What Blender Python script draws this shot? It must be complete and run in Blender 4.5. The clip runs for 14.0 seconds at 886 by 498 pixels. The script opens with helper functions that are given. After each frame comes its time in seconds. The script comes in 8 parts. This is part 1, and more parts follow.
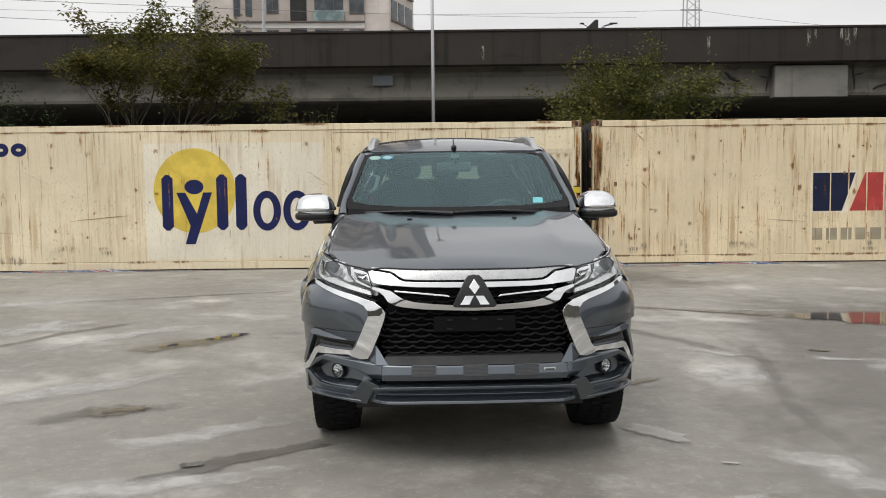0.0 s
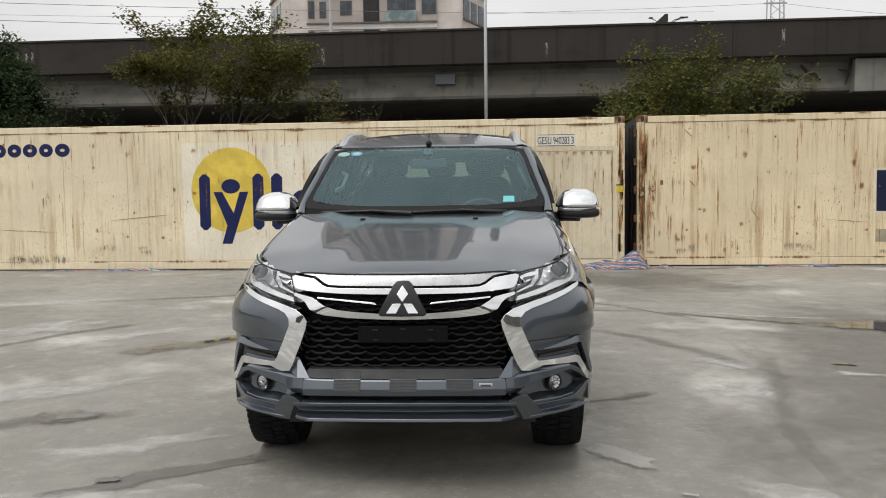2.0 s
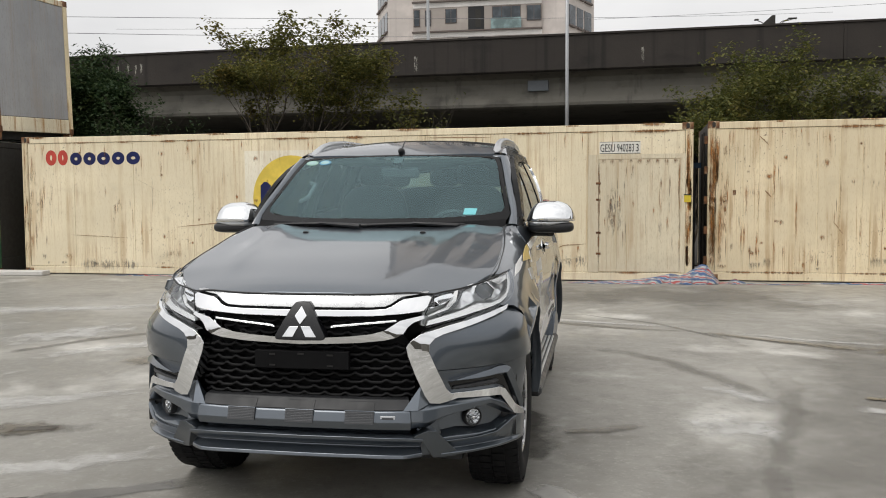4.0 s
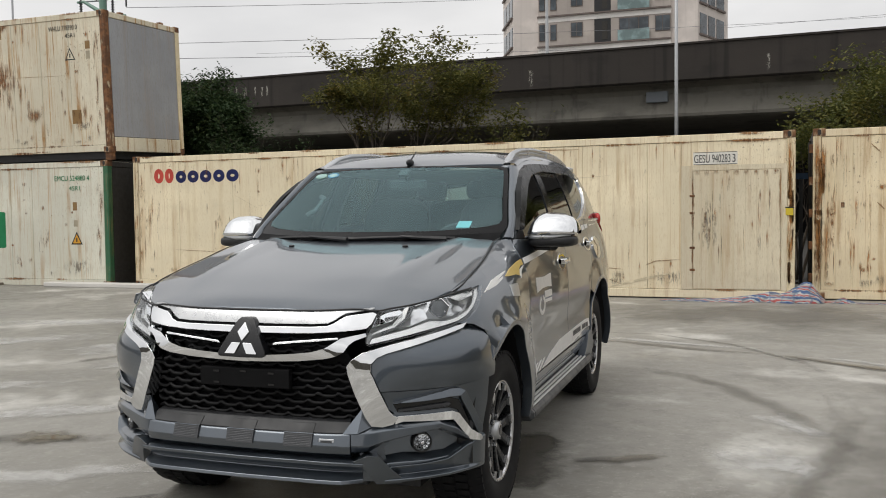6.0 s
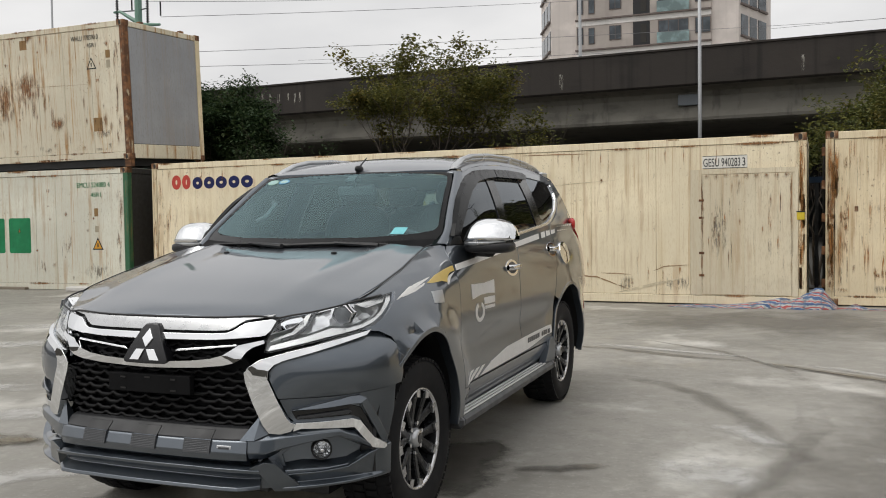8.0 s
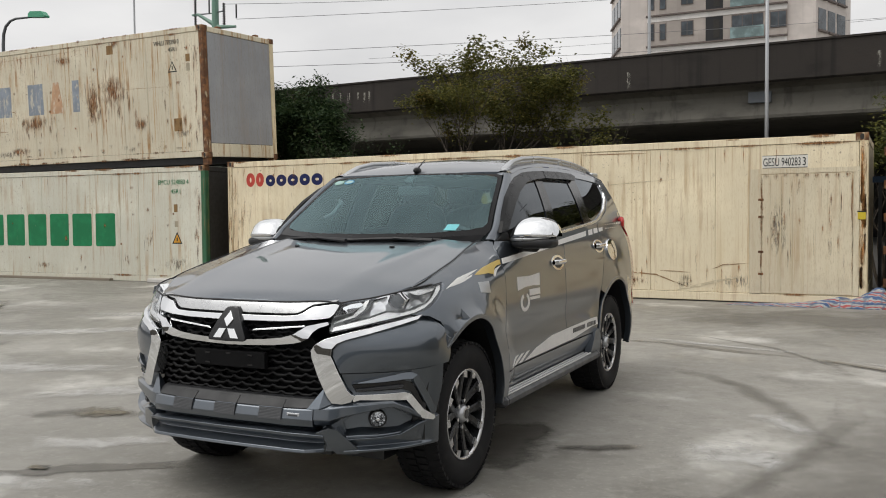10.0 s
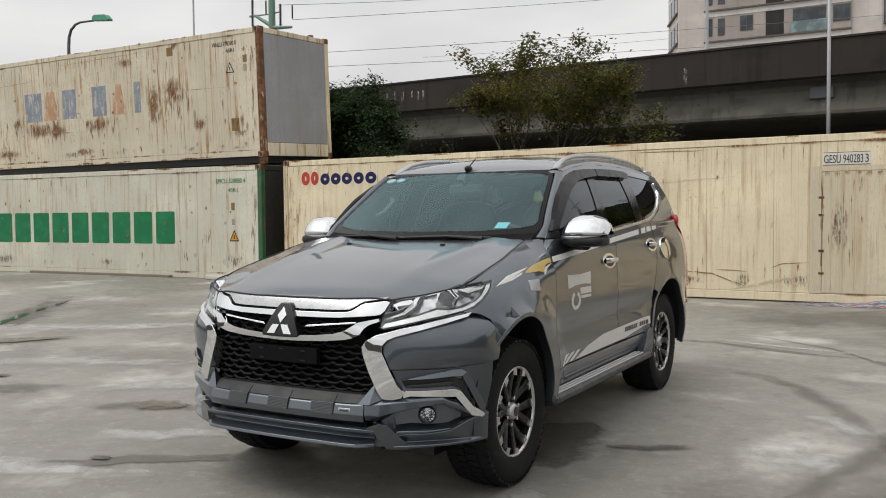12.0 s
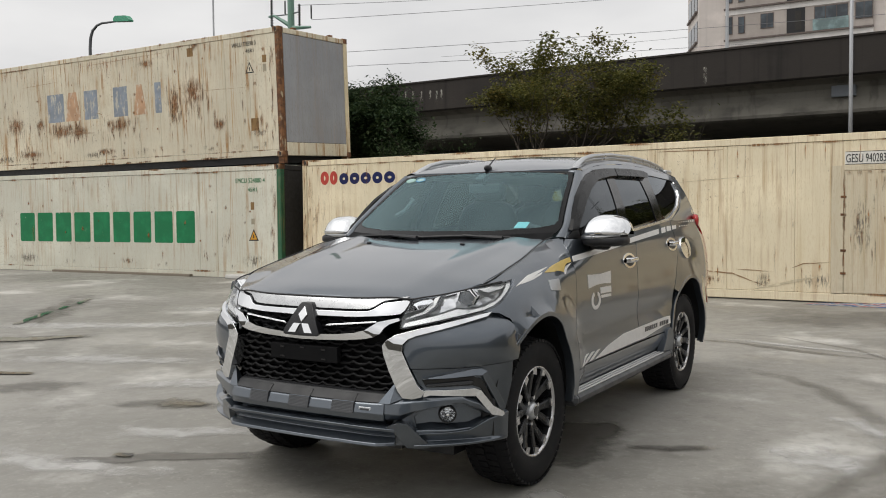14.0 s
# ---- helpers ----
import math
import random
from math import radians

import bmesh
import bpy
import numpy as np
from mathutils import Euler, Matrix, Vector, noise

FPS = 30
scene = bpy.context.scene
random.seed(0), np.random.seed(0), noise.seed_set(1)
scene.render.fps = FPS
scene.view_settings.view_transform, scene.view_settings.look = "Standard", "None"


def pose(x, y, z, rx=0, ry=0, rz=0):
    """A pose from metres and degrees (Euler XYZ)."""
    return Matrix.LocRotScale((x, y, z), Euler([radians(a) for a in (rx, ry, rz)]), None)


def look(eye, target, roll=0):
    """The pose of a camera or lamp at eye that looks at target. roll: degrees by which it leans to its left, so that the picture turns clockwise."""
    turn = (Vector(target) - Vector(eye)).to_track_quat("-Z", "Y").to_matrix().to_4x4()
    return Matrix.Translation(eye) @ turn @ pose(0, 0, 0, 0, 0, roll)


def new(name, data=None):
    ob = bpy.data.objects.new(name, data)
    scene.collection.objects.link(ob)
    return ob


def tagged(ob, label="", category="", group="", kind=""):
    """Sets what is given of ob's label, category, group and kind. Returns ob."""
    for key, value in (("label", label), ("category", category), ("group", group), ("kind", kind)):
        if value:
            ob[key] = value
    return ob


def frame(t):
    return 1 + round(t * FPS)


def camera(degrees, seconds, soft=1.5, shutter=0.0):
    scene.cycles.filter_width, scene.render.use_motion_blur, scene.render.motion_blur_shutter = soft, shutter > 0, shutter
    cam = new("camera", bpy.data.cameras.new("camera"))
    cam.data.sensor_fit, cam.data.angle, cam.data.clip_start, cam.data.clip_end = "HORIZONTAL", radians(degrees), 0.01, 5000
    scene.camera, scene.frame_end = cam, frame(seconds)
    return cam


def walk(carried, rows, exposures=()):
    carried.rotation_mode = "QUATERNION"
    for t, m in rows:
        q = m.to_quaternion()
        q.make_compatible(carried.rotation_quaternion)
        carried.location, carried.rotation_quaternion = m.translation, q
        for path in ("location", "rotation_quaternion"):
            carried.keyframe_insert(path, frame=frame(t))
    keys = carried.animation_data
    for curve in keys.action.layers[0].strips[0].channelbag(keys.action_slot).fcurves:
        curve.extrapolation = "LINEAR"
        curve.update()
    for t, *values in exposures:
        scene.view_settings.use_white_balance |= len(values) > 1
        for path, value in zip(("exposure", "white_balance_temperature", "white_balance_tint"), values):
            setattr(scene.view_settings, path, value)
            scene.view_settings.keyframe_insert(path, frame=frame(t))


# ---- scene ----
cam = camera(53.7, 14.0, soft=1.0)
PATH = [
    (0, (-0.324, -6.759, 1.45), (-0.251, -4.766, 1.307), -0.6),
    (0.5, (-0.197, -6.564, 1.461), (-0.169, -4.569, 1.316), -0.7),
    (1, (-0.072, -6.47, 1.458), (-0.073, -4.475, 1.314), -0.7),
    (1.5, (0.174, -6.433, 1.443), (0.129, -4.439, 1.302), -0.8),
    (2, (0.408, -6.352, 1.431), (0.303, -4.36, 1.289), -0.7),
    (4.3, (1.367, -5.776, 1.448), (0.976, -3.818, 1.33), -0.5),
    (4.5, (1.422, -5.716, 1.444), (1.007, -3.763, 1.33), -0.6),
    (5, (1.595, -5.665, 1.435), (1.114, -3.726, 1.334), -0.6),
    (5.5, (1.842, -5.602, 1.436), (1.26, -3.691, 1.348), -0.7),
    (6, (1.972, -5.462, 1.422), (1.327, -3.571, 1.337), -0.7),
    (6.5, (2.055, -5.262, 1.423), (1.39, -3.378, 1.338), -0.6),
    (7, (2.203, -5.167, 1.421), (1.515, -3.291, 1.337), -0.6),
    (7.2, (2.283, -5.154, 1.42), (1.586, -3.281, 1.34), -0.7),
    (9.5, (2.741, -5.575, 1.429), (1.903, -3.761, 1.352), -0.5),
    (10, (2.8, -5.628, 1.427), (1.921, -3.833, 1.349), -0.5),
    (10.5, (2.81, -5.628, 1.427), (1.894, -3.852, 1.347), -0.5),
    (11, (2.811, -5.641, 1.429), (1.864, -3.881, 1.347), -0.5),
    (11.5, (2.818, -5.643, 1.426), (1.848, -3.895, 1.345), -0.5),
    (12, (2.827, -5.64, 1.426), (1.84, -3.903, 1.345), -0.5),
    (12.5, (2.827, -5.643, 1.424), (1.826, -3.913, 1.342), -0.5),
    (13, (2.824, -5.649, 1.425), (1.813, -3.925, 1.344), -0.5),
    (13.5, (2.818, -5.652, 1.425), (1.799, -3.932, 1.344), -0.5),
    (14, (2.822, -5.652, 1.427), (1.799, -3.935, 1.345), -0.5),
]
walk(cam, [(t, look(eye, target, roll)) for t, eye, target, roll in PATH],
     exposures=((0, 0.05), (2, 0.06), (4.3, 0.14), (5, 0.08), (5.5, 0.02), (7, 0.03), (9.5, 0.0), (14, -0.02)))

# ---------------- light ----------------
SUN_ELEV, SUN_TURN = 58.0, 222.0
world = bpy.data.worlds.new("overcast_sky")
scene.world = world
world.use_nodes = True
wn, wl = world.node_tree.nodes, world.node_tree.links
wn.clear()
w_out = wn.new("ShaderNodeOutputWorld")
w_bg = wn.new("ShaderNodeBackground")
w_sky = wn.new("ShaderNodeTexSky")
w_sky.sky_type, w_sky.sun_disc = "NISHITA", False
w_sky.sun_elevation, w_sky.sun_rotation = radians(SUN_ELEV), radians(SUN_TURN)
w_sky.dust_density, w_sky.air_density = 6.0, 1.0
w_hsv = wn.new("ShaderNodeHueSaturation")
w_hsv.inputs["Saturation"].default_value = 0.10
w_co = wn.new("ShaderNodeTexCoord")
w_map = wn.new("ShaderNodeMapping")
w_map.inputs["Scale"].default_value = (1.2, 1.2, 3.5)
w_noise = wn.new("ShaderNodeTexNoise")
w_noise.inputs["Scale"].default_value, w_noise.inputs["Detail"].default_value = 1.7, 6.0
w_ramp = wn.new("ShaderNodeValToRGB")
w_ramp.color_ramp.elements[0].position, w_ramp.color_ramp.elements[1].position = 0.3, 0.72
w_ramp.color_ramp.elements[0].color = (5.68, 5.7, 5.80, 1)
w_ramp.color_ramp.elements[1].color = (8.70, 8.6, 8.50, 1)
w_mix = wn.new("ShaderNodeMix")
w_mix.data_type = "RGBA"
w_mix.inputs[0].default_value = 0.8
wl.new(w_sky.outputs[0], w_hsv.inputs["Color"])
wl.new(w_co.outputs["Generated"], w_map.inputs["Vector"])
wl.new(w_map.outputs[0], w_noise.inputs["Vector"])
wl.new(w_noise.outputs[0], w_ramp.inputs[0])
wl.new(w_hsv.outputs[0], w_mix.inputs[6])
wl.new(w_ramp.outputs[0], w_mix.inputs[7])
# an overcast sky is brighter overhead than at the horizon
w_sep = wn.new("ShaderNodeSeparateXYZ")
w_up = wn.new("ShaderNodeMapRange")
w_up.inputs["From Min"].default_value, w_up.inputs["From Max"].default_value = 0.0, 1.0
w_up.inputs["To Min"].default_value, w_up.inputs["To Max"].default_value = 1.0, 1.50
w_mul = wn.new("ShaderNodeMix")
w_mul.data_type, w_mul.blend_type = "RGBA", "MULTIPLY"
w_mul.inputs[0].default_value = 1.0
wl.new(w_co.outputs["Generated"], w_sep.inputs[0])
wl.new(w_sep.outputs[2], w_up.inputs[0])
wl.new(w_mix.outputs[2], w_mul.inputs[6])
wl.new(w_up.outputs[0], w_mul.inputs[7])
wl.new(w_mul.outputs[2], w_bg.inputs["Color"])
wl.new(w_bg.outputs[0], w_out.inputs["Surface"])
w_bg.inputs["Strength"].default_value = 0.111

sun = new("sun", bpy.data.lights.new("sun", "SUN"))
sun.data.energy, sun.data.angle, sun.data.color = 1.0, radians(40), (1.0, 0.97, 0.92)
sun.rotation_euler = (radians(90 - SUN_ELEV), 0, radians(180 - SUN_TURN))


# ---------------- materials ----------------
class Mat:
    """A node material that is put together step by step."""

    def __init__(self, name, color=(0.5, 0.5, 0.5), rough=0.6, metal=0.0):
        self.m = bpy.data.materials.new(name)
        self.m.use_nodes = True
        self.n, self.l = self.m.node_tree.nodes, self.m.node_tree.links
        self.b = self.n["Principled BSDF"]
        self.b.inputs["Base Color"].default_value = (*color, 1)
        self.b.inputs["Roughness"].default_value = rough
        self.b.inputs["Metallic"].default_value = metal
        self.tc = self.n.new("ShaderNodeTexCoord")
        self.col = None
        self.base = color

    def noise(self, scale, detail=4.0, stretch=(1, 1, 1), rough=0.55, turn=(0, 0, 0), space="Object", warp=0.0):
        mp = self.n.new("ShaderNodeMapping")
        mp.inputs["Scale"].default_value = stretch
        mp.inputs["Rotation"].default_value = turn
        self.l.new(self.tc.outputs[space], mp.inputs["Vector"])
        t = self.n.new("ShaderNodeTexNoise")
        t.inputs["Scale"].default_value, t.inputs["Detail"].default_value = scale, detail
        t.inputs["Roughness"].default_value = rough
        t.inputs["Distortion"].default_value = warp
        self.l.new(mp.outputs[0], t.inputs["Vector"])
        return t.outputs[0]

    def ramp(self, fac, lo, hi, a=0.0, b=1.0):
        r = self.n.new("ShaderNodeMapRange")
        r.inputs["From Min"].default_value, r.inputs["From Max"].default_value = lo, hi
        r.inputs["To Min"].default_value, r.inputs["To Max"].default_value = a, b
        r.interpolation_type = "SMOOTHSTEP"
        self.l.new(fac, r.inputs[0])
        return r.outputs[0]

    def math(self, op, a, b=0.5):
        m = self.n.new("ShaderNodeMath")
        m.operation = op
        for i, v in enumerate((a, b)):
            if isinstance(v, (int, float)):
                m.inputs[i].default_value = v
            else:
                self.l.new(v, m.inputs[i])
        return m.outputs[0]

    def axis(self, i, space="Object"):
        s = self.n.new("ShaderNodeSeparateXYZ")
        self.l.new(self.tc.outputs[space], s.inputs[0])
        return s.outputs[i]

    def mix(self, color, fac, blend="MIX"):
        """Lays color over what is there, by fac (a socket or a number)."""
        m = self.n.new("ShaderNodeMix")
        m.data_type, m.blend_type = "RGBA", blend
        if isinstance(fac, (int, float)):
            m.inputs[0].default_value = fac
        else:
            self.l.new(fac, m.inputs[0])
        if self.col is None:
            m.inputs[6].default_value = (*self.base, 1)
        else:
            self.l.new(self.col, m.inputs[6])
        m.inputs[7].default_value = (*color, 1)
        self.col = m.outputs[2]
        self.l.new(self.col, self.b.inputs["Base Color"])
        return self

    def vary(self, amount=0.12):
        """Each object a little lighter or darker."""
        o = self.n.new("ShaderNodeObjectInfo")
        return self.mix((0.0, 0.0, 0.0), self.math("MULTIPLY", o.outputs["Random"], amount))

    def set(self, socket, fac):
        self.l.new(fac, self.b.inputs[socket])
        return self

    def bump(self, fac, dist=0.01, strength=0.6):
        bu = self.n.new("ShaderNodeBump")
        bu.inputs["Strength"].default_value, bu.inputs["Distance"].default_value = strength, dist
        self.l.new(fac, bu.inputs["Height"])
        last = self.b.inputs["Normal"]
        if last.is_linked:
            self.l.new(last.links[0].from_socket, bu.inputs["Normal"])
        self.l.new(bu.outputs[0], last)
        return self


def painted_steel(name, color, rust=0.5, dirt=0.4, seam=0.0):
    """Old container paint: fine vertical rain streaks, rust runs and chips, grey grime."""
    m = Mat(name, color, 0.55)
    light = tuple(min(1, c * 1.18) for c in color)
    m.mix(light, m.ramp(m.noise(0.7, 3), 0.4, 0.7))
    m.mix((color[0] * 0.82, color[1] * 0.75, color[2] * 0.62), m.ramp(m.noise(3.0, 5, (3.0, 3.0, 0.12)), 0.5, 0.78, 0, 0.55))
    m.mix((0.36, 0.30, 0.21), m.math("MULTIPLY", m.ramp(m.noise(1.1, 6, (1, 1, 1.5)), 0.58, 0.8), 0.8 * dirt))
    streak = m.math("MULTIPLY", m.ramp(m.noise(2.2, 6, (4.0, 4.0, 0.22), 0.66), 0.50, 0.64), m.ramp(m.noise(0.9, 4), 0.38, 0.58))
    m.mix((0.36, 0.20, 0.075), m.math("MULTIPLY", streak, rust))
    fine = m.math("MULTIPLY", m.ramp(m.noise(14, 8, (3.2, 3.2, 0.10), 0.72), 0.56, 0.66), m.ramp(m.noise(1.7, 5), 0.42, 0.62))
    m.mix((0.40, 0.26, 0.12), m.math("MULTIPLY", fine, 0.7 * rust))
    wash = m.math("MULTIPLY", m.ramp(m.noise(1.3, 8, (1.2, 1.2, 0.5), 0.72), 0.55, 0.70), m.ramp(m.noise(0.45, 3), 0.45, 0.62))
    m.mix((0.45, 0.27, 0.12), m.math("MULTIPLY", wash, max(0.0, rust - 0.35)))
    chip = m.ramp(m.noise(11.0, 8, (1.3, 1.3, 0.5), 0.74), 0.635, 0.68)
    m.mix((0.19, 0.085, 0.035), m.math("MULTIPLY", chip, min(1.0, rust * 1.4)))
    scratch = m.ramp(m.noise(2.6, 8, (7.0, 7.0, 0.5), 0.75, (0.3, 0.35, 0)), 0.66, 0.70)
    m.mix((0.30, 0.19, 0.10), m.math("MULTIPLY", scratch, 0.5 * rust))
    thread = m.math("MULTIPLY", m.ramp(m.noise(4.5, 7, (11, 11, 0.07), 0.66), 0.575, 0.62), m.ramp(m.noise(0.8, 4), 0.40, 0.60))
    m.mix((0.47, 0.285, 0.115), m.math("MULTIPLY", thread, min(1.0, 1.25 * rust)))
    speck = m.math("MULTIPLY", m.ramp(m.noise(34, 3, (1.1, 1.1, 0.8), 0.5), 0.655, 0.69), m.ramp(m.noise(0.55, 4), 0.48, 0.60))
    m.mix((0.13, 0.065, 0.03), m.math("MULTIPLY", speck, min(1.0, 1.3 * rust)))
    m.mix((color[0] * 0.88, color[1] * 0.83, color[2] * 0.74), m.ramp(m.noise(38, 6, (2, 2, 0.3), 0.7), 0.50, 0.66, 0, 0.8))
    m.vary(0.05)
    m.set("Roughness", m.ramp(m.noise(4, 4), 0.3, 0.7, 0.42, 0.68))
    m.bump(m.noise(60, 3), 0.002, 0.25)
    m.bump(m.noise(1.6, 2, (2.2, 2.2, 0.3)), 0.02, 0.35)
    return m.m


def worn_mark(name, color, under, wear=0.5):
    """Painted lettering that has worn off in places."""
    m = Mat(name, color, 0.55)
    m.mix(tuple(c * 1.3 + 0.002 for c in color), m.ramp(m.noise(3, 4), 0.4, 0.7))
    m.b.inputs["Specular IOR Level"].default_value = 0.3
    m.mix(under, m.math("MULTIPLY", m.ramp(m.noise(5, 7, (1.6, 1.6, 0.6), 0.7), 0.72 - 0.3 * wear, 0.80 - 0.25 * wear), 0.85))
    m.mix((0.28, 0.15, 0.06), m.ramp(m.noise(7, 6, (2, 2, 0.5), 0.65), 0.68, 0.74, 0, 0.6))
    return m.m


def plain(name, color, rough=0.5, metal=0.0, grain=30.0, amount=0.25):
    m = Mat(name, color, rough, metal)
    m.mix(tuple(c * 0.7 for c in color), m.ramp(m.noise(grain, 5), 0.4, 0.75, 0, amount))
    m.set("Roughness", m.ramp(m.noise(grain * 0.4, 4), 0.3, 0.7, max(0.0, rough - 0.08), min(1, rough + 0.08)))
    return m.m


def concrete(name, color, stain=0.5, streak=0.6):
    m = Mat(name, color, 0.85)
    m.mix(tuple(c * 1.35 for c in color), m.ramp(m.noise(0.35, 5), 0.45, 0.7, 0, 0.7))
    m.mix(tuple(c * 0.35 for c in color), m.math("MULTIPLY", m.ramp(m.noise(0.6, 6, (1, 1, 2)), 0.5, 0.75), stain))
    m.mix(tuple(c * 0.4 for c in color), m.math("MULTIPLY", m.ramp(m.noise(1.6, 5, (1.5, 1.5, 0.05)), 0.52, 0.72), streak))
    m.mix(tuple(min(1, c * 2.2) for c in color), m.ramp(m.noise(2.2, 6, (2.0, 2.0, 0.12)), 0.72, 0.78, 0, 0.5 * streak))
    m.bump(m.noise(9, 6), 0.02, 0.35)
    return m.m


CREAM = (0.755, 0.665, 0.480)
PALE = (0.66, 0.64, 0.54)
M_CREAM = painted_steel("cream_paint", CREAM, 0.45, 0.40)
M_CREAM_WARM = painted_steel("warm_cream_paint", (0.755, 0.645, 0.445), 0.58, 0.35)
M_CREAM_RUST = painted_steel("cream_paint_rusted", (0.66, 0.57, 0.39), 1.0, 0.5)
M_UPPER = painted_steel("dirty_white_paint", (0.62, 0.570, 0.445), 1.0, 0.7)
M_PALE = painted_steel("pale_grey_white_paint", (0.60, 0.590, 0.500), 0.55, 0.5)
M_DOOR = painted_steel("greyed_cream_paint", (0.63, 0.56, 0.415), 0.45, 0.55)
M_PATCH = painted_steel("white_repaint", (0.76, 0.71, 0.58), 0.4, 0.3)


def rust_mat():
    m = Mat("rusty_steel", (0.10, 0.045, 0.02), 0.85)
    m.mix((0.22, 0.10, 0.04), m.ramp(m.noise(8, 6), 0.4, 0.65))
    m.mix((0.48, 0.40, 0.27), m.ramp(m.noise(5, 6, (1, 1, 0.4)), 0.58, 0.68))
    m.bump(m.noise(40, 5), 0.004, 0.6)
    return m.m


M_RUST = rust_mat()


def rust_run_mat(name, color, cover=0.0):
    """Rust that ran down from a joint: thick at the top, thinning out below, broken into threads."""
    m = Mat(name, color, 0.8)
    m.mix(tuple(0.7 * c for c in color), m.ramp(m.noise(16, 6, (2, 2, 0.4), 0.7), 0.5, 0.65))
    gx, gz = m.axis(0, "Generated"), m.axis(2, "Generated")
    side = m.math("ABSOLUTE", m.math("SUBTRACT", gx, 0.5))
    edge = m.ramp(m.math("ADD", side, m.math("MULTIPLY", m.math("SUBTRACT", m.noise(7, 5, (1, 1, 0.3)), 0.5), 0.5)), 0.12, 0.42, 1.0, 0.0)
    top = m.ramp(gz, 0.72, 1.0, 1.0, 0.15)
    fall = m.ramp(m.math("ADD", gz, m.math("MULTIPLY", m.math("SUBTRACT", m.noise(3, 5, (4, 4, 0.3)), 0.5), 0.9)), 0.15, 0.85)
    thread = m.ramp(m.noise(16, 8, (5, 5, 0.35), 0.72), 0.44 - cover, 0.62 - cover, 0, 0.9)
    m.set("Alpha", m.math("MULTIPLY", m.math("MULTIPLY", edge, m.math("MULTIPLY", fall, top)), thread))
    return m.m


M_RUN = rust_run_mat("rust_run", (0.41, 0.205, 0.07))
M_RUN_ORANGE = rust_run_mat("orange_rust_run", (0.46, 0.205, 0.055), 0.04)
M_RUN_DARK = rust_run_mat("dark_rust_run", (0.25, 0.12, 0.05), 0.03)
M_GRIME = rust_run_mat("grey_grime", (0.27, 0.23, 0.17), 0.03)
M_DARK = plain("dark_steel_and_shade", (0.030, 0.027, 0.023), 0.8)


def rust_patch_mat(name, color, cut0=0.50):
    """Blistered rust in an uneven patch."""
    m = Mat(name, color, 0.85)
    m.mix(tuple(0.5 * c for c in color), m.ramp(m.noise(18, 7, (1, 1, 0.6), 0.72), 0.46, 0.62))
    gx, gz = m.axis(0, "Generated"), m.axis(2, "Generated")
    sx, sz = m.math("SUBTRACT", gx, 0.5), m.math("SUBTRACT", gz, 0.5)
    d = m.math("SQRT", m.math("ADD", m.math("MULTIPLY", sx, sx), m.math("MULTIPLY", sz, sz)), 0.0)
    fade = m.ramp(d, 0.05, 0.5, 1.0, 0.0)
    spot = m.ramp(m.math("ADD", m.noise(9, 10, (2.2, 2.2, 0.45), 0.76), m.math("MULTIPLY", fade, 0.08)), cut0 + 0.05, cut0 + 0.20, 0, 0.85)
    m.set("Alpha", m.math("MULTIPLY", fade, spot))
    return m.m


M_RUSTPATCH = rust_patch_mat("rust_patch", (0.30, 0.15, 0.06))
M_RUSTPATCH_B = rust_patch_mat("heavy_rust_patch", (0.27, 0.125, 0.05), 0.42)
M_RUSTSPOT = rust_patch_mat("rust_spot", (0.37, 0.16, 0.05), 0.42)
M_EDGERUST = rust_patch_mat("edge_rust", (0.33, 0.16, 0.06), 0.40)
M_SOOT = rust_patch_mat("sooty_patch", (0.30, 0.265, 0.21), 0.46)
M_SCRATCH = worn_mark("scratched_steel", (0.27, 0.17, 0.09), CREAM, 0.6)
M_SCUFF = worn_mark("pale_scuff", (0.50, 0.43, 0.30), CREAM, 0.8)
M_GREENPOST = painted_steel("green_post_paint", (0.022, 0.10, 0.045), 0.6, 0.3)
M_GREYEND = painted_steel("grey_end_panel", (0.27, 0.28, 0.30), 0.15, 0.3)
M_BLACK = plain("black_plastic_and_shade", (0.008, 0.008, 0.009), 0.5)
M_WOODBLOCK = plain("grey_timber", (0.20, 0.17, 0.13), 0.9)


def ground_mat():
    """Power-floated yard concrete: pale cement dust swept in arcs, damp darker fields, fine grit."""
    m = Mat("yard_concrete", (0.272, 0.260, 0.233), 0.5)
    m.mix((0.195, 0.186, 0.164), m.ramp(m.noise(0.20, 6, (1, 1, 1), 0.55, warp=0.25), 0.38, 0.62, 0, 1.0))
    m.mix((0.370, 0.356, 0.323), m.ramp(m.noise(0.42, 8, (1, 1, 1), 0.58, (0, 0, 0.12), warp=0.2), 0.50, 0.72, 0, 0.85))
    m.mix((0.580, 0.564, 0.523), m.ramp(m.noise(0.70, 10, (1, 1, 1), 0.60, (0, 0, -0.15), warp=0.15), 0.53, 0.72, 0, 0.85))
    m.mix((0.140, 0.131, 0.115), m.ramp(m.noise(1.1, 9, (1, 1, 1), 0.60, (0, 0, 0.3), warp=0.15), 0.57, 0.74, 0, 0.7))
    m.mix((0.170, 0.161, 0.143), m.ramp(m.noise(3.2, 9, (1, 1, 1), 0.70), 0.50, 0.68, 0, 0.40))
    m.mix((0.430, 0.416, 0.377), m.ramp(m.noise(4.1, 9, (1, 1, 1), 0.70, (0, 0, 0.7)), 0.53, 0.72, 0, 0.40))
    m.mix((0.360, 0.342, 0.296), m.ramp(m.noise(14, 6, (1, 1, 1), 0.7), 0.56, 0.74, 0, 0.4))
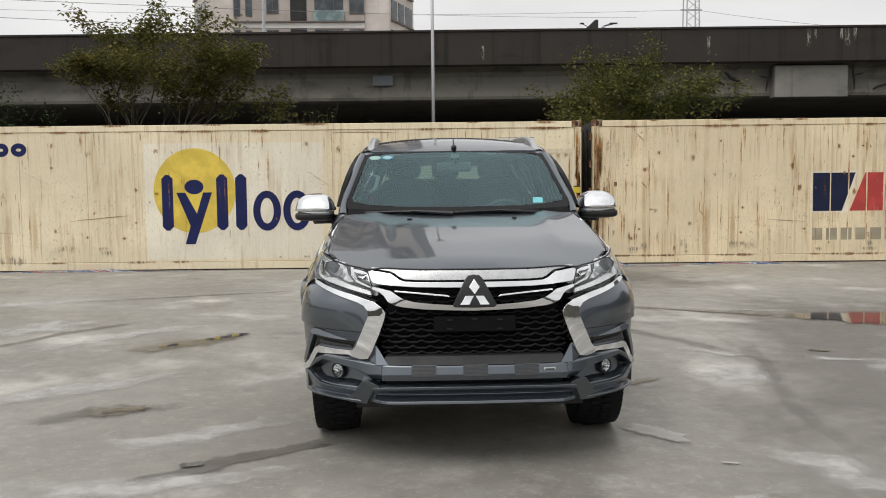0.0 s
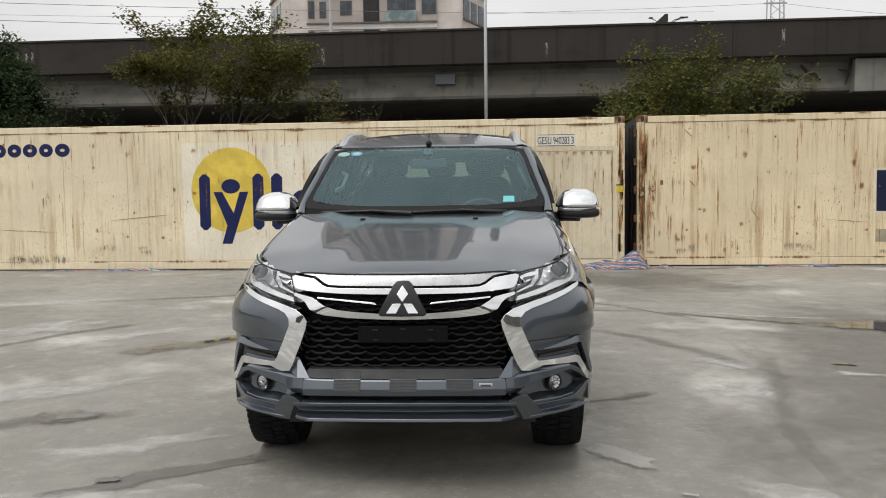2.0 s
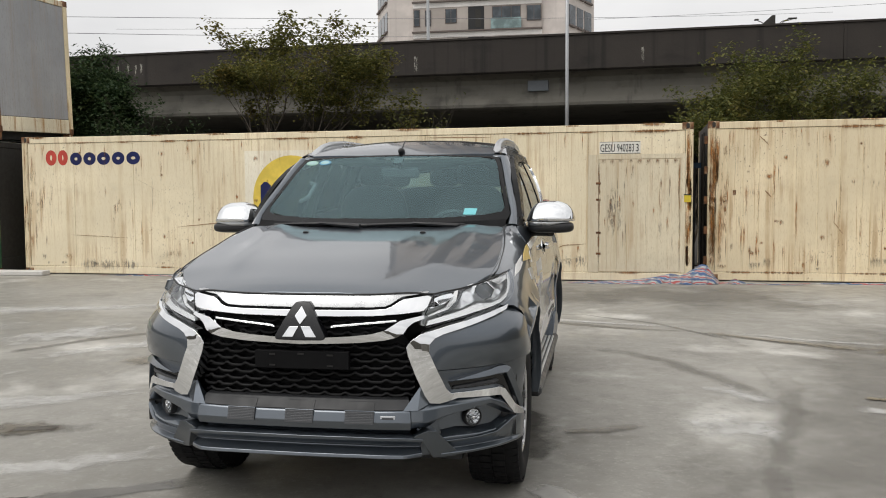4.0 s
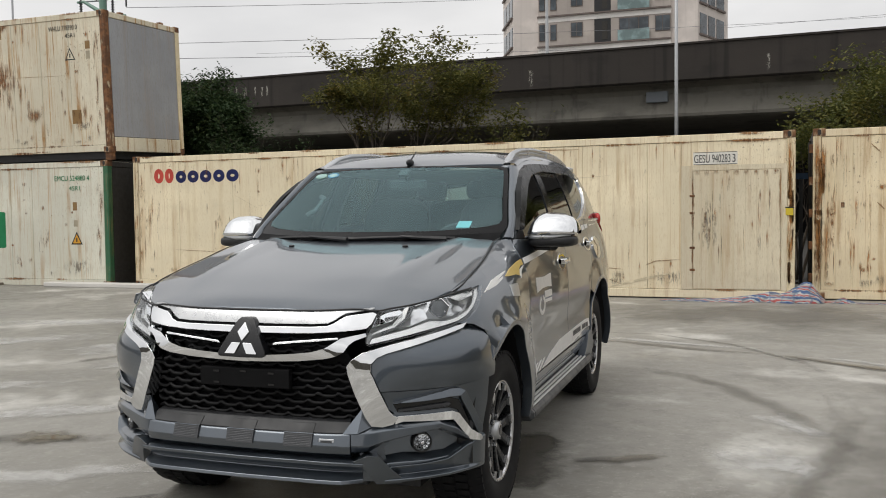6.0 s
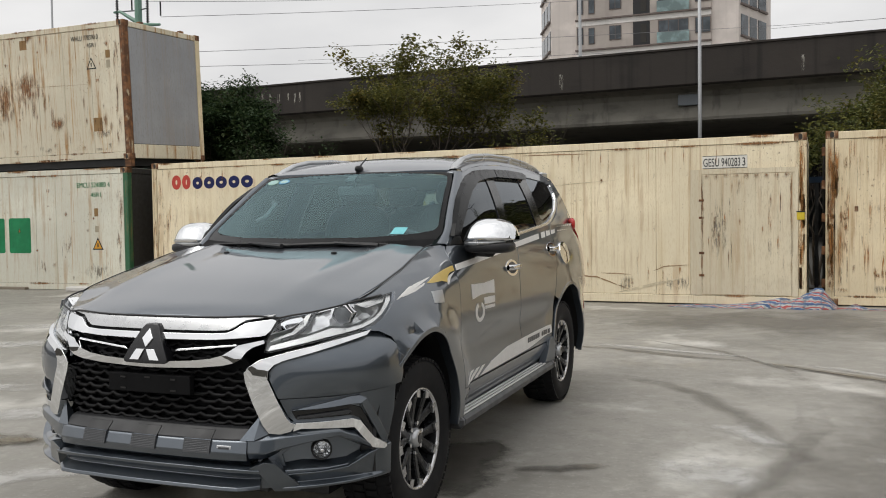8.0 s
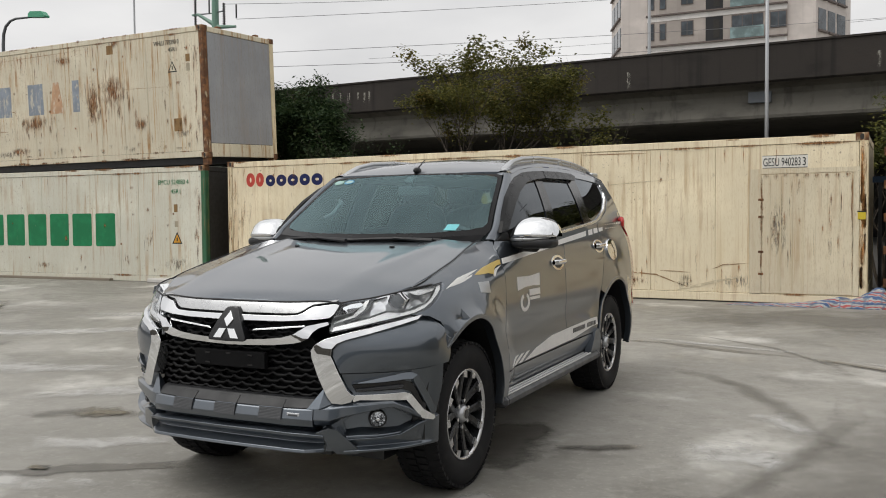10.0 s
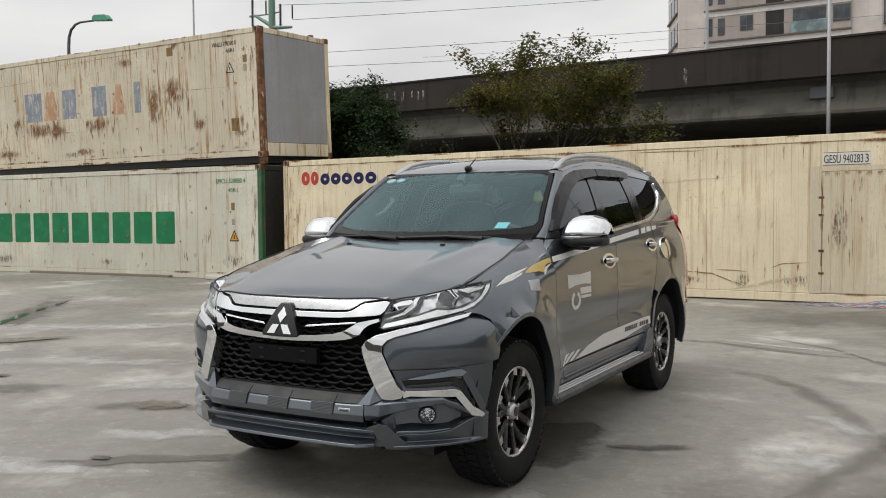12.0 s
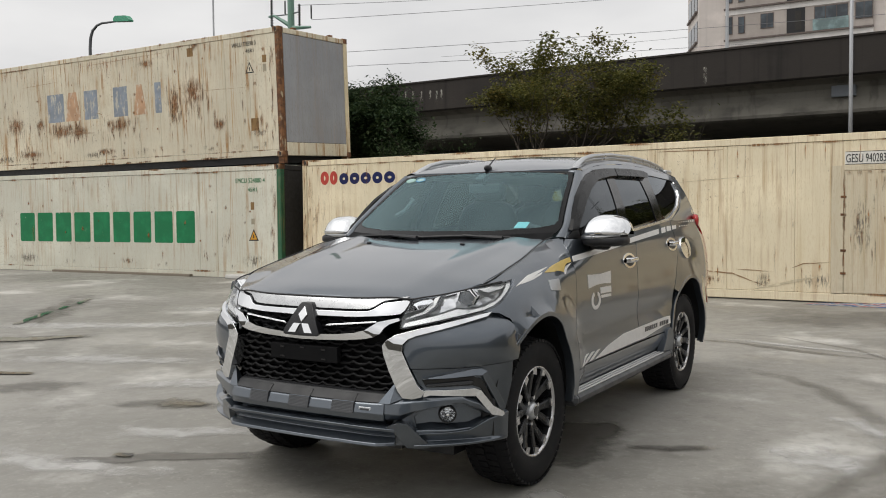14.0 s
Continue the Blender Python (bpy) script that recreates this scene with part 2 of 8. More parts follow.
    m.mix((0.070, 0.065, 0.057), m.ramp(m.noise(55, 4, (1, 1, 1), 0.7), 0.70, 0.78, 0, 0.5))
    damp = m.ramp(m.noise(0.28, 5, (1, 1, 1), 0.6, warp=0.6), 0.42, 0.62)
    m.set("Roughness", m.math("SUBTRACT", m.ramp(m.noise(5, 6), 0.3, 0.7, 0.52, 0.70), m.math("MULTIPLY", damp, 0.16)))
    m.mix((0.420, 0.406, 0.368), m.ramp(m.noise(30, 8, (1, 1, 1), 0.78), 0.53, 0.66, 0, 0.45))
    m.mix((0.120, 0.114, 0.100), m.ramp(m.noise(26, 8, (1, 1, 1), 0.78, (0, 0, 0.4)), 0.54, 0.67, 0, 0.45))
    m.bump(m.noise(45, 5), 0.003, 0.35)
    m.bump(m.noise(2.5, 3), 0.006, 0.2)
    return m.m


M_GROUND = ground_mat()
M_VIA_TOP = concrete("soot_stained_concrete", (0.027, 0.022, 0.018), 0.6, 0.9)
M_VIA_WEB = concrete("weathered_concrete", (0.175, 0.165, 0.14), 0.7, 0.6)
M_VIA_PATCH = concrete("patched_concrete", (0.20, 0.192, 0.172), 0.5, 0.5)
M_GALV = plain("galvanised_steel", (0.42, 0.43, 0.44), 0.45, 0.6)
M_GREENPAINT = plain("green_enamel", (0.05, 0.30, 0.17), 0.4)


# ---------------- building blocks ----------------
def part(name, bm, material, parent=None, label="", smooth=False):
    """Links a bmesh as one mesh object under a thing or a part."""
    me = bpy.data.meshes.new(name)
    bm.normal_update()
    bm.to_mesh(me)
    bm.free()
    if isinstance(material, (list, tuple)):
        for mm in material:
            me.materials.append(mm)
    else:
        me.materials.append(material)
    if smooth:
        me.polygons.foreach_set("use_smooth", [True] * len(me.polygons))
    ob = new(name, me)
    if parent is not None:
        ob.parent = parent
    if label:
        tagged(ob, label)
    return ob


def share(name, src, parent, m):
    """Another object on the same mesh."""
    ob = new(name, src.data)
    ob.parent = parent
    ob.matrix_basis = m
    return ob


def thing(name, label, category, at=None, group="", kind=""):
    ob = new(name)
    ob.empty_display_size = 0.2
    if at is not None:
        ob.matrix_basis = at
    return tagged(ob, label, category, group, kind)


def box(bm, x0, x1, y0, y1, z0, z1, bevel=0.0):
    vs = [bm.verts.new((x, y, z)) for x in (x0, x1) for y in (y0, y1) for z in (z0, z1)]
    fs = [bm.faces.new([vs[i] for i in f]) for f in ((0, 1, 3, 2), (4, 6, 7, 5), (0, 4, 5, 1), (2, 3, 7, 6), (0, 2, 6, 4), (1, 5, 7, 3))]
    if bevel:
        es = list({e for f in fs for e in f.edges})
        bmesh.ops.bevel(bm, geom=es, offset=bevel, segments=1, affect="EDGES", clamp_overlap=True)
    return bm


def boxbm(*a, **k):
    return box(bmesh.new(), *a, **k)


def tube(bm, pts, radii, sides=8, cap=True):
    """A round tube along points, with a radius each."""
    rings = []
    n = len(pts)
    pts = [Vector(p) for p in pts]
    if isinstance(radii, (int, float)):
        radii = [radii] * n
    up = None
    for i, p in enumerate(pts):
        d = (pts[min(i + 1, n - 1)] - pts[max(i - 1, 0)]).normalized()
        if up is None:
            up = Vector((0, 0, 1)) if abs(d.z) < 0.9 else Vector((1, 0, 0))
        u = d.cross(up).normalized()
        v = u.cross(d).normalized()
        up = v
        rings.append([bm.verts.new(p + radii[i] * (math.cos(a) * u + math.sin(a) * v)) for a in [2 * math.pi * k / sides for k in range(sides)]])
    for a, b in zip(rings, rings[1:]):
        for k in range(sides):
            bm.faces.new((a[k], a[(k + 1) % sides], b[(k + 1) % sides], b[k]))
    if cap:
        bm.faces.new(rings[0][::-1])
        bm.faces.new(rings[-1])
    return bm


def prism(bm, outline, y0, y1):
    """An outline in (x, z), drawn out from y0 to y1."""
    a = [bm.verts.new((x, y0, z)) for x, z in outline]
    b = [bm.verts.new((x, y1, z)) for x, z in outline]
    bm.faces.new(a)
    bm.faces.new(b[::-1])
    k = len(outline)
    for i in range(k):
        bm.faces.new((a[i], b[i], b[(i + 1) % k], a[(i + 1) % k]))
    bmesh.ops.recalc_face_normals(bm, faces=bm.faces[:])
    return bm


def text_part(text, size, mat, parent, m, label="", width=None):
    """Painted letters, flat on a wall."""
    cu = bpy.data.curves.new("letters", "FONT")
    cu.body, cu.size, cu.extrude = text, size, 0.0008
    tmp = bpy.data.objects.new("letters", cu)
    scene.collection.objects.link(tmp)
    me = bpy.data.meshes.new_from_object(tmp.evaluated_get(bpy.context.evaluated_depsgraph_get()))
    bpy.data.objects.remove(tmp)
    me.materials.clear()
    me.materials.append(mat)
    if width:
        xs = [v.co.x for v in me.vertices]
        k = width / (max(xs) - min(xs))
        x0 = min(xs)
        for v in me.vertices:
            v.co.x = (v.co.x - x0) * k
    ob = new("lettering", me)
    ob.parent = parent
    ob.matrix_basis = m
    if label:
        tagged(ob, label)
    return ob


# ---------------- ground ----------------
GZ = -0.016
bm = bmesh.new()
R = 900
vs = [bm.verts.new(p) for p in ((-R, -R, GZ), (R, -R, GZ), (R, R, GZ), (-R, R, GZ))]
bm.faces.new(vs)
GROUND = tagged(part("ground", bm, M_GROUND), "grey damp concrete yard with pale swept dust", "ground", kind="structure")


# ---------------- containers ----------------
def casting_bm():
    """Corner casting: a plain block; its lashing holes are laid on as shade-dark ovals."""
    bm = bmesh.new()
    box(bm, -0.089, 0.089, -0.081, 0.081, -0.059, 0.059, 0.006)
    return bm


def hole_bm():
    # raised oval whose dark colour stands for the shade inside a hole
    bm = bmesh.new()
    k = 14
    ring = []
    for i in range(k):
        a = 2 * math.pi * i / k
        ring.append((0.028 * math.cos(a), (0.028 if math.sin(a) > 0 else -0.028) * abs(math.sin(a)) + (0.016 if math.sin(a) > 0 else -0.016)))
    prism(bm, ring, -0.0035, 0.0)
    return bm


class Container:
    """A refrigerated steel container; its long side looks to -y, local x runs along it from 0 to length."""

    def __init__(self, label, at, length, height, paint, post_mat, post_right, joints, roof=None, end_right=None, end_left=None, depth=2.438):
        self.t = thing("container", label, "container", at, group="shipping containers")
        t, L, H, D = self.t, length, height, depth
        part("core", boxbm(0.03, L - 0.03, 0.05, D - 0.05, 0.10, H - 0.08), M_DARK, t)
        bm = bmesh.new()
        box(bm, 0.09, L - 0.09, 0.0, 0.05, H - 0.125, H - 0.015, 0.006)
        part("top_rail", bm, paint, t)
        part("bottom_rail", boxbm(0.09, L - 0.09, 0.0, 0.06, 0.02, 0.15, bevel=0.006), paint, t)
        part("roof", boxbm(0.04, L - 0.04, 0.03, D - 0.03, H - 0.05, H - 0.012), roof or paint, t)
        part("back_panel", boxbm(0.1, L - 0.1, D - 0.05, D, 0.02, H - 0.02), paint, t)
        for x, mat in ((0.0, post_mat), (L - 0.12, post_right)):
            for y0 in (-0.004, D - 0.14):
                part("corner_post", boxbm(x, x + 0.12, y0, y0 + 0.14, 0.11, H - 0.11, bevel=0.012), mat if y0 < 1 else M_CREAM_RUST, t)
        cb = part("corner_casting", casting_bm(), M_RUST, t)
        hb = part("lashing_hole", hole_bm(), M_DARK, cb)
        first = True
        for x in (0.089, L - 0.089):
            for y in (0.075, D - 0.075):
                for z in (0.059, H - 0.059):
                    if first:
                        cb.location, first = (x, y, z), False
                        hb.location = (0, -0.081, 0)
                        continue
                    c = share("corner_casting", cb, t, pose(x, y, z))
                    share("lashing_hole", hb, c, pose(0, -0.081, 0))
        # the long side: sheets between the joints
        xs = [0.125] + joints + [L - 0.125]
        for a, b in zip(xs, xs[1:]):
            part("panel", boxbm(a + 0.0015, b - 0.0015, 0.012, 0.05, 0.155, H - 0.13, bevel=0.005), paint, t)
        # the right end
        # an end in M_DARK carries the shade of the narrow gap in its colour
        e = end_right or paint
        rim = M_DARK if e is M_DARK else paint
        part("end_panel", boxbm(L - 0.03, L - 0.012, 0.15, D - 0.15, 0.32, H - 0.14, bevel=0.004), e, t)
        part("end_sill", boxbm(L - 0.05, L - 0.002, 0.14, D - 0.14, 0.02, 0.31, bevel=0.008), rim, t)
        part("end_header", boxbm(L - 0.05, L - 0.002, 0.14, D - 0.14, H - 0.13, H - 0.02, bevel=0.008), rim, t)
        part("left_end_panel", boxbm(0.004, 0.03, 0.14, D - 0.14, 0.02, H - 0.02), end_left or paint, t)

    def bar(self, x0, x1, z0, z1, mat, name="lettering_bar", label="", lift=0.010, slant=0.0):
        bm = bmesh.new()
        prism(bm, [(x0, z0), (x1, z0), (x1 + slant, z1), (x0 + slant, z1)], lift, lift + 0.004)
        return part(name, bm, mat, self.t, label)

    def shape(self, outline, mat, name="painted_shape", label="", lift=0.010):
        return part(name, prism(bmesh.new(), outline, lift, lift + 0.004), mat, self.t, label)

    def rust(self, x, z0, z1, w, mat, lift=0.0065):
        """A rust run that fades downward."""
        bm = bmesh.new()
        bm.faces.new([bm.verts.new(p) for p in ((x - w / 2, lift, z0), (x + w / 2, lift, z0), (x + w / 2, lift, z1), (x - w / 2, lift, z1))])
        return part("rust_run", bm, mat, self.t)

    def scratch(self, pts, w, mat, lift=0.006):
        """A thin scratch or dent line along points (x, z), tapering at its ends."""
        bm = bmesh.new()
        n = 10 * (len(pts) - 1)
        rows = []
        for i in range(n + 1):
            s = i / 10
            j = min(int(s), len(pts) - 2)
            f = s - j
            px = pts[j][0] * (1 - f) + pts[j + 1][0] * f
            pz = pts[j][1] * (1 - f) + pts[j + 1][1] * f + 0.008 * noise.noise((s * 4, pts[0][0], 0.3))
            h = w * (0.25 + 0.75 * math.sin(math.pi * i / n)) * (0.7 + 0.6 * abs(noise.noise((s * 6, pts[0][1], 2.0))))
            rows.append((bm.verts.new((px, lift, pz - h / 2)), bm.verts.new((px, lift, pz + h / 2))))
        for a, b in zip(rows, rows[1:]):
            bm.faces.new((a[0], b[0], b[1], a[1]))
        return part("scratch", bm, mat, self.t)

    def text(self, s, x, z, size, mat, width=None, label=""):
        return text_part(s, size, mat, self.t, pose(x, 0.0055, z, 90, 0, 0), label, width)


def even(a, b, step):
    k = max(1, round((b - a) / step))
    return [a + (b - a) * i / k for i in range(1, k)]


M_NAVY = worn_mark("navy_lettering_paint", (0.005, 0.010, 0.070), CREAM, 0.10)
M_NAVYW = worn_mark("worn_navy_paint", (0.006, 0.011, 0.038), (0.6, 0.57, 0.47), 0.32)
M_RED = worn_mark("red_lettering_paint", (0.42, 0.05, 0.035), CREAM, 0.15)
M_REDW = worn_mark("worn_red_paint", (0.42, 0.055, 0.05), (0.62, 0.5, 0.4), 0.45)
M_YELLOW = worn_mark("yellow_disc_paint", (0.62, 0.46, 0.075), CREAM, 0.05)
M_GREENL = worn_mark("green_lettering_paint", (0.009, 0.165, 0.062), PALE, 0.25)
M_FADEBLUE = worn_mark("faded_blue_paint", (0.22, 0.25, 0.29), (0.58, 0.54, 0.44), 0.7)
M_FADERED = worn_mark("faded_orange_paint", (0.44, 0.27, 0.16), (0.6, 0.53, 0.42), 0.7)
M_GREYL = worn_mark("grey_lettering_paint", (0.33, 0.29, 0.21), CREAM, 0.3)
M_INK = worn_mark("black_lettering_paint", (0.02, 0.022, 0.022), (0.6, 0.56, 0.44), 0.1)
M_SIGNYEL = plain("yellow_tag", (0.62, 0.47, 0.03), 0.5)
M_BROWNTAG = worn_mark("brown_sticker", (0.22, 0.13, 0.05), PALE, 0.2)
M_WHITETAG = plain("white_label", (0.72, 0.70, 0.64), 0.6)
M_ORANGE = worn_mark("orange_warning_paint", (0.55, 0.27, 0.03), PALE, 0.2)


def arc(cx, cz, rx, rz, a0, a1, k):
    return [(cx + rx * math.cos(radians(a0 + (a1 - a0) * i / k)), cz + rz * math.sin(radians(a0 + (a1 - a0) * i / k))) for i in range(k + 1)]


def ring_shape(cx, cz, rx, rz, t, k=28):
    """Outline of a ring, slit open at one side."""
    return arc(cx, cz, rx, rz, 0, 359.9, k) + arc(cx, cz, rx - t, rz - t, 359.9, 0, k)


def triangle_sign(c, x, z, s, mat):
    tri = [(x - s / 2, z), (x + s / 2, z), (x, z + s * 0.95)]
    c.shape(tri, M_INK, "warning_sign", "black-edged warning triangle", 0.010)
    c.shape([(x - s * 0.36, z + s * 0.09), (x + s * 0.36, z + s * 0.09), (x, z + s * 0.77)], mat, "warning_field", "", 0.0085)
    c.bar(x - s * 0.05, x + s * 0.05, z + s * 0.2, z + s * 0.5, M_INK, "warning_mark", "", 0.007)


# long cream container with the painted disc
C1 = Container("long cream refrigerated container with painted yellow disc and rust streaks", pose(-9.66, 9.30, GZ, 0, 0, -1.75), 12.42, 2.62,
               M_CREAM, M_CREAM_RUST, M_CREAM_RUST, [1.1, 2.35, 3.55, 4.72, 7.95, 9.15, 10.2, 10.73])


def plate(c, x0, x1, z0, z1, mat, name, label="", lift=0.0105):
    return c.bar(x0, x1, z0, z1, mat, name, label, lift)


# white repainted field, yellow disc and a dark blue word mark drawn as plain shapes
C1.bar(4.58, 7.77, 0.20, 2.28, M_PATCH, "painted_field", "white repainted field behind the disc", 0.0115)
C1.shape(arc(5.47, 1.43, 0.735, 0.76, 0, 360, 48)[:-1], M_YELLOW, "painted_disc", "yellow painted disc", 0.0095)
for x0, x1, z0, z1 in ((4.88, 5.08, 0.72, 1.72), (5.86, 6.06, 0.72, 1.72), (6.20, 6.40, 0.72, 1.72)):
    r = 0.07
    C1.shape([(x0 + r, z0), (x1 - r, z0), (x1, z0 + r), (x1, z1 - r), (x1 - r, z1), (x0 + r, z1), (x0, z1 - r), (x0, z0 + r)], M_NAVY, "painted_bar", "navy painted bar", 0.0075)
C1.shape([(5.14, 1.40), (5.30, 1.40), (5.50, 1.02), (5.62, 1.40), (5.78, 1.40), (5.46, 0.47), (5.28, 0.47), (5.38, 0.80)], M_NAVY, "painted_wedge", "navy painted wedge", 0.0075)
C1.shape(arc(5.46, 1.50, 0.17, 0.13, 0, 360, 24)[:-1], M_NAVY, "painted_dot", "", 0.0073)
for cx in (6.76, 7.30):
    C1.shape(ring_shape(cx, 1.06, 0.25, 0.36, 0.13), M_NAVY, "painted_ring", "navy painted ring", 0.0075)
# small owner's mark near the left end: two red and five navy blocks
for x, w, z1, mat in ((0.51, 0.23, 2.36, M_RED), (0.77, 0.21, 2.36, M_RED), (1.03, 0.25, 2.31, M_NAVY), (1.31, 0.26, 2.31, M_NAVY), (1.60, 0.27, 2.31, M_NAVY), (1.91, 0.26, 2.31, M_NAVY), (2.21, 0.28, 2.31, M_NAVY)):
    C1.shape(ring_shape(x + w / 2, (2.07 + z1) / 2, w / 2, (z1 - 2.07) / 2, 0.092), mat, "painted_ring", "red and navy owner's mark" if x < 0.6 else "")
# side door, number strip and yellow tag at the right end
for x0, x1, z0, z1 in ((10.73, 10.90, 0.16, 2.115), (12.22, 12.30, 0.16, 2.115), (10.90, 12.22, 2.04, 2.115)):
    plate(C1, x0, x1, z0, z1, M_DOOR, "door_frame", "", -0.004)
part("side_door", boxbm(10.91, 12.21, -0.002, 0.011, 0.17, 2.03, bevel=0.004), M_DOOR, C1.t, "greyed cream flush door with rusted edges")
for z in (0.45, 0.8, 1.35, 1.62):
    part("hinge", boxbm(10.86, 10.94, -0.012, -0.001, z, z + 0.035, bevel=0.003), M_RUST, C1.t)
for i in range(7):
    x = 11.02 + 0.165 * i
    part("door_rib", boxbm(x, x + 0.018, -0.006, -0.001, 0.2, 2.0, bevel=0.002), M_DOOR, C1.t)
plate(C1, 10.915, 11.580, 2.125, 2.325, M_WHITETAG, "number_strip", "white strip with black container number", 0.008)
C1.text("GESU", 10.93, 2.16, 0.18, M_INK, 0.235)
C1.text("940283", 11.20, 2.16, 0.18, M_INK, 0.275)
C1.text("3", 11.505, 2.16, 0.18, M_INK, 0.045)
for z in (2.128, 2.316):
    plate(C1, 10.92, 11.575, z, z + 0.008, M_INK, "strip_line", "", 0.0065)
part("yellow_tag", boxbm(12.28, 12.39, -0.012, -0.005, 1.32, 1.43, bevel=0.002), M_SIGNYEL, C1.t)
part("tag_edge", boxbm(12.275, 12.395, -0.013, -0.005, 1.432, 1.45), M_INK, C1.t)

# cream container beside it, with narrow sheets and a two-colour mark
C2_JOINTS = [0.32, 0.56, 0.80, 1.04, 1.37, 1.71] + even(1.71, 12.0, 0.335)
# left end coloured near-black for the shade in the gap
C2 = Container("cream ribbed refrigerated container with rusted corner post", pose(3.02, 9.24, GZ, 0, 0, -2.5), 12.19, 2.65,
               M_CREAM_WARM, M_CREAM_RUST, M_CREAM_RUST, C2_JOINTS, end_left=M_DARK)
for x in C2_JOINTS:
    part("panel_rib", boxbm(x - 0.011, x + 0.011, 0.0045, 0.016, 0.16, 2.515, bevel=0.004), M_CREAM_WARM, C2.t)
C2.shape([(4.00, 0.90), (4.66, 0.90), (4.86, 1.68), (3.97, 1.68)], M_PATCH, "painted_field", "", 0.0100)
C2.shape([(4.05, 0.94), (4.58, 0.94), (4.82, 1.64), (4.04, 1.64)], M_NAVYW, "painted_bar", "worn navy block", 0.0085)
C2.shape([(4.72, 0.94), (5.33, 0.94), (5.33, 1.64), (5.00, 1.64)], M_REDW, "painted_bar", "worn red block")
for i in range(6):
    x = 4.03 + 0.27 * i
    C2.bar(x, x + 0.20, 0.41, 0.63, M_GREYL)
for i in range(5):
    z = 0.28 + 0.5 * i
    part("door_hinge", boxbm(-0.055, 0.02, 0.02, 0.10, z, z + 0.13, bevel=0.008), M_RUST, C2.t)
for y in (0.5, 0.95):
    part("locking_bar", tube(bmesh.new(), [(-0.03, y, 0.1), (-0.03, y, 2.5)], 0.018), M_DARK, C2.t)
part("rust_blister", boxbm(0.40, 0.45, 0.004, 0.012, 1.43, 1.51, bevel=0.004), M_RUST, C2.t)

# stack of two at the left
EO = (-22.333, 8.725)
# the right end's dark colour holds the shade between it and its neighbour
EC = Container("grey-white container with green corner post and green lettering blocks", pose(EO[0], EO[1], -0.03, 0, 0, 2.0), 12.19, 2.58,
               M_PALE, M_GREENPOST, M_GREENPOST, [2.0, 2.25, 3.3, 4.2, 5.4, 7.3, 9.75, 10.3], end_right=M_DARK)
for i in range(9):
    x, w = 3.22 + 0.722 * i, 0.60
    cut = 0.03
    EC.shape([(x + cut, 0.80), (x + w - cut, 0.80), (x + w, 0.80 + cut), (x + w, 1.56 - cut), (x + w - cut, 1.56), (x + cut, 1.56), (x, 1.56 - cut), (x, 0.80 + cut)], M_GREENL, "painted_bar", "green painted block")
EC.text("EMCU 524880 4", 10.88, 2.18, 0.15, M_GREENL, 0.85, "green painted container number")
EC.text("45R1", 11.23, 1.98, 0.13, M_GREENL, 0.27)
plate(EC, 11.31, 11.41, 1.57, 1.74, M_BROWNTAG, "sticker", "brown warning sticker")
plate(EC, 11.32, 11.42, 1.24, 1.37, M_GREYL, "sticker")
triangle_sign(EC, 11.385, 0.87, 0.28, M_ORANGE)
part("timber_skid", boxbm(4.6, 9.5, -0.10, 0.3, 0.0, 0.07, bevel=0.01), M_WOODBLOCK, EC.t)

UC = Container("rust-streaked off-white container stacked on another, grey end", pose(-22.20, 9.174, 2.703, 2.35, 0, -0.35), 12.19, 2.82,
               M_UPPER, M_RUST, M_RUST, even(0.3, 12.0, 0.75), end_right=M_GREYEND)
for x, w, mat in ((4.04, 0.68, M_FADEBLUE), (4.78, 0.60, M_FADERED), (5.55, 0.52, M_FADEBLUE), (6.68, 0.52, M_FADEBLUE), (7.42, 0.46, M_FADERED), (8.19, 0.22, M_FADEBLUE)):
    d = 0.14 if mat == M_FADERED else 0.0
    UC.shape([(x, 1.20), (x + w, 1.20), (x + w - d, 1.93), (x + d, 1.93)], mat, "painted_bar", "faded worn painted block")
UC.text("WHLU 778390 0", 10.79, 2.48, 0.14, M_INK, 0.72, "black stencilled container number")
UC.text("45R1", 11.20, 2.33, 0.12, M_INK, 0.24)
triangle_sign(UC, 11.295, 1.88, 0.26, M_UPPER)
plate(UC, 9.35, 9.55, 2.42, 2.62, M_BROWNTAG, "vent_plate", "grey square plate")
plate(UC, 11.27, 11.50, 0.60, 0.88, M_BROWNTAG, "sticker", "faded brown sticker")
plate(UC, 11.68, 11.80, 2.08, 2.24, M_BROWNTAG, "sticker")
plate(UC, 11.69, 11.79, 1.88, 2.04, M_GREYL, "sticker")
for x in (0.09, 12.1):
    for y in (0.08, 2.36):
        part("twist_lock", boxbm(x - 0.07, x + 0.07, y - 0.06, y + 0.06, -0.150 if y < 1 else -0.24, 0.0), M_RUST, UC.t)
part("underframe", boxbm(0.2, 11.98, 0.12, 2.3, -0.13, 0.02), M_BLACK, UC.t)
for x in (0.6, 1.9):
    part("roof_lug", boxbm(12.0, 12.1, x, x + 0.12, 2.82, 2.87, bevel=0.01), M_RUST, UC.t)


# rust that has run down the long sides
RR = random.Random(3)


def runs(c, n, x0, x1, z0, z1, long, wide, mats):
    """Narrow runs that start at any height between z0 and z1."""
    for i in range(n):
        top = RR.uniform(z0, z1)
        w = wide * RR.choice((0.5, 0.7, 1.0, 1.0, 1.7))
        c.rust(RR.uniform(x0, x1), max(0.17, top - long * RR.uniform(0.35, 1.3)), top, w, RR.choice(mats), RR.uniform(0.0035, 0.0062))


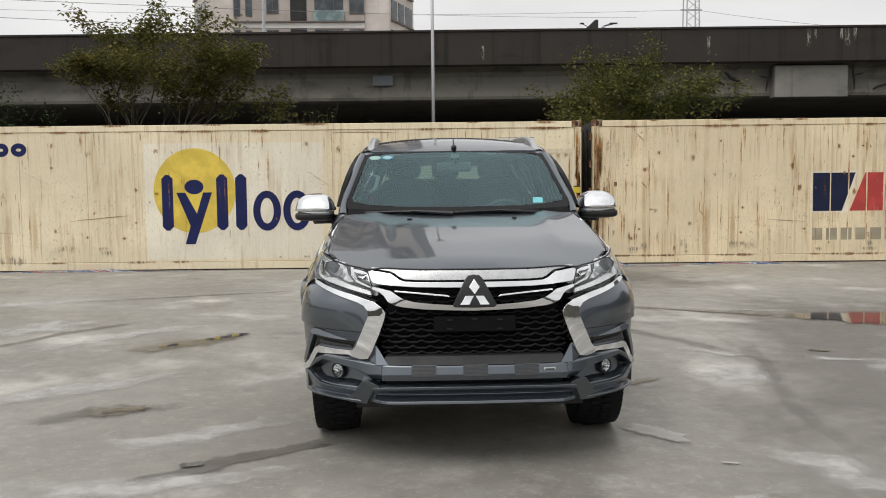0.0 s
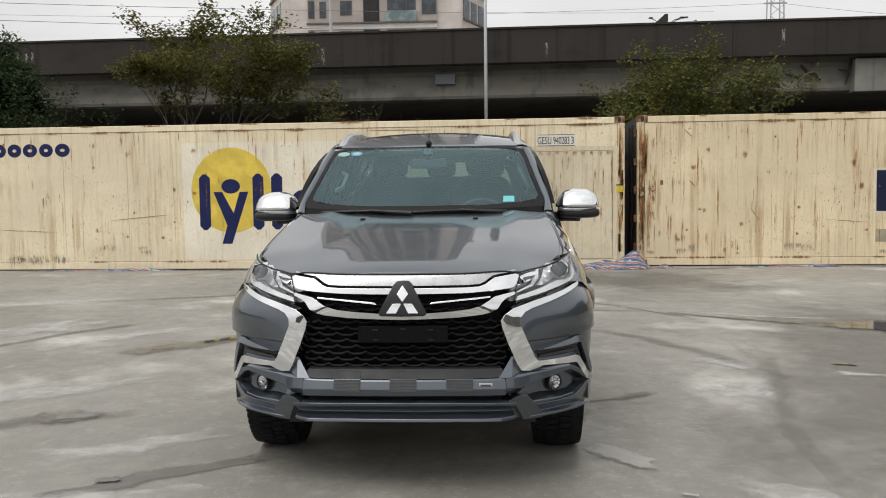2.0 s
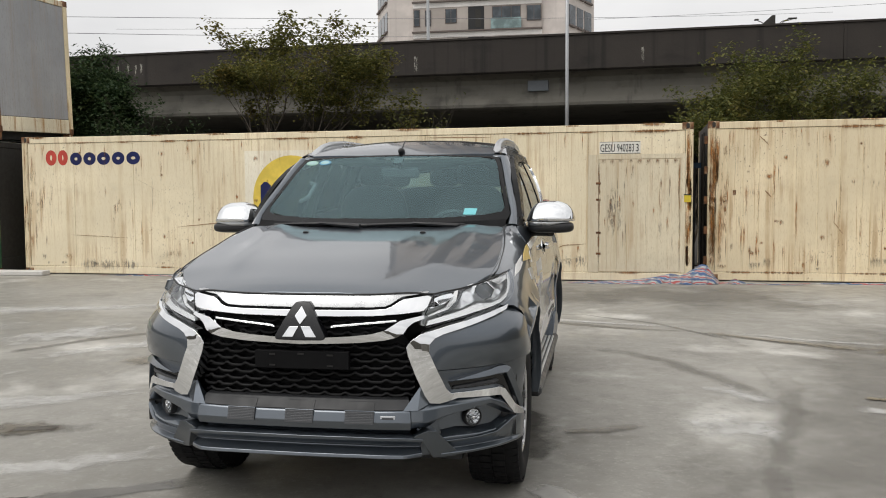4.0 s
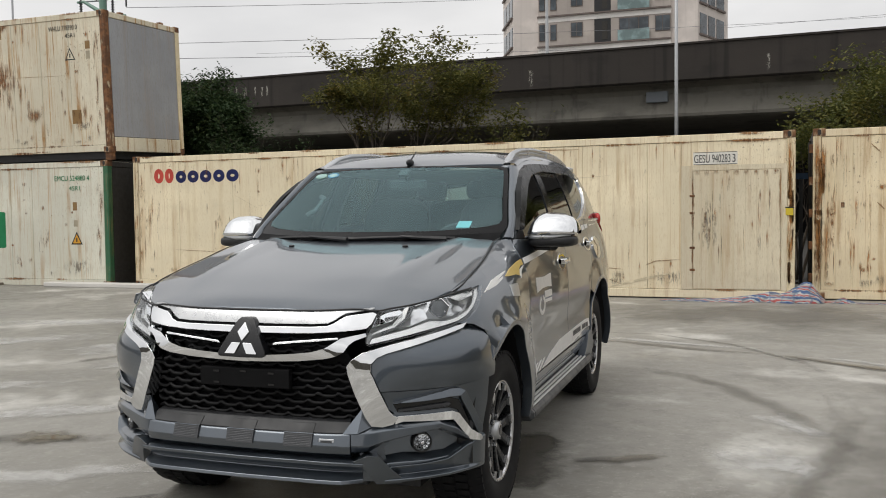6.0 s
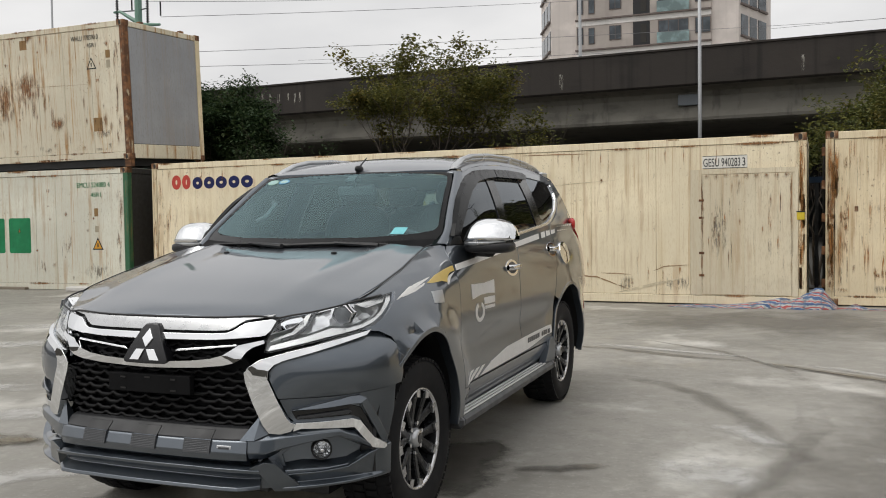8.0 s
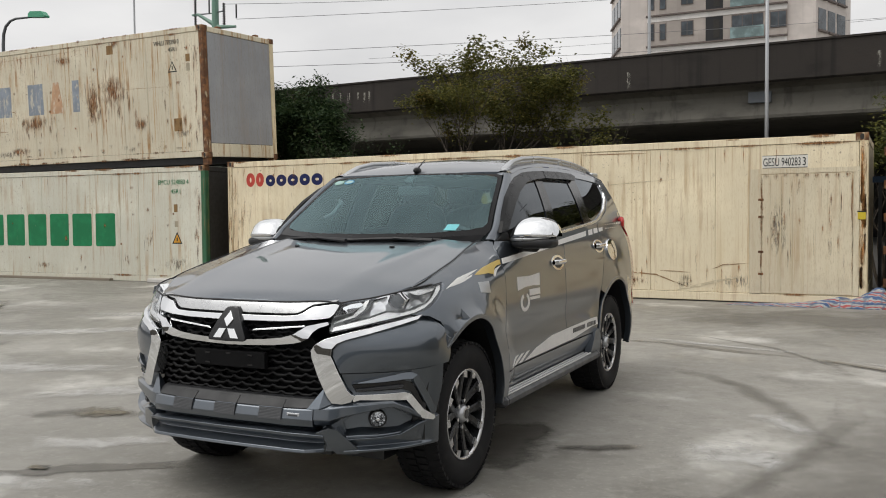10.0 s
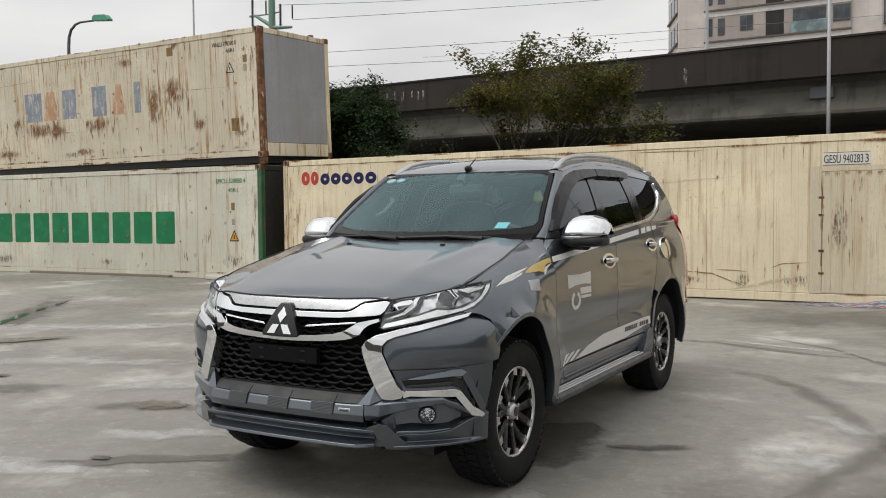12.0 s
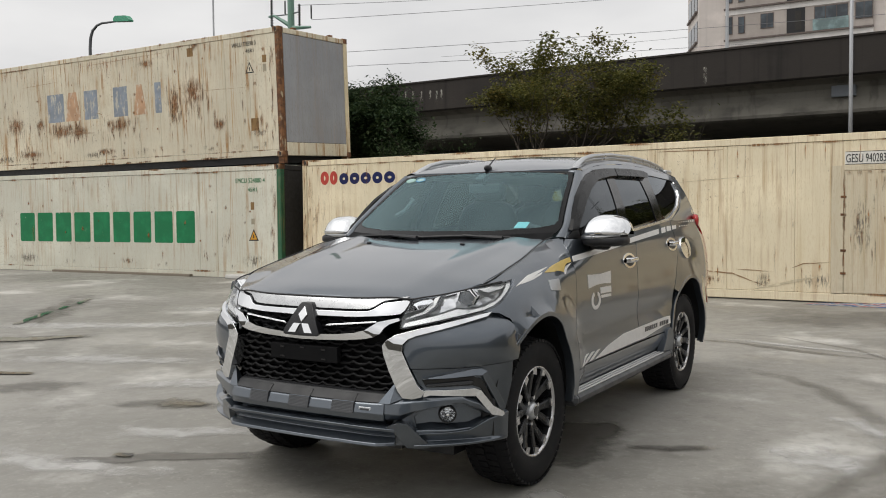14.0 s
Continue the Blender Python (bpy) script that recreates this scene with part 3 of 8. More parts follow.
for c, L, H in ((C1, 12.42, 2.62), (C2, 5.6, 2.65), (UC, 12.1, 2.82), (EC, 12.1, 2.58)):
    k = 3.0 if c is UC else (0.6 if c is EC else 1.0)
    runs(c, int(26 * k), 0.2, L - 0.2, H - 0.14, H - 0.13, 0.55, 0.04, (M_RUN, M_RUN_ORANGE, M_RUN_ORANGE))
    runs(c, int(20 * k), 0.2, L - 0.2, 0.6, H - 0.3, 0.45, 0.028, (M_RUN, M_RUN_ORANGE, M_RUN_DARK))
    runs(c, int(14 * k), 0.2, L - 0.2, 0.24, 0.45, 0.3, 0.16, (M_RUN, M_GRIME))
    for x in (0.15, L - 0.15):
        runs(c, 9, x - 0.06, x + 0.06, 0.5, H - 0.2, 0.7, 0.09, (M_RUN, M_RUN_DARK) if c is not C1 else (M_RUN,))
    runs(c, 8, 0.2, 0.75, 0.5, H - 0.3, 0.6, 0.05, (M_RUN, M_RUN_DARK))
# rusted edges of the top and bottom rails, and rust that weeps from the seams
RS = random.Random(12)
for c, L, H, n in ((C1, 12.3, 2.62, 34), (C2, 6.6, 2.65, 24), (UC, 12.0, 2.82, 60), (EC, 12.0, 2.58, 30)):
    for i in range(n):
        x, w = RS.uniform(0.25, L - 0.25), RS.uniform(0.25, 0.8)
        z = RS.choice((H - 0.133, H - 0.133, H - 0.024, 0.152) if c is not UC else (H - 0.133, H - 0.024, 0.152, 0.03, 0.05))
        h = RS.uniform(0.018, 0.045)
        c.rust(x, z - h, z + h, w, M_RUSTPATCH_B if c is UC else M_EDGERUST, -0.0012 - 0.0001 * (i % 7))
for x in C2_JOINTS[:20]:
    for i in range(RS.choice((1, 2, 2, 3))):
        top = RS.uniform(0.7, 2.5)
        C2.rust(x + RS.uniform(-0.025, 0.025), max(0.17, top - RS.uniform(0.4, 1.3)), top, RS.uniform(0.03, 0.06), RS.choice((M_RUN_ORANGE, M_RUN)), 0.0030 - 0.0002 * i)
for i in range(26):
    top = RS.uniform(0.5, 2.45)
    C1.rust(RS.uniform(0.4, 10.6), max(0.17, top - RS.uniform(0.3, 1.2)), top, RS.uniform(0.02, 0.045), RS.choice((M_RUN_ORANGE, M_RUN)), 0.0020 - 0.00005 * i)
# rust and smudges on the side door
for i in range(16):
    top = RR.uniform(0.7, 2.0)
    C1.rust(RR.uniform(10.95, 12.18), max(0.2, top - RR.uniform(0.2, 0.9)), top, RR.uniform(0.02, 0.05), RR.choice((M_RUN, M_RUN_DARK, M_GRIME)), -0.0032 - 0.00005 * i)
C1.rust(10.915, 0.18, 1.98, 0.05, M_RUN_DARK, -0.0042)
C1.rust(12.20, 0.9, 2.02, 0.05, M_RUN_DARK, -0.0042)
# the upper container is rusted through in groups
for x0, x1, z0, z1, n in ((3.5, 5.6, 0.75, 1.25, 26), (6.2, 7.6, 0.75, 1.2, 18), (8.6, 9.1, 0.9, 1.9, 16), (9.2, 10.2, 1.0, 1.9, 16), (0.5, 3.4, 0.5, 2.0, 40), (9.9, 11.9, 0.5, 1.4, 12)):
    runs(UC, n, x0, x1, z0, z1, 0.45, 0.08, (M_RUN, M_RUN_DARK, M_RUN_DARK))

for c, items in ((UC, ((4.6, 0.95, 1.5, 0.55), (5.3, 0.9, 1.0, 0.5), (6.9, 1.0, 1.2, 0.5), (8.85, 1.35, 0.6, 1.3), (9.5, 1.6, 1.2, 1.0), (3.7, 1.15, 0.6, 0.5), (1.2, 1.0, 1.6, 1.0), (2.6, 1.2, 1.0, 0.8), (10.3, 0.8, 0.6, 0.4), (9.6, 2.66, 0.5, 0.3), (6.3, 0.35, 1.0, 0.25), (3.2, 0.4, 1.6, 0.3), (7.9, 2.4, 0.8, 0.3))),
                 (EC, ((5.4, 2.25, 0.35, 0.5), (2.4, 1.5, 0.5, 0.8), (1.0, 1.0, 1.4, 1.2), (9.9, 0.5, 0.5, 0.4), (7.3, 0.35, 0.8, 0.25), (10.6, 1.0, 0.4, 0.6))),
                 (C1, ((10.18, 1.22, 0.16, 0.2), (10.16, 2.03, 0.2, 0.18), (0.35, 1.3, 0.25, 1.4), (12.2, 0.6, 0.25, 0.8), (3.1, 0.4, 0.6, 0.3), (8.9, 0.3, 1.2, 0.25), (2.0, 1.3, 0.4, 0.5))),
                 (C2, ((0.25, 1.2, 0.3, 2.0), (0.72, 1.45, 0.2, 0.35), (0.3, 2.2, 0.3, 0.6), (1.6, 0.4, 0.5, 0.3), (2.6, 1.6, 0.3, 0.3)))):
    for x, z, w, h in items:
        c.rust(x, max(0.17, z - h / 2), z + h / 2, w, M_RUSTPATCH_B if c is UC else M_RUSTPATCH, 0.0068)
for c, items in ((UC, ((5.9, 0.25, 1.6, 0.3), (11.5, 0.55, 0.7, 0.25), (2.0, 0.3, 1.5, 0.3))), (C1, ((10.6, 0.3, 1.0, 0.4),)), (EC, ((11.4, 0.4, 0.9, 0.5), (3.6, 0.35, 1.2, 0.4)))):
    for x, z, w, h in items:
        c.rust(x, max(0.17, z - h / 2), z + h / 2, w, M_SOOT, 0.0072)
C1.rust(11.15, 0.6, 1.8, 0.4, M_SOOT, -0.0045)
for x, w in ((1.75, 0.9), (2.2, 0.7), (1.4, 0.7)):
    C1.rust(x, 0.05, 0.34, w, M_SOOT, -0.0030 - 0.0003 * w)
# rust on the corner posts
for i in range(14):
    for c, x0, x1, H in ((C1, 12.32, 12.40, 2.45), (C2, 0.02, 0.11, 2.5), (C1, 0.02, 0.11, 2.45)):
        top = RR.uniform(0.5, H)
        c.rust(RR.uniform(x0, x1), max(0.14, top - RR.uniform(0.3, 1.0)), top, RR.uniform(0.03, 0.07), RR.choice((M_RUN, M_RUN_DARK)), -0.0052 - 0.0001 * i)
for z in (0.4, 0.9, 1.5, 2.1):
    C2.rust(0.065, z - 0.3, z + 0.35, 0.12, M_RUSTPATCH_B, -0.0068)
    C1.rust(12.36, z - 0.25, z + 0.2, 0.11, M_RUSTPATCH, -0.0068)
# orange stains on the posts that face the gap, rust threads on the door
for i, (c, x, z0, z1, w) in enumerate(((C1, 12.35, 1.2, 2.5, 0.09), (C1, 12.34, 0.3, 1.7, 0.10), (C1, 12.36, 0.15, 1.1, 0.08), (C1, 12.33, 1.6, 2.5, 0.06), (C2, 0.06, 1.5, 2.5, 0.12), (C2, 0.10, 0.9, 2.2, 0.12), (C2, 0.08, 0.2, 1.4, 0.12), (C2, 0.16, 1.7, 2.4, 0.10), (C2, 0.20, 0.3, 1.2, 0.08), (C2, 0.62, 1.1, 1.6, 0.07), (C2, 1.2, 0.25, 0.6, 0.10))):
    c.rust(x, z0, z1, w, M_RUN_ORANGE, -0.0071 - 0.00012 * i)
for i in range(3):
    C1.rust(10.905, 0.2 + 0.55 * i, 0.85 + 0.55 * i, 0.045, M_RUN_DARK, -0.0090 - 0.0001 * i)
    C1.rust(12.20, 0.25 + 0.55 * i, 0.95 + 0.55 * i, 0.04, M_RUN, -0.0090 - 0.0001 * i)
for i in range(12):
    top = RR.uniform(0.8, 2.03)
    C1.rust(RR.uniform(11.0, 12.15), top - RR.uniform(0.15, 0.5), top, RR.uniform(0.025, 0.05), RR.choice((M_RUN_DARK, M_RUN_ORANGE)), -0.0095 - 0.0001 * i)
for i in range(9):
    C1.rust(10.98 + 0.145 * i, 1.90 + RR.uniform(0, 0.06), 2.04, 0.12, M_RUN_DARK, -0.0108)
for pts, w, mat in ((((8.12, 0.46), (8.47, 0.42)), 0.025, M_SCRATCH), (((8.55, 0.46), (9.24, 0.42), (9.78, 0.22)), 0.025, M_SCRATCH), (((9.3, 0.49), (9.8, 0.47)), 0.015, M_SCRATCH), (((10.16, 0.53), (10.32, 0.60), (10.72, 0.63)), 0.018, M_SCRATCH), (((7.5, 1.75), (7.9, 1.5)), 0.03, M_SCUFF), (((9.6, 0.18), (10.6, 0.42)), 0.05, M_SCUFF), (((11.2, 0.42), (11.5, 0.50), (11.75, 0.5)), 0.02, M_SCRATCH), (((3.2, 0.9), (4.3, 1.0)), 0.015, M_SCRATCH), (((2.4, 1.8), (2.9, 1.55)), 0.015, M_SCUFF), (((8.0, 1.9), (9.6, 2.0)), 0.012, M_SCUFF), (((7.95, 2.45), (9.1, 2.44)), 0.02, M_SCRATCH), (((1.0, 0.75), (2.2, 0.7)), 0.012, M_SCRATCH)):
    C1.scratch(pts, w, mat)
for pts, w in ((((1.5, 1.45), (2.0, 1.47)), 0.012), (((6.0, 1.35), (6.2, 1.3), (6.3, 1.1)), 0.02), (((5.5, 2.55), (8.6, 2.6)), 0.012), (((4.9, 0.9), (5.9, 0.85)), 0.03), (((9.0, 1.62), (11.2, 1.58)), 0.008), (((3.0, 2.2), (4.5, 2.25)), 0.012)):
    UC.scratch(pts, w, M_SCRATCH)
for pts, w in ((((0.9, 1.5), (1.0, 1.4)), 0.04), (((1.95, 1.0), (2.1, 0.8)), 0.03), (((0.8, 2.4), (0.95, 2.25)), 0.03), (((3.2, 0.8), (3.9, 0.75)), 0.012)):
    C2.scratch(pts, w, M_SCRATCH)

for c, L, H in ((C1, 12.4, 2.6), (C2, 5.6, 2.6), (UC, 12.0, 2.9), (EC, 12.0, 2.5)):
    for i in range(26):
        s = RR.uniform(0.05, 0.16)
        c.rust(RR.uniform(0.2, L), RR.uniform(0.2, 0.5), RR.uniform(0.55, 0.62), s, M_RUN, 0.0064) if i % 9 == 0 else None
        x, z = RR.uniform(0.2, L - 0.1), RR.uniform(0.25, H - 0.3)
        c.rust(x, z, z + s * RR.uniform(0.6, 1.5), s, M_RUSTSPOT, 0.0066)

# ---------------- viaduct behind ----------------
def beam_along(x0, x1, section, mat, name, label, steps=1):
    """Draws a section in (y, z) along x; the whole is turned to the viaduct's line."""
    bm = bmesh.new()
    rows = []
    for i in range(steps + 1):
        x = x0 + (x1 - x0) * i / steps
        rows.append([bm.verts.new((x, y, z)) for y, z in section])
    k = len(section)
    for a, b in zip(rows, rows[1:]):
        for i in range(k):
            bm.faces.new((a[i], a[(i + 1) % k], b[(i + 1) % k], b[i]))
    bm.faces.new(rows[0])
    bm.faces.new(rows[-1][::-1])
    bmesh.ops.recalc_face_normals(bm, faces=bm.faces[:])
    return part(name, bm, mat, VIA, label)


VIA = thing("viaduct", "long soot-stained concrete viaduct on piers", "viaduct", pose(0, 33.0, 0, 0, 0, -2.6), kind="structure")
for a, b in ((-120, -26.02), (-26, 10.98), (11, 47.98), (48, 130)):
    beam_along(a, b, [(0.0, 6.88), (0.0, 8.32), (-0.05, 8.34), (-0.05, 8.42), (0.30, 8.42), (0.30, 6.95), (0.10, 6.80)], M_VIA_TOP, "parapet", "soot-black concrete parapet")
    beam_along(a, b, [(0.12, 6.86), (0.62, 6.80), (0.98, 6.66), (1.10, 6.45), (1.05, 6.15), (0.92, 5.80), (0.85, 5.55), (0.90, 5.42), (1.10, 5.34), (1.6, 5.28), (3.2, 5.22), (11.2, 5.22), (13.6, 5.4), (13.9, 6.86)], M_VIA_WEB, "girder", "weathered grey concrete girder")
    beam_along(a, b, [(13.6, 6.9), (13.6, 8.4), (13.9, 8.4), (13.9, 6.9)], M_VIA_TOP, "far_parapet", "")
for px in (-26, 11, 48):
    part("pier", boxbm(px - 1.2, px + 1.2, 4.5, 9.5, 0, 5.2, bevel=0.2), M_VIA_WEB, VIA)
    if px > 0:
        part("pier_head", boxbm(px + 5.2, px + 8.5, 0.35, 1.4, 5.30, 6.72, bevel=0.03), M_VIA_PATCH, VIA, "pale patched concrete end block")
part("sign_board", boxbm(-2.02, -1.10, 0.80, 1.12, 6.08, 6.54, bevel=0.01), plain("grey_blue_panel", (0.17, 0.185, 0.20), 0.8), VIA, "blank grey-blue panel")
for cx, z0, dx, dz, r in ((13.30, 6.27, 0.75, -0.36, 0.075), (14.05, 6.54, 0.85, -0.66, 0.085), (16.16, 6.80, -0.22, -1.15, 0.060), (15.62, 6.32, 0.50, -0.10, 0.05), (19.86, 6.80, 0.10, -1.15, 0.055), (19.95, 6.30, 0.40, 0.10, 0.045), (20.80, 5.66, 0.75, 0.32, 0.065)):
    bm = bmesh.new()
    tube(bm, [(cx, 0.74, z0), (cx + dx * 0.3, 0.70, z0 + dz * 0.42), (cx + dx * 0.72, 0.70, z0 + dz * 0.66), (cx + dx, 0.74, z0 + dz)], [r * 0.6, r, r * 0.9, r * 0.5], 7)
    part("drain_pipe", bm, M_DARK, VIA, "dark broken drain pipe")


def lime_mat():
    """Pale lime that has run down from a joint, torn into threads."""
    m = Mat("lime_run", (0.30, 0.285, 0.25), 0.9)
    gx, gz = m.axis(0, "Generated"), m.axis(2, "Generated")
    edge = m.ramp(m.math("ABSOLUTE", m.math("SUBTRACT", gx, 0.5)), 0.2, 0.5, 1.0, 0.0)
    fade = m.ramp(gz, 0.0, 0.5)
    m.set("Alpha", m.math("MULTIPLY", m.math("MULTIPLY", edge, fade), m.ramp(m.noise(5, 8, (3, 3, 0.5), 0.75), 0.42, 0.60)))
    return m.m


M_LIME = lime_mat()
for cx, z0, z1, w in ((-6.99, 6.9, 7.7, 0.22), (3.02, 7.0, 7.7, 0.18), (13.1, 7.1, 8.0, 0.20), (17.55, 7.4, 8.28, 0.22), (17.85, 7.8, 8.25, 0.15), (19.0, 7.7, 8.3, 0.2), (19.28, 7.4, 8.3, 0.3), (19.6, 7.7, 8.3, 0.2), (-23.1, 7.45, 8.0, 0.16), (-22.6, 7.4, 7.95, 0.18), (-22.1, 7.25, 7.9, 0.2), (-21.5, 7.4, 7.9, 0.16), (-21.1, 7.2, 7.85, 0.2), (-20.8, 7.3, 7.9, 0.18)):
    bm = bmesh.new()
    bm.faces.new([bm.verts.new(q) for q in ((cx - w / 2, -0.006, z0), (cx + w / 2, -0.006, z0), (cx + w / 2, -0.006, z1), (cx - w / 2, -0.006, z1))])
    part("lime_run", bm, M_LIME, VIA)
# near-black wall stands in for the deep shade under the viaduct
M_FARWALL = plain("under_viaduct_shade", (0.010, 0.0095, 0.009), 0.95)
# dark sheet out of view, added to cut light bounced up to the soffit
M_DARKGROUND = plain("bounce_cutting_ground", (0.030, 0.027, 0.022), 0.95)
tagged(part("ground_beyond", boxbm(-150, 150, 12.2, 47.2, GZ + 0.004, 0.02), M_DARKGROUND), "dark unseen ground sheet added behind the containers to cut bounced light", "ground", kind="structure")
tagged(part("wall_far", boxbm(-150, 150, 47.2, 47.6, 0, 6.4), M_FARWALL), "near-black wall added for the shade under the viaduct", "wall", kind="structure")

# sign with lamps that stands on the viaduct
SG = thing("sign_gantry", "dark sign board with four lamps above the viaduct", "sign", pose(9.2, 38.5, 8.62))
bm = bmesh.new()
prism(bm, [(-0.9, 0.4), (0.2, 0.4), (0.2, 1.25), (0.05, 1.25)], -0.1, 0.1)
part("board", bm, M_DARK, SG)
part("post", boxbm(-0.08, 0.08, -0.05, 0.05, -1.5, 0.5), M_DARK, SG)
for x in (-1.3, -0.75, 0.75, 0.95):
    bm = bmesh.new()
    tube(bm, [(0, 0, 0.5), (x * 0.6, -0.3, 0.9 if abs(x) < 1 else 0.62), (x, -0.6, 0.95 if abs(x) < 1 else 0.6)], 0.02, 5)
    box(bm, x - 0.09, x + 0.09, -0.75, -0.55, (0.93 if abs(x) < 1 else 0.56), (0.98 if abs(x) < 1 else 0.62))
    part("lamp", bm, M_DARK, SG)


# ---------------- apartment tower ----------------
M_TWALL = concrete("pale_tower_render", (0.54, 0.49, 0.455), 0.12, 0.12)
M_TWHITE = concrete("white_tower_band", (0.66, 0.635, 0.61), 0.1, 0.15)
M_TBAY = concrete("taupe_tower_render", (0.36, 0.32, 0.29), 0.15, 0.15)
M_TLEDGE = plain("brown_ledge", (0.12, 0.095, 0.085), 0.7)


def glass_dark(name, tint=(0.03, 0.045, 0.05)):
    m = Mat(name, tint, 0.08)
    m.mix(tuple(2.2 * c for c in tint), m.ramp(m.noise(0.8, 3), 0.4, 0.7))
    return m.m


M_TGLASS = glass_dark("tower_window_glass", (0.035, 0.043, 0.05))
M_BALC = glass_dark("balcony_glass", (0.12, 0.17, 0.17))

TW = thing("apartment_tower", "tall pale apartment tower with recessed window bays", "building", pose(0, 90, 0))
FLOOR, BASE, N_FLOORS = 3.25, 19.35 - 5 * 3.25, 22
TOP = BASE + N_FLOORS * FLOOR
bm = bmesh.new()
plan = [(-22.0, 0.0), (-2.34, 0.0), (0.30, 7.0), (0.30, 22.0), (-25.0, 22.0), (-25.0, 7.0)]
lo = [bm.verts.new((x, y, 0)) for x, y in plan]
hi = [bm.verts.new((x, y, TOP)) for x, y in plan]
for i in range(len(plan)):
    bm.faces.new((lo[i], lo[(i + 1) % 6], hi[(i + 1) % 6], hi[i]))
bm.faces.new(hi)
part("wall", bm, M_TWALL, TW)
part("roof_parapet", boxbm(-22.2, -2.1, -0.25, 0.2, TOP - 0.3, TOP + 1.2), M_TWHITE, TW)


def window_at(parent, x0, x1, y, z0, z1, mull=1):
    w = part("window", boxbm(x0, x1, y - 0.06, y + 0.02, z0, z1), M_TLEDGE, parent)
    k = mull + 1
    for i in range(k):
        a = x0 + 0.07 + (x1 - x0 - 0.07) * i / k
        part("pane", boxbm(a, a + (x1 - x0 - 0.07) / k - 0.07, y - 0.08, y - 0.05, z0 + 0.07, z1 - 0.07), M_TGLASS, w)


# the bays that are seen are built window by window, those above as the same bays
for f in range(4, N_FLOORS):
    z = BASE + f * FLOOR
    seen = f < 9
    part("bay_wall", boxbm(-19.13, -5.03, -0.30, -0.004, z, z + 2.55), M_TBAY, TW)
    part("ledge", boxbm(-19.2, -5.0, -0.62, -0.004, z - 0.16, z), M_TLEDGE, TW)
    part("floor_band", boxbm(-19.13, -5.03, -0.36, -0.004, z + 2.55, z + FLOOR - 0.16), M_TWHITE, TW)
    if seen:
        for x0, x1, z0, z1, mu in ((-19.05, -18.35, 0.55, 2.4, 0), (-17.8, -17.1, 0.55, 2.3, 0), (-15.55, -14.25, 0.8, 2.35, 1), (-6.65, -5.08, 0.75, 2.4, 1)):
            window_at(TW, x0, x1, -0.30, z + z0, z + z1, mu)
        # no recess is cut: the loggia's inner shade is a flat black panel
        part("loggia", boxbm(-13.0, -11.25, -0.33, -0.28, z + 0.02, z + 2.5), M_BLACK, TW, "flat black panel for a loggia's shaded inside")
        part("curtain", boxbm(-12.2, -11.6, -0.36, -0.335, z + 0.3, z + 2.2), M_DARK, TW)
        bw = part("balcony_window", boxbm(-10.4, -7.3, -0.34, -0.28, z + 0.05, z + 2.45), M_TLEDGE, TW)
        for i in range(3):
            part("pane", boxbm(-10.32 + i * 1.02, -9.38 + i * 1.02, -0.365, -0.335, z + 0.1, z + 2.35), M_TGLASS, bw)
        part("balustrade", boxbm(-10.5, -7.2, -0.60, -0.56, z + 0.02, z + 1.15), M_BALC, TW, "pale glass balustrade")
    else:
        for x0, x1 in ((-19.05, -18.35), (-17.8, -17.1), (-15.55, -14.25), (-13.0, -11.3), (-10.4, -7.3), (-6.65, -5.1)):
            part("window", boxbm(x0, x1, -0.34, -0.28, z + 0.5, z + 2.35), M_TGLASS, TW)
    # splayed sides
    for (xa, ya), (xb, yb) in (((-22.0, 0.0), (-25.0, 7.0)), ((-2.34, 0.0), (0.30, 7.0))):
        d = Vector((xb - xa, yb - ya, 0)).normalized()
        nrm = Vector((d.y, -d.x, 0)) if xb > xa else Vector((-d.y, d.x, 0))
        for s0, s1 in ((0.5, 2.2), (2.7, 4.4), (4.9, 6.9)) if seen else ((0.5, 6.9),):
            bm = bmesh.new()
            box(bm, s0, s1, -0.06, 0.03, z + 0.35, z + 2.5)
            w = part("side_window", bm, M_TGLASS, TW)
            w.matrix_basis = Matrix(((d.x, -nrm.x, 0, xa), (d.y, -nrm.y, 0, ya), (0, 0, 1, 0), (0, 0, 0, 1)))
            bm = bmesh.new()
            box(bm, s0 - 0.1, s1 + 0.1, -0.25, 0.03, z + 0.15, z + 0.35)
            w2 = part("sill", bm, M_TLEDGE, TW)
            w2.matrix_basis = w.matrix_basis


# ---------------- trees ----------------
def bark():
    m = Mat("grey_brown_bark", (0.050, 0.040, 0.030), 0.9)
    m.mix((0.10, 0.08, 0.062), m.ramp(m.noise(14, 5, (1, 1, 0.3)), 0.45, 0.7))
    m.bump(m.noise(30, 5), 0.01, 0.5)
    return m.m


def leaf_mat(name, a, b, c):
    m = Mat(name, a, 0.75)
    m.b.inputs["Specular IOR Level"].default_value = 0.2
    g = m.n.new("ShaderNodeNewGeometry")
    m.mix(b, m.ramp(g.outputs["Random Per Island"], 0.3, 0.8))
    m.mix(c, m.ramp(m.noise(1.1, 3), 0.55, 0.75, 0, 0.8))
    # thin leaves let part of the light through
    tl, mx = m.n.new("ShaderNodeBsdfTranslucent"), m.n.new("ShaderNodeMixShader")
    mx.inputs[0].default_value = 0.35
    m.l.new(m.col, tl.inputs["Color"])
    m.l.new(m.b.outputs[0], mx.inputs[1])
    m.l.new(tl.outputs[0], mx.inputs[2])
    m.l.new(mx.outputs[0], m.n["Material Output"].inputs["Surface"])
    return m.m


M_BARK = bark()
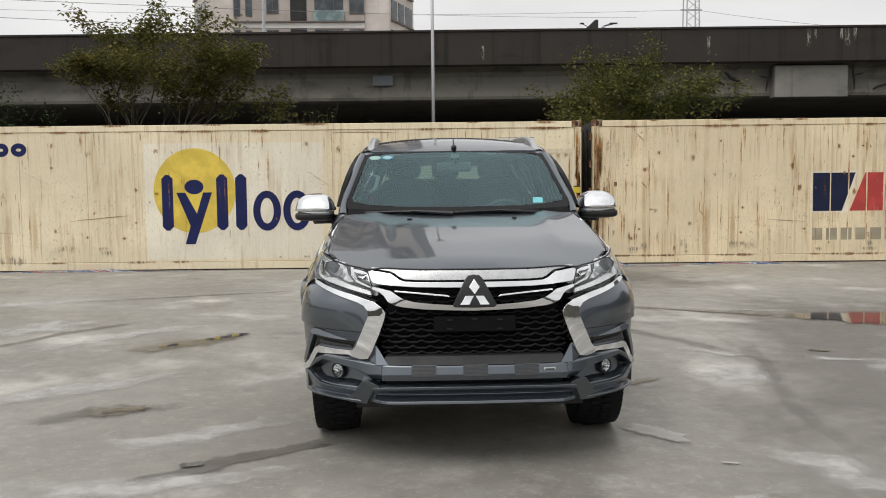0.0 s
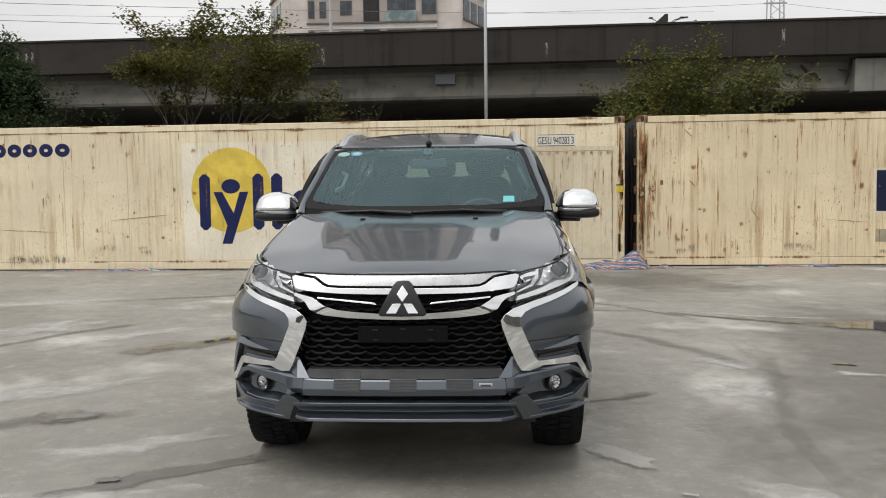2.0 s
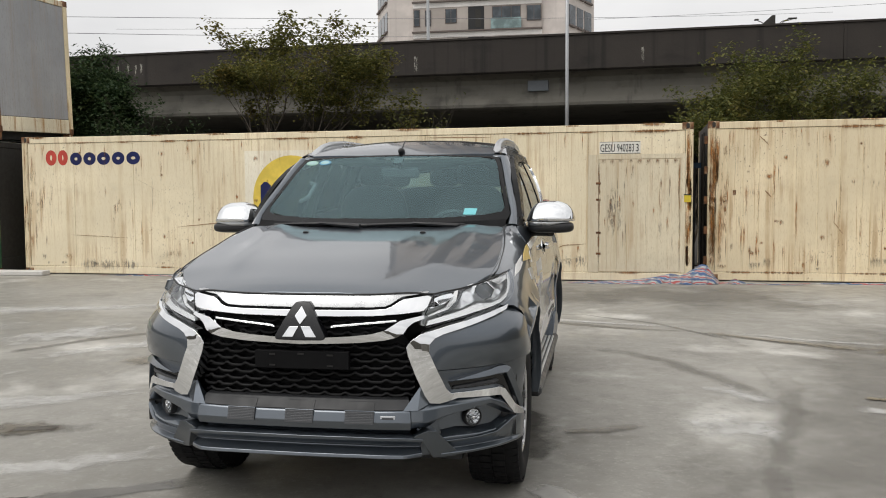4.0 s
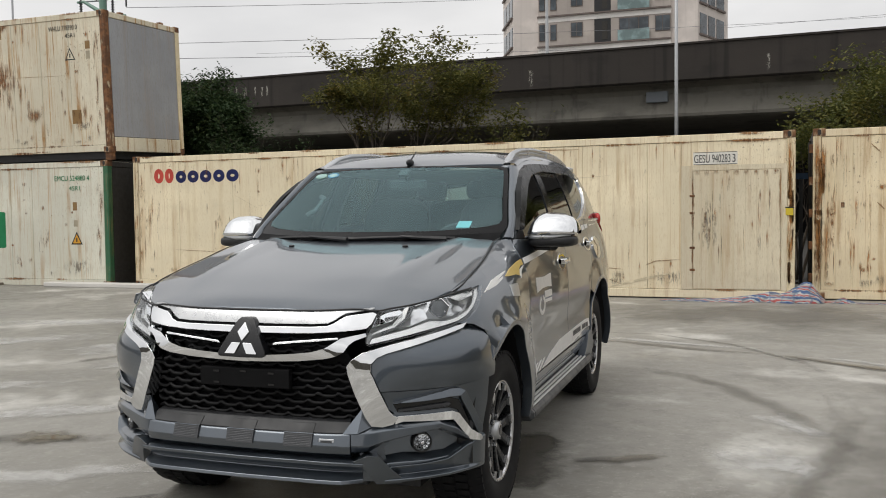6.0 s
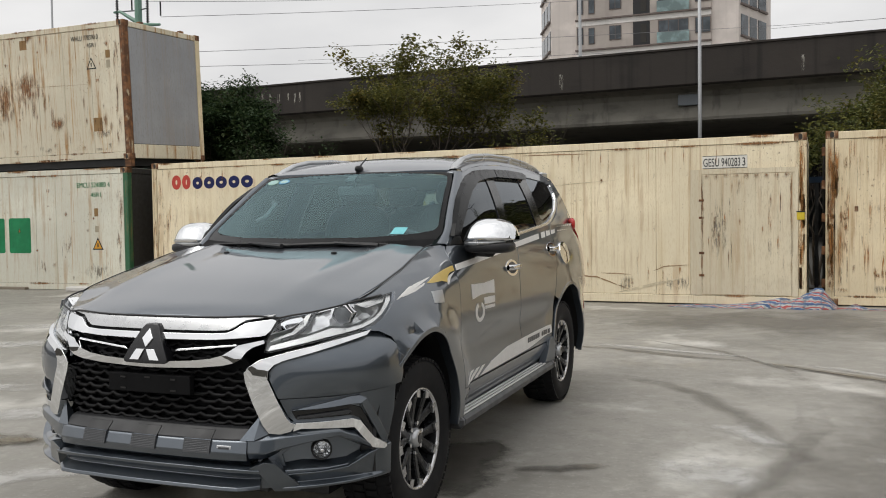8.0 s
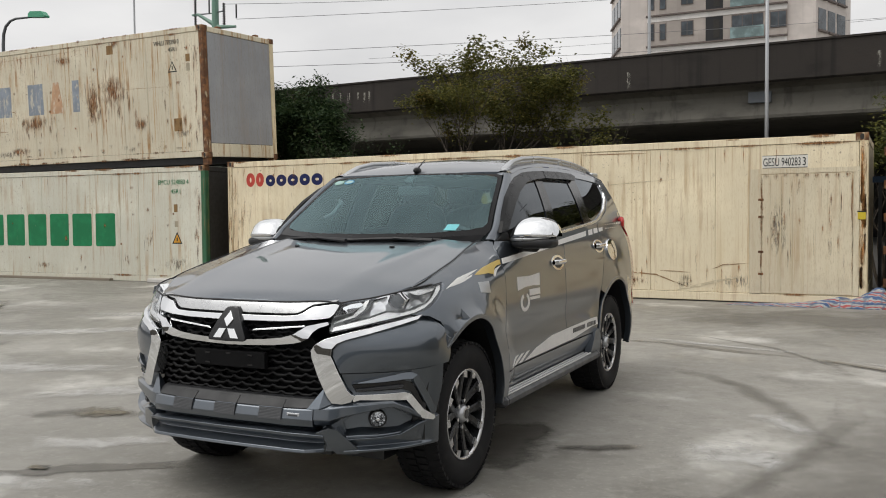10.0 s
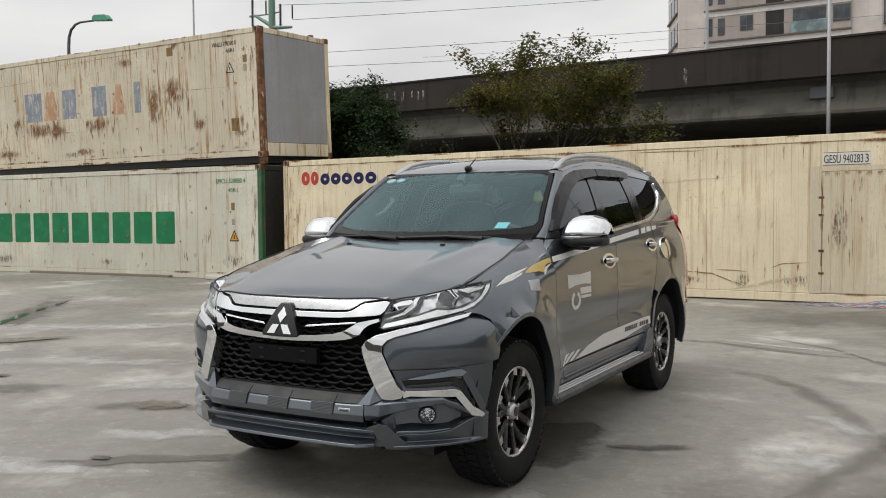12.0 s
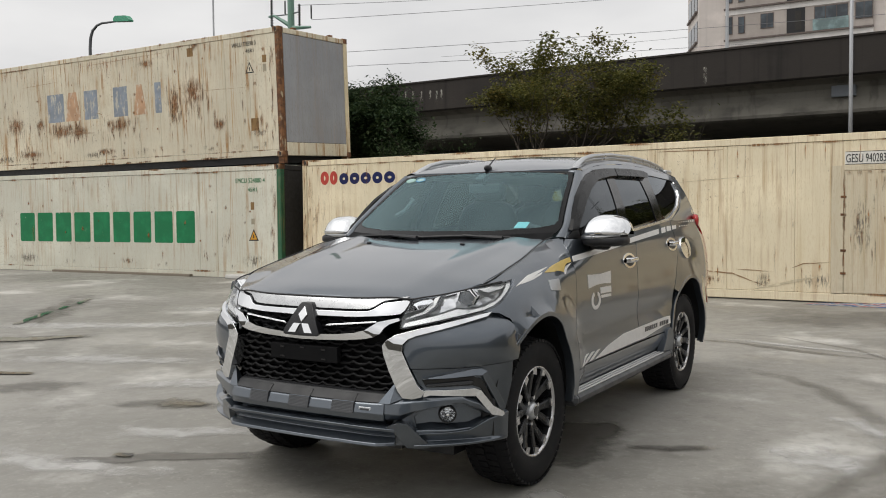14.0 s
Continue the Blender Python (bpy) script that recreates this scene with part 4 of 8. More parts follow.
M_LEAF_A = leaf_mat("olive_leaves", (0.080, 0.086, 0.026), (0.165, 0.155, 0.042), (0.22, 0.155, 0.045))
M_LEAF_B = leaf_mat("dark_green_leaves", (0.026, 0.048, 0.020), (0.05, 0.075, 0.030), (0.075, 0.085, 0.030))
M_LEAF_C = leaf_mat("mid_green_leaves", (0.070, 0.082, 0.026), (0.145, 0.145, 0.040), (0.20, 0.155, 0.042))


def tree(name, label, at, height, spread, leaf_mat_, stems, leaves, leaf, seed, bare=0.0, low=0.35, squash=1.0, clump=0.15, broad=0.26, dome=1.0, slump=0.0):
    """Several stems that fork upward, and small folded leaves in loose sprays round the twig ends."""
    rnd = random.Random(seed)
    t = thing(name, label, "tree", at)
    wood = bmesh.new()
    tips = []

    def grow(p, d, length, r, depth):
        k = 4
        pts, rad = [p], [r]
        for i in range(k):
            d = (d + Vector((rnd.uniform(-1, 1), rnd.uniform(-1, 1), rnd.uniform(-0.35, 0.75))) * 0.20).normalized()
            p = p + d * length / k
            pts.append(p)
            rad.append(r * (1 - 0.11 * (i + 1)))
            if depth <= 1:
                tips.append((p.copy(), d.copy(), depth))
        tube(wood, pts, rad, 5 if depth < 3 else 7, cap=False)
        if depth == 0:
            return
        for i in range(rnd.choice((2, 3, 3))):
            out = Vector((rnd.uniform(-1, 1), rnd.uniform(-1, 1), rnd.uniform(-0.15, 0.8)))
            grow(pts[-1 - (i % 2)], (d * 0.9 + out * 0.85).normalized(), length * rnd.uniform(0.58, 0.8), rad[-1] * 0.72, depth - 1)

    for s in range(stems):
        a = 2 * math.pi * (s + rnd.random() * 0.6) / stems
        lean = rnd.uniform(0.25, 0.7) * spread / height
        grow(Vector((0.12 * math.cos(a), 0.12 * math.sin(a), 0)), Vector((lean * math.cos(a), lean * math.sin(a) * squash, 1)).normalized(), height * rnd.uniform(0.36, 0.46), 0.035 + 0.012 * height / 2, 4)
    # fit to the height and spread asked for
    top = sorted(p.z for p, _, _ in tips)[int(len(tips) * 0.985)]
    wide = sorted(abs(p.x) for p, _, _ in tips)[int(len(tips) * 0.97)]
    kz, kx = height / top, 0.5 * spread / wide

    def settle(z, x=0.0):
        """Rounds the crown off towards its top and, by slump, towards one side."""
        z *= kz
        cap = height * (1.05 - slump * max(0.0, -x * kx / (0.5 * spread) - 0.20))
        if slump and z > cap:
            z = cap + (z - cap) * 0.30
        return z if z < 0.74 * height else 0.74 * height + (z - 0.74 * height) * dome

    for v in wood.verts:
        v.co.z = settle(v.co.z, v.co.x)
        v.co.x *= kx
        v.co.y *= kx
    part("trunk", wood, M_BARK, t, smooth=True)
    verts, faces = [], []
    tips = [q for q in tips if q[0].z * kz > low * height]
    per = max(1, leaves // max(1, len(tips)))
    for p, d, dep in tips:
        if rnd.random() < bare:
            continue
        c = Vector((p.x * kx, p.y * kx, settle(p.z, p.x)))
        for j in range(rnd.randint(per // 2, per * 3 // 2)):
            o = c + Vector((rnd.gauss(0, 1), rnd.gauss(0, 1), rnd.gauss(0, 0.7))) * clump
            a = rnd.uniform(0, 6.283)
            tilt = rnd.uniform(-0.9, 0.5)
            u = Vector((math.cos(a) * math.cos(tilt), math.sin(a) * math.cos(tilt), math.sin(tilt)))
            w = Vector((-math.sin(a), math.cos(a), rnd.uniform(-0.4, 0.4))).normalized()
            L = leaf * rnd.uniform(0.7, 1.35)
            W = L * broad
            n = u.cross(w) * (W * 0.4)
            i0 = len(verts)
            verts += [o, o + u * L * 0.5 + w * W + n, o + u * L, o + u * L * 0.5 - w * W + n, o + u * L * 0.5]
            faces += [(i0, i0 + 4, i0 + 1), (i0 + 4, i0 + 2, i0 + 1), (i0, i0 + 3, i0 + 4), (i0 + 3, i0 + 2, i0 + 4)]
    me = bpy.data.meshes.new("crown")
    me.from_pydata(verts, [], faces)
    me.materials.append(leaf_mat_)
    ob = new("crown", me)
    ob.parent = t
    return t


tree("tree", "spreading half-bare tree with olive and yellowing leaves", pose(-7.5, 18.4, 0), 6.25, 6.1, M_LEAF_A, 8, 40000, 0.110, 8, 0.54, 0.38, clump=0.14, broad=0.34, dome=0.72, slump=0.50)
tree("tree", "dense dark green tree behind the containers", pose(-14.3, 18.0, 0), 5.6, 3.9, M_LEAF_B, 6, 60000, 0.13, 11, 0.0, 0.30, clump=0.2, dome=0.8)
tree("tree", "bushy green tree with thin bare twigs on top", pose(5.75, 15.6, 0), 4.85, 3.8, M_LEAF_C, 7, 30000, 0.095, 23, 0.35, 0.40, clump=0.13, broad=0.30, dome=0.8)
tree("shrub", "thin weedy shrub behind the container", pose(-2.7, 13.6, 0), 3.45, 2.4, M_LEAF_C, 5, 900, 0.10, 31, 0.55, 0.6)
tree("shrub", "dark leafy shrub behind the gap between containers", pose(3.0, 12.9, 0), 3.0, 1.9, M_LEAF_C, 5, 4000, 0.10, 41, 0.2, 0.80)
tree("shrub", "low dark shrub behind the container", pose(-11.2, 15.5, 0), 4.0, 2.6, M_LEAF_B, 4, 3500, 0.11, 37, 0.3, 0.4)


# ---------------- poles, lamps and lines ----------------
P1 = thing("lamp_post", "tall grey galvanised lamp post behind the containers", "lamp post", pose(0.36, 18.3, 0))
bm = bmesh.new()
tube(bm, [(0, 0, 0), (0, 0, 4.2), (0, 0, 11)], [0.058, 0.046, 0.038], 12)
part("pole", bm, M_GALV, P1, smooth=True)
part("arm", tube(bmesh.new(), [(0, 0, 10.9), (0, -0.6, 11.3), (0, -1.5, 11.4)], 0.035), M_GALV, P1)
part("lamp_head", boxbm(-0.15, 0.15, -2.1, -1.5, 11.34, 11.46, bevel=0.03), M_GALV, P1)
P2 = thing("lamp_post", "slim lamp post standing on the viaduct deck", "lamp post", pose(-8.5, 44.0, 7.0))
part("pole", tube(bmesh.new(), [(0, 0, 0), (0, 0, 9.0)], [0.11, 0.07], 8), M_GALV, P2)
M_POLEDARK = plain("dark_grey_steel", (0.11, 0.115, 0.12), 0.5, 0.4)
M_POLEGREEN = plain("faded_green_steel", (0.14, 0.26, 0.20), 0.5)
P3 = thing("street_lamp", "curved grey street lamp with a green head", "street lamp", pose(-38.39, 26, 0))
part("pole", tube(bmesh.new(), [(0, 0, 0), (0, 0, 10.6), (0.06, 0, 11.15), (0.24, 0, 11.52), (0.60, 0, 11.76), (1.0, 0, 11.84), (2.2, 0, 11.80)], [0.12, 0.085, 0.08, 0.075, 0.065, 0.06, 0.05], 8), M_POLEDARK, P3, smooth=True)
bm = bmesh.new()
prism(bm, [(2.12, 11.78), (3.32, 11.66), (3.34, 11.74), (3.10, 11.98), (2.28, 12.06), (2.12, 11.95)], -0.16, 0.16)
part("lamp_head", bm, M_GREENPAINT, P3)
P4 = thing("mast", "thin grey mast behind the stack", "mast", pose(-29.08, 26, 0))
part("pole", tube(bmesh.new(), [(0, 0, 0), (0, 0, 14)], 0.045, 6), M_GALV, P4)
P5 = thing("power_pole", "green steel power pole with insulators and crossarm", "power pole", pose(-24.13, 26, 0))
part("pole", tube(bmesh.new(), [(0, 0, 0), (0, 0, 13.5)], [0.2, 0.15], 10), M_POLEGREEN, P5)
part("crossarm", tube(bmesh.new(), [(-1.35, 0, 10.74), (-1.0, 0, 10.74), (0, 0, 10.15), (0.2, 0, 10.05), (1.15, 0, 9.98)], [0.05, 0.07, 0.11, 0.10, 0.06], 6), M_POLEGREEN, P5, "green cranked crossarm")
part("brace", tube(bmesh.new(), [(-1.25, 0, 10.75), (0, 0, 10.70), (0.45, 0, 10.75)], 0.03, 6), M_POLEDARK, P5)
for x, z in ((-1.17, 10.1), (0.50, 10.05), (1.2, 10.35), (-0.35, 10.75)):
    tall = 1.9 if x < -1 else (1.05 if x < 1 and x > 0 else 0.6)
    ins = part("insulator", tube(bmesh.new(), [(x, 0, z), (x, 0, z + tall)], 0.035, 8), M_BLACK, P5)
    if tall > 0.7:
        for k in range(int(tall / 0.11)):
            part("shed", tube(bmesh.new(), [(x, 0, z + 0.1 + k * 0.11), (x, 0, z + 0.13 + k * 0.11)], 0.075, 10), M_BLACK, ins)
M_WIRE = plain("wire", (0.16, 0.16, 0.17), 0.6)
for (a, b, sag) in (((-23.63, 26.0, 11.05), (-25.4, 72.5, 22.5), 0.3), ((-22.93, 26.0, 10.30), (3.1, 72.5, 19.9), 0.3), ((-23.97, 26.0, 8.80), (20.2, 72.5, 16.4), 0.3), ((-23.97, 26.0, 8.18), (11.0, 72.5, 15.1), 0.3), ((-90, 150, 33.5), (49.3, 150, 32.3), 1.2), ((50.9, 150, 32.3), (170, 150, 31.0), 4.0)):
    pts = [Vector(a).lerp(Vector(b), i / 20) - Vector((0, 0, sag * 4 * (i / 20) * (1 - i / 20))) for i in range(21)]
    tagged(part("power_line", tube(bmesh.new(), pts, 0.012 if a[1] < 100 else 0.03, 5), M_WIRE), "thin dark overhead power line", "cable", group="power lines")
PY = thing("pylon", "distant lattice steel power pylon", "pylon", pose(50.1, 150, 0))
for sx in (-1, 1):
    for sy in (-1, 1):
        part("leg", tube(bmesh.new(), [(sx * 2.6, sy * 2.6, 0), (sx * 1.15, sy * 1.15, 27), (sx * 0.9, sy * 0.9, 48)], 0.11, 4), M_GALV, PY)
for k in range(14):
    z = 20 + 2.0 * k
    w0, w1 = 1.35 - 0.018 * k, 1.32 - 0.018 * k
    for s in (-1, 1):
        part("lattice_bar", tube(bmesh.new(), [(-s * w0, -w0, z), (s * w1, -w1, z + 2)], 0.06, 4), M_GALV, PY)
part("crossarm", boxbm(-6, 6, -0.3, 0.3, 40, 40.3), M_GALV, PY)
part("bracket", boxbm(-1.9, 1.9, -0.12, 0.12, 32.18, 32.42), M_GALV, PY)

# ---------------- unseen closing walls added behind and beside the camera ---
M_BACKWALL = concrete("plain_grey_wall", (0.10, 0.093, 0.08), 0.4, 0.4)
tagged(part("wall_south", boxbm(-70, 70, -58, -57.6, 0, 5.0), M_BACKWALL), "plain dark wall added out of view", "wall", kind="structure")
# unseen east wall; its sloping top shapes the dark reflection in the car's side
bm = bmesh.new()
prism(bm, [(-30, 0), (8.5, 0), (8.5, 7.6), (3.0, 7.0), (0.0, 4.6), (-4.0, 2.6), (-30, 2.2)], 0, 0.4)
EASTW = tagged(part("wall_east", bm, M_BACKWALL), "plain dark wall added out of view", "wall", kind="structure")
EASTW.matrix_basis = pose(15.9, 0, 0, 0, 0, 90)
tagged(part("wall_north_east", boxbm(38, 38.4, 12, 30, 0, 5.5), M_BACKWALL), "plain dark wall added out of view", "wall", kind="structure")
tagged(part("wall_west", boxbm(-60, -59.6, -33, 60, 0, 4.0), M_BACKWALL), "plain grey wall added out of view", "wall", kind="structure")

# ---------------- loose things on the ground ----------------
M_SLAB = concrete("pale_concrete_slab", (0.55, 0.53, 0.50), 0.3, 0.1)
tagged(part("concrete_slab", boxbm(-11.6, -9.0, 8.85, 9.10, GZ, 0.075, bevel=0.015), M_SLAB), "low pale concrete strip on the ground", "slab")


def tarp_mat():
    m = Mat("striped_tarp", (0.47, 0.48, 0.47), 0.5)
    y = m.axis(0)
    sway = m.math("MULTIPLY", m.noise(3.5, 3), 0.35)
    across = m.math("ADD", m.math("ADD", m.axis(1), m.math("MULTIPLY", m.axis(2), 1.3)), m.math("ADD", sway, m.math("MULTIPLY", m.axis(0), 0.16)))
    w1 = m.math("FRACT", m.math("MULTIPLY", across, 6.5))
    m.mix((0.025, 0.095, 0.26), m.math("MULTIPLY", m.math("GREATER_THAN", w1, 0.64), 0.9))
    w2 = m.math("FRACT", m.math("ADD", m.math("MULTIPLY", across, 6.5), 0.68))
    m.mix((0.46, 0.055, 0.05), m.math("MULTIPLY", m.math("GREATER_THAN", w2, 0.80), 0.92))
    w3 = m.math("FRACT", m.math("MULTIPLY", m.math("ADD", m.axis(0), sway), 5.5))
    m.mix((0.07, 0.15, 0.26), m.math("MULTIPLY", m.math("GREATER_THAN", w3, 0.84), 0.6))
    m.mix((0.14, 0.13, 0.12), m.ramp(m.noise(7, 6), 0.44, 0.66, 0, 0.55))
    m.bump(m.noise(14, 5, (1, 3, 1)), 0.06, 0.9)
    return m.m


M_TARP = tarp_mat()


def tarp(label, at, length, width, height, seed, peak=0.8):
    """A crumpled sheet that trails along the ground."""
    bm = bmesh.new()
    nx, ny = 110, 34
    grid = []
    for i in range(nx + 1):
        u = i / nx
        row = []
        for j in range(ny + 1):
            v = j / ny
            env = math.sin(math.pi * min(1, max(0, v))) ** 0.6
            hump = 0.12 + 0.88 * math.exp(-(abs(u - peak) / 0.10) ** 3) + 0.55 * math.exp(-((u - peak + 0.20) / 0.22) ** 2)
            fold = 0.45 + 0.55 * abs(math.sin(13 * v + 5 * u + 2.5 * noise.noise((u * 5, v * 2, seed))))
            taper = min(1, 6 * u, 11 * (1 - u)) ** 0.6
            wave = noise.noise((u * 9, v * 4, seed + 3))
            row.append(bm.verts.new((u * length + 0.05 * wave, (v - 0.5) * width * (0.35 + 0.65 * taper) * (0.7 + 0.5 * noise.noise((u * 7, 0, seed))), 0.004 + height * hump * env * taper * (0.5 * fold + 0.5 + 0.4 * wave))))
        grid.append(row)
    for a, b in zip(grid, grid[1:]):
        for j in range(ny):
            bm.faces.new((a[j], b[j], b[j + 1], a[j + 1]))
    ob = part("tarp", bm, M_TARP, smooth=True)
    ob.matrix_basis = at
    return tagged(ob, label, "tarp")


tarp("crumpled red, white and blue striped tarpaulin at the containers' foot", pose(0.75, 8.72, GZ, 0, 0, 2), 2.42, 0.55, 0.205, 3.0, 0.90)
tarp("trailing end of striped tarpaulin on the ground", pose(3.15, 8.80, GZ, 0, 0, -3), 1.35, 0.28, 0.05, 8.0, 0.2)
tarp("thin striped plastic sheet along the container's foot", pose(-8.0, 9.12, GZ, 0, 0, -1.5), 4.4, 0.16, 0.032, 14.0, 0.5)
tarp("thin pale plastic sheet along the container's foot", pose(4.4, 8.93, GZ, 0, 0, -2.5), 3.2, 0.12, 0.035, 21.0, 0.5)
GS = thing("signpost", "blue and white post seen in the gap between containers", "post", pose(2.93, 10.6, 0))
part("post", boxbm(-0.03, 0.03, -0.03, 0.03, 0, 2.0), plain("grey_post", (0.035, 0.035, 0.035)), GS)
part("blue_board", boxbm(-0.12, 0.14, -0.05, -0.03, 1.9, 2.0), plain("blue_board", (0.01, 0.035, 0.075)), GS)


def smear_mat(name, color, color2, rough, top=1.0, inner=0.12, outer=0.46, tear=0.42, scale=3.5):
    """A film on the ground whose rim frays out; the UV map runs along and across it."""
    m = Mat(name, color, rough)
    m.mix(color2, m.ramp(m.noise(6, 8, (1, 1, 1), 0.7), 0.42, 0.62))
    m.bump(m.noise(45, 5), 0.003, 0.25 if rough > 0.1 else 0.0)
    v = m.math("ABSOLUTE", m.math("SUBTRACT", m.axis(1, "UV"), 0.5))
    u = m.math("ABSOLUTE", m.math("SUBTRACT", m.axis(0, "UV"), 0.5))
    d = m.math("MAXIMUM", v, m.math("SUBTRACT", m.math("MULTIPLY", u, 1.15), 0.11))
    d = m.math("ADD", d, m.math("MULTIPLY", m.math("SUBTRACT", m.noise(scale, 9, (1, 1, 1), 0.68), 0.5), 2 * tear))
    m.set("Alpha", m.ramp(d, inner, outer, top, 0.0))
    return m.m


M_DAMP2 = smear_mat("damp_film", (0.125, 0.118, 0.104), (0.165, 0.156, 0.140), 0.36, 0.62, 0.02, 0.46)
M_TRACK = smear_mat("old_tyre_track", (0.14, 0.131, 0.113), (0.18, 0.170, 0.148), 0.45, 0.46, 0.0, 0.46, 0.40, 2.2)
M_DULL = smear_mat("dull_damp_film", (0.15, 0.14, 0.122), (0.19, 0.178, 0.156), 0.5, 0.56, 0.05, 0.46, 0.40, 1.2)
M_MUD = smear_mat("brown_damp_film", (0.165, 0.145, 0.112), (0.20, 0.18, 0.145), 0.30, 0.7)
M_DUST2 = smear_mat("swept_dust", (0.60, 0.59, 0.565), (0.46, 0.45, 0.425), 0.75, 0.55, 0.0, 0.46, 0.55, 5.0)
M_WET = smear_mat("wet_streak", (0.13, 0.122, 0.108), (0.16, 0.15, 0.135), 0.20, 0.75, 0.10, 0.46, 0.35, 6.0)
M_DAMPD = smear_mat("wet_concrete_and_shadow", (0.105, 0.099, 0.087), (0.135, 0.127, 0.113), 0.30, 0.9, 0.20, 0.46, 0.30, 3.0)
M_FILM = smear_mat("standing_water", (0.085, 0.078, 0.066), (0.115, 0.105, 0.09), 0.05, 1.0, 0.22, 0.44, 0.34, 5.0)


def smear(name, label, pts, widths, mat, lift, seed=1.0, category="stain"):
    """A strip along points on the ground, with a width at each."""
    me_v, me_f, uv = [], [], []
    n, cross = 40, 6
    pts = [Vector((x, y, 0)) for x, y in pts]
    k = len(pts) - 1
    for i in range(n + 1):
        s = k * i / n
        j = min(int(s), k - 1)
        f = s - j
        f2 = f * f * (3 - 2 * f) * 0.4 + f * 0.6
        p = pts[j].lerp(pts[j + 1], f2)
        d = (pts[min(k, j + 1)] - pts[j]).normalized()
        if k > 1:
            d0, d1 = (pts[j + 1] - pts[max(0, j - 1)]).normalized(), (pts[min(k, j + 2)] - pts[j]).normalized()
            d = d0.lerp(d1, f).normalized()
        w = widths[j] * (1 - f) + widths[j + 1] * f
        w *= 1 + 0.3 * noise.noise((s * 2.3, seed, 0.5))
        side_ = Vector((-d.y, d.x, 0))
        p = p + side_ * (0.12 * w * noise.noise((s * 3.1, seed + 9.0, 1.5)))
        for c in range(cross + 1):
            q = p + side_ * (w * (c / cross - 0.5))
            me_v.append((q.x, q.y, GZ + lift))
            uv.append((i / n, c / cross))
    for i in range(n):
        for c in range(cross):
            a = i * (cross + 1) + c
            me_f.append((a, a + cross + 1, a + cross + 2, a + 1))
    me = bpy.data.meshes.new(name)
    me.from_pydata(me_v, [], me_f)
    lay = me.uv_layers.new(name="along")
    for lp in me.loops:
        lay.data[lp.index].uv = uv[lp.vertex_index]
    me.materials.append(mat)
    ob = new(name, me)
    if category == "puddle":
        return tagged(ob, label, category)
    ob.parent = GROUND
    return tagged(ob, label)


for i, (pts, w) in enumerate((
        (((2.25, 3.54), (3.06, 3.04), (3.84, 2.56)), (0.22, 0.22, 0.4)), (((2.63, 1.95), (2.68, 1.0), (2.56, 0.3), (2.46, -0.2), (2.30, -0.65), (2.18, -1.1), (2.13, -1.6), (2.09, -2.4)), (0.16, 0.26, 0.26, 0.24, 0.24, 0.20, 0.16, 0.12)),
        (((0.1, 4.2), (0.75, 4.12), (1.34, 3.85), (2.6, 3.5)), (0.12, 0.22, 0.22, 0.2)), (((1.0, 2.62), (1.56, 2.25), (1.91, 1.81), (2.37, 0.85), (2.53, 0.05)), (0.14, 0.26, 0.32, 0.32, 0.24)),
        # damp by the front wheel, darkened further for the car's contact shadow
        (((0.60, 0.05), (0.70, -0.45), (0.74, -1.15)), (0.5, 0.85, 0.7)),
        (((-1.75, -2.42), (-1.33, -2.12), (-0.70, -1.70)), (0.10, 0.30, 0.16)), (((-2.85, -1.25), (-2.40, -1.02), (-1.85, -0.85)), (0.15, 0.55, 0.2)), (((-4.3, -1.5), (-3.91, -1.1), (-3.6, -0.8)), (0.5, 0.85, 0.2)),
        (((-7.2, 0.2), (-6.5, 0.7), (-6.1, 1.3)), (0.6, 0.9, 0.3)), (((-4.3, 1.3), (-3.89, 2.3), (-3.2, 3.05)), (0.12, 0.3, 0.12)), (((-4.86, 4.74), (-3.68, 5.1), (-1.6, 5.8)), (0.12, 0.25, 0.1)), (((-7.6, 1.1), (-8.72, 2.44), (-11.2, 4.9)), (0.3, 0.8, 0.5)), (((0.36, 4.84), (1.09, 4.78), (1.89, 4.18), (2.52, 3.22), (2.80, 2.2)), (0.08, 0.10, 0.14, 0.14, 0.08)))):
    smear("damp_patch", "dark damp patch on the concrete", pts, w, M_DAMPD if i in (4, 5) else (M_TRACK if i in (1, 3, 12) else M_DAMP2), 0.0025 + 0.0002 * i, i)
smear("damp_patch", "wide dull damp patch near the containers", ((0.1, 7.2), (2.3, 6.9), (4.8, 6.9)), (2.0, 3.4, 2.4), M_DULL, 0.0021, 77)
smear("damp_patch", "wide dull damp field on the concrete", ((1.9, -3.4), (2.9, -0.8), (4.0, 2.2), (5.2, 4.4)), (2.0, 2.8, 3.0, 2.4), M_DULL, 0.0023, 78)
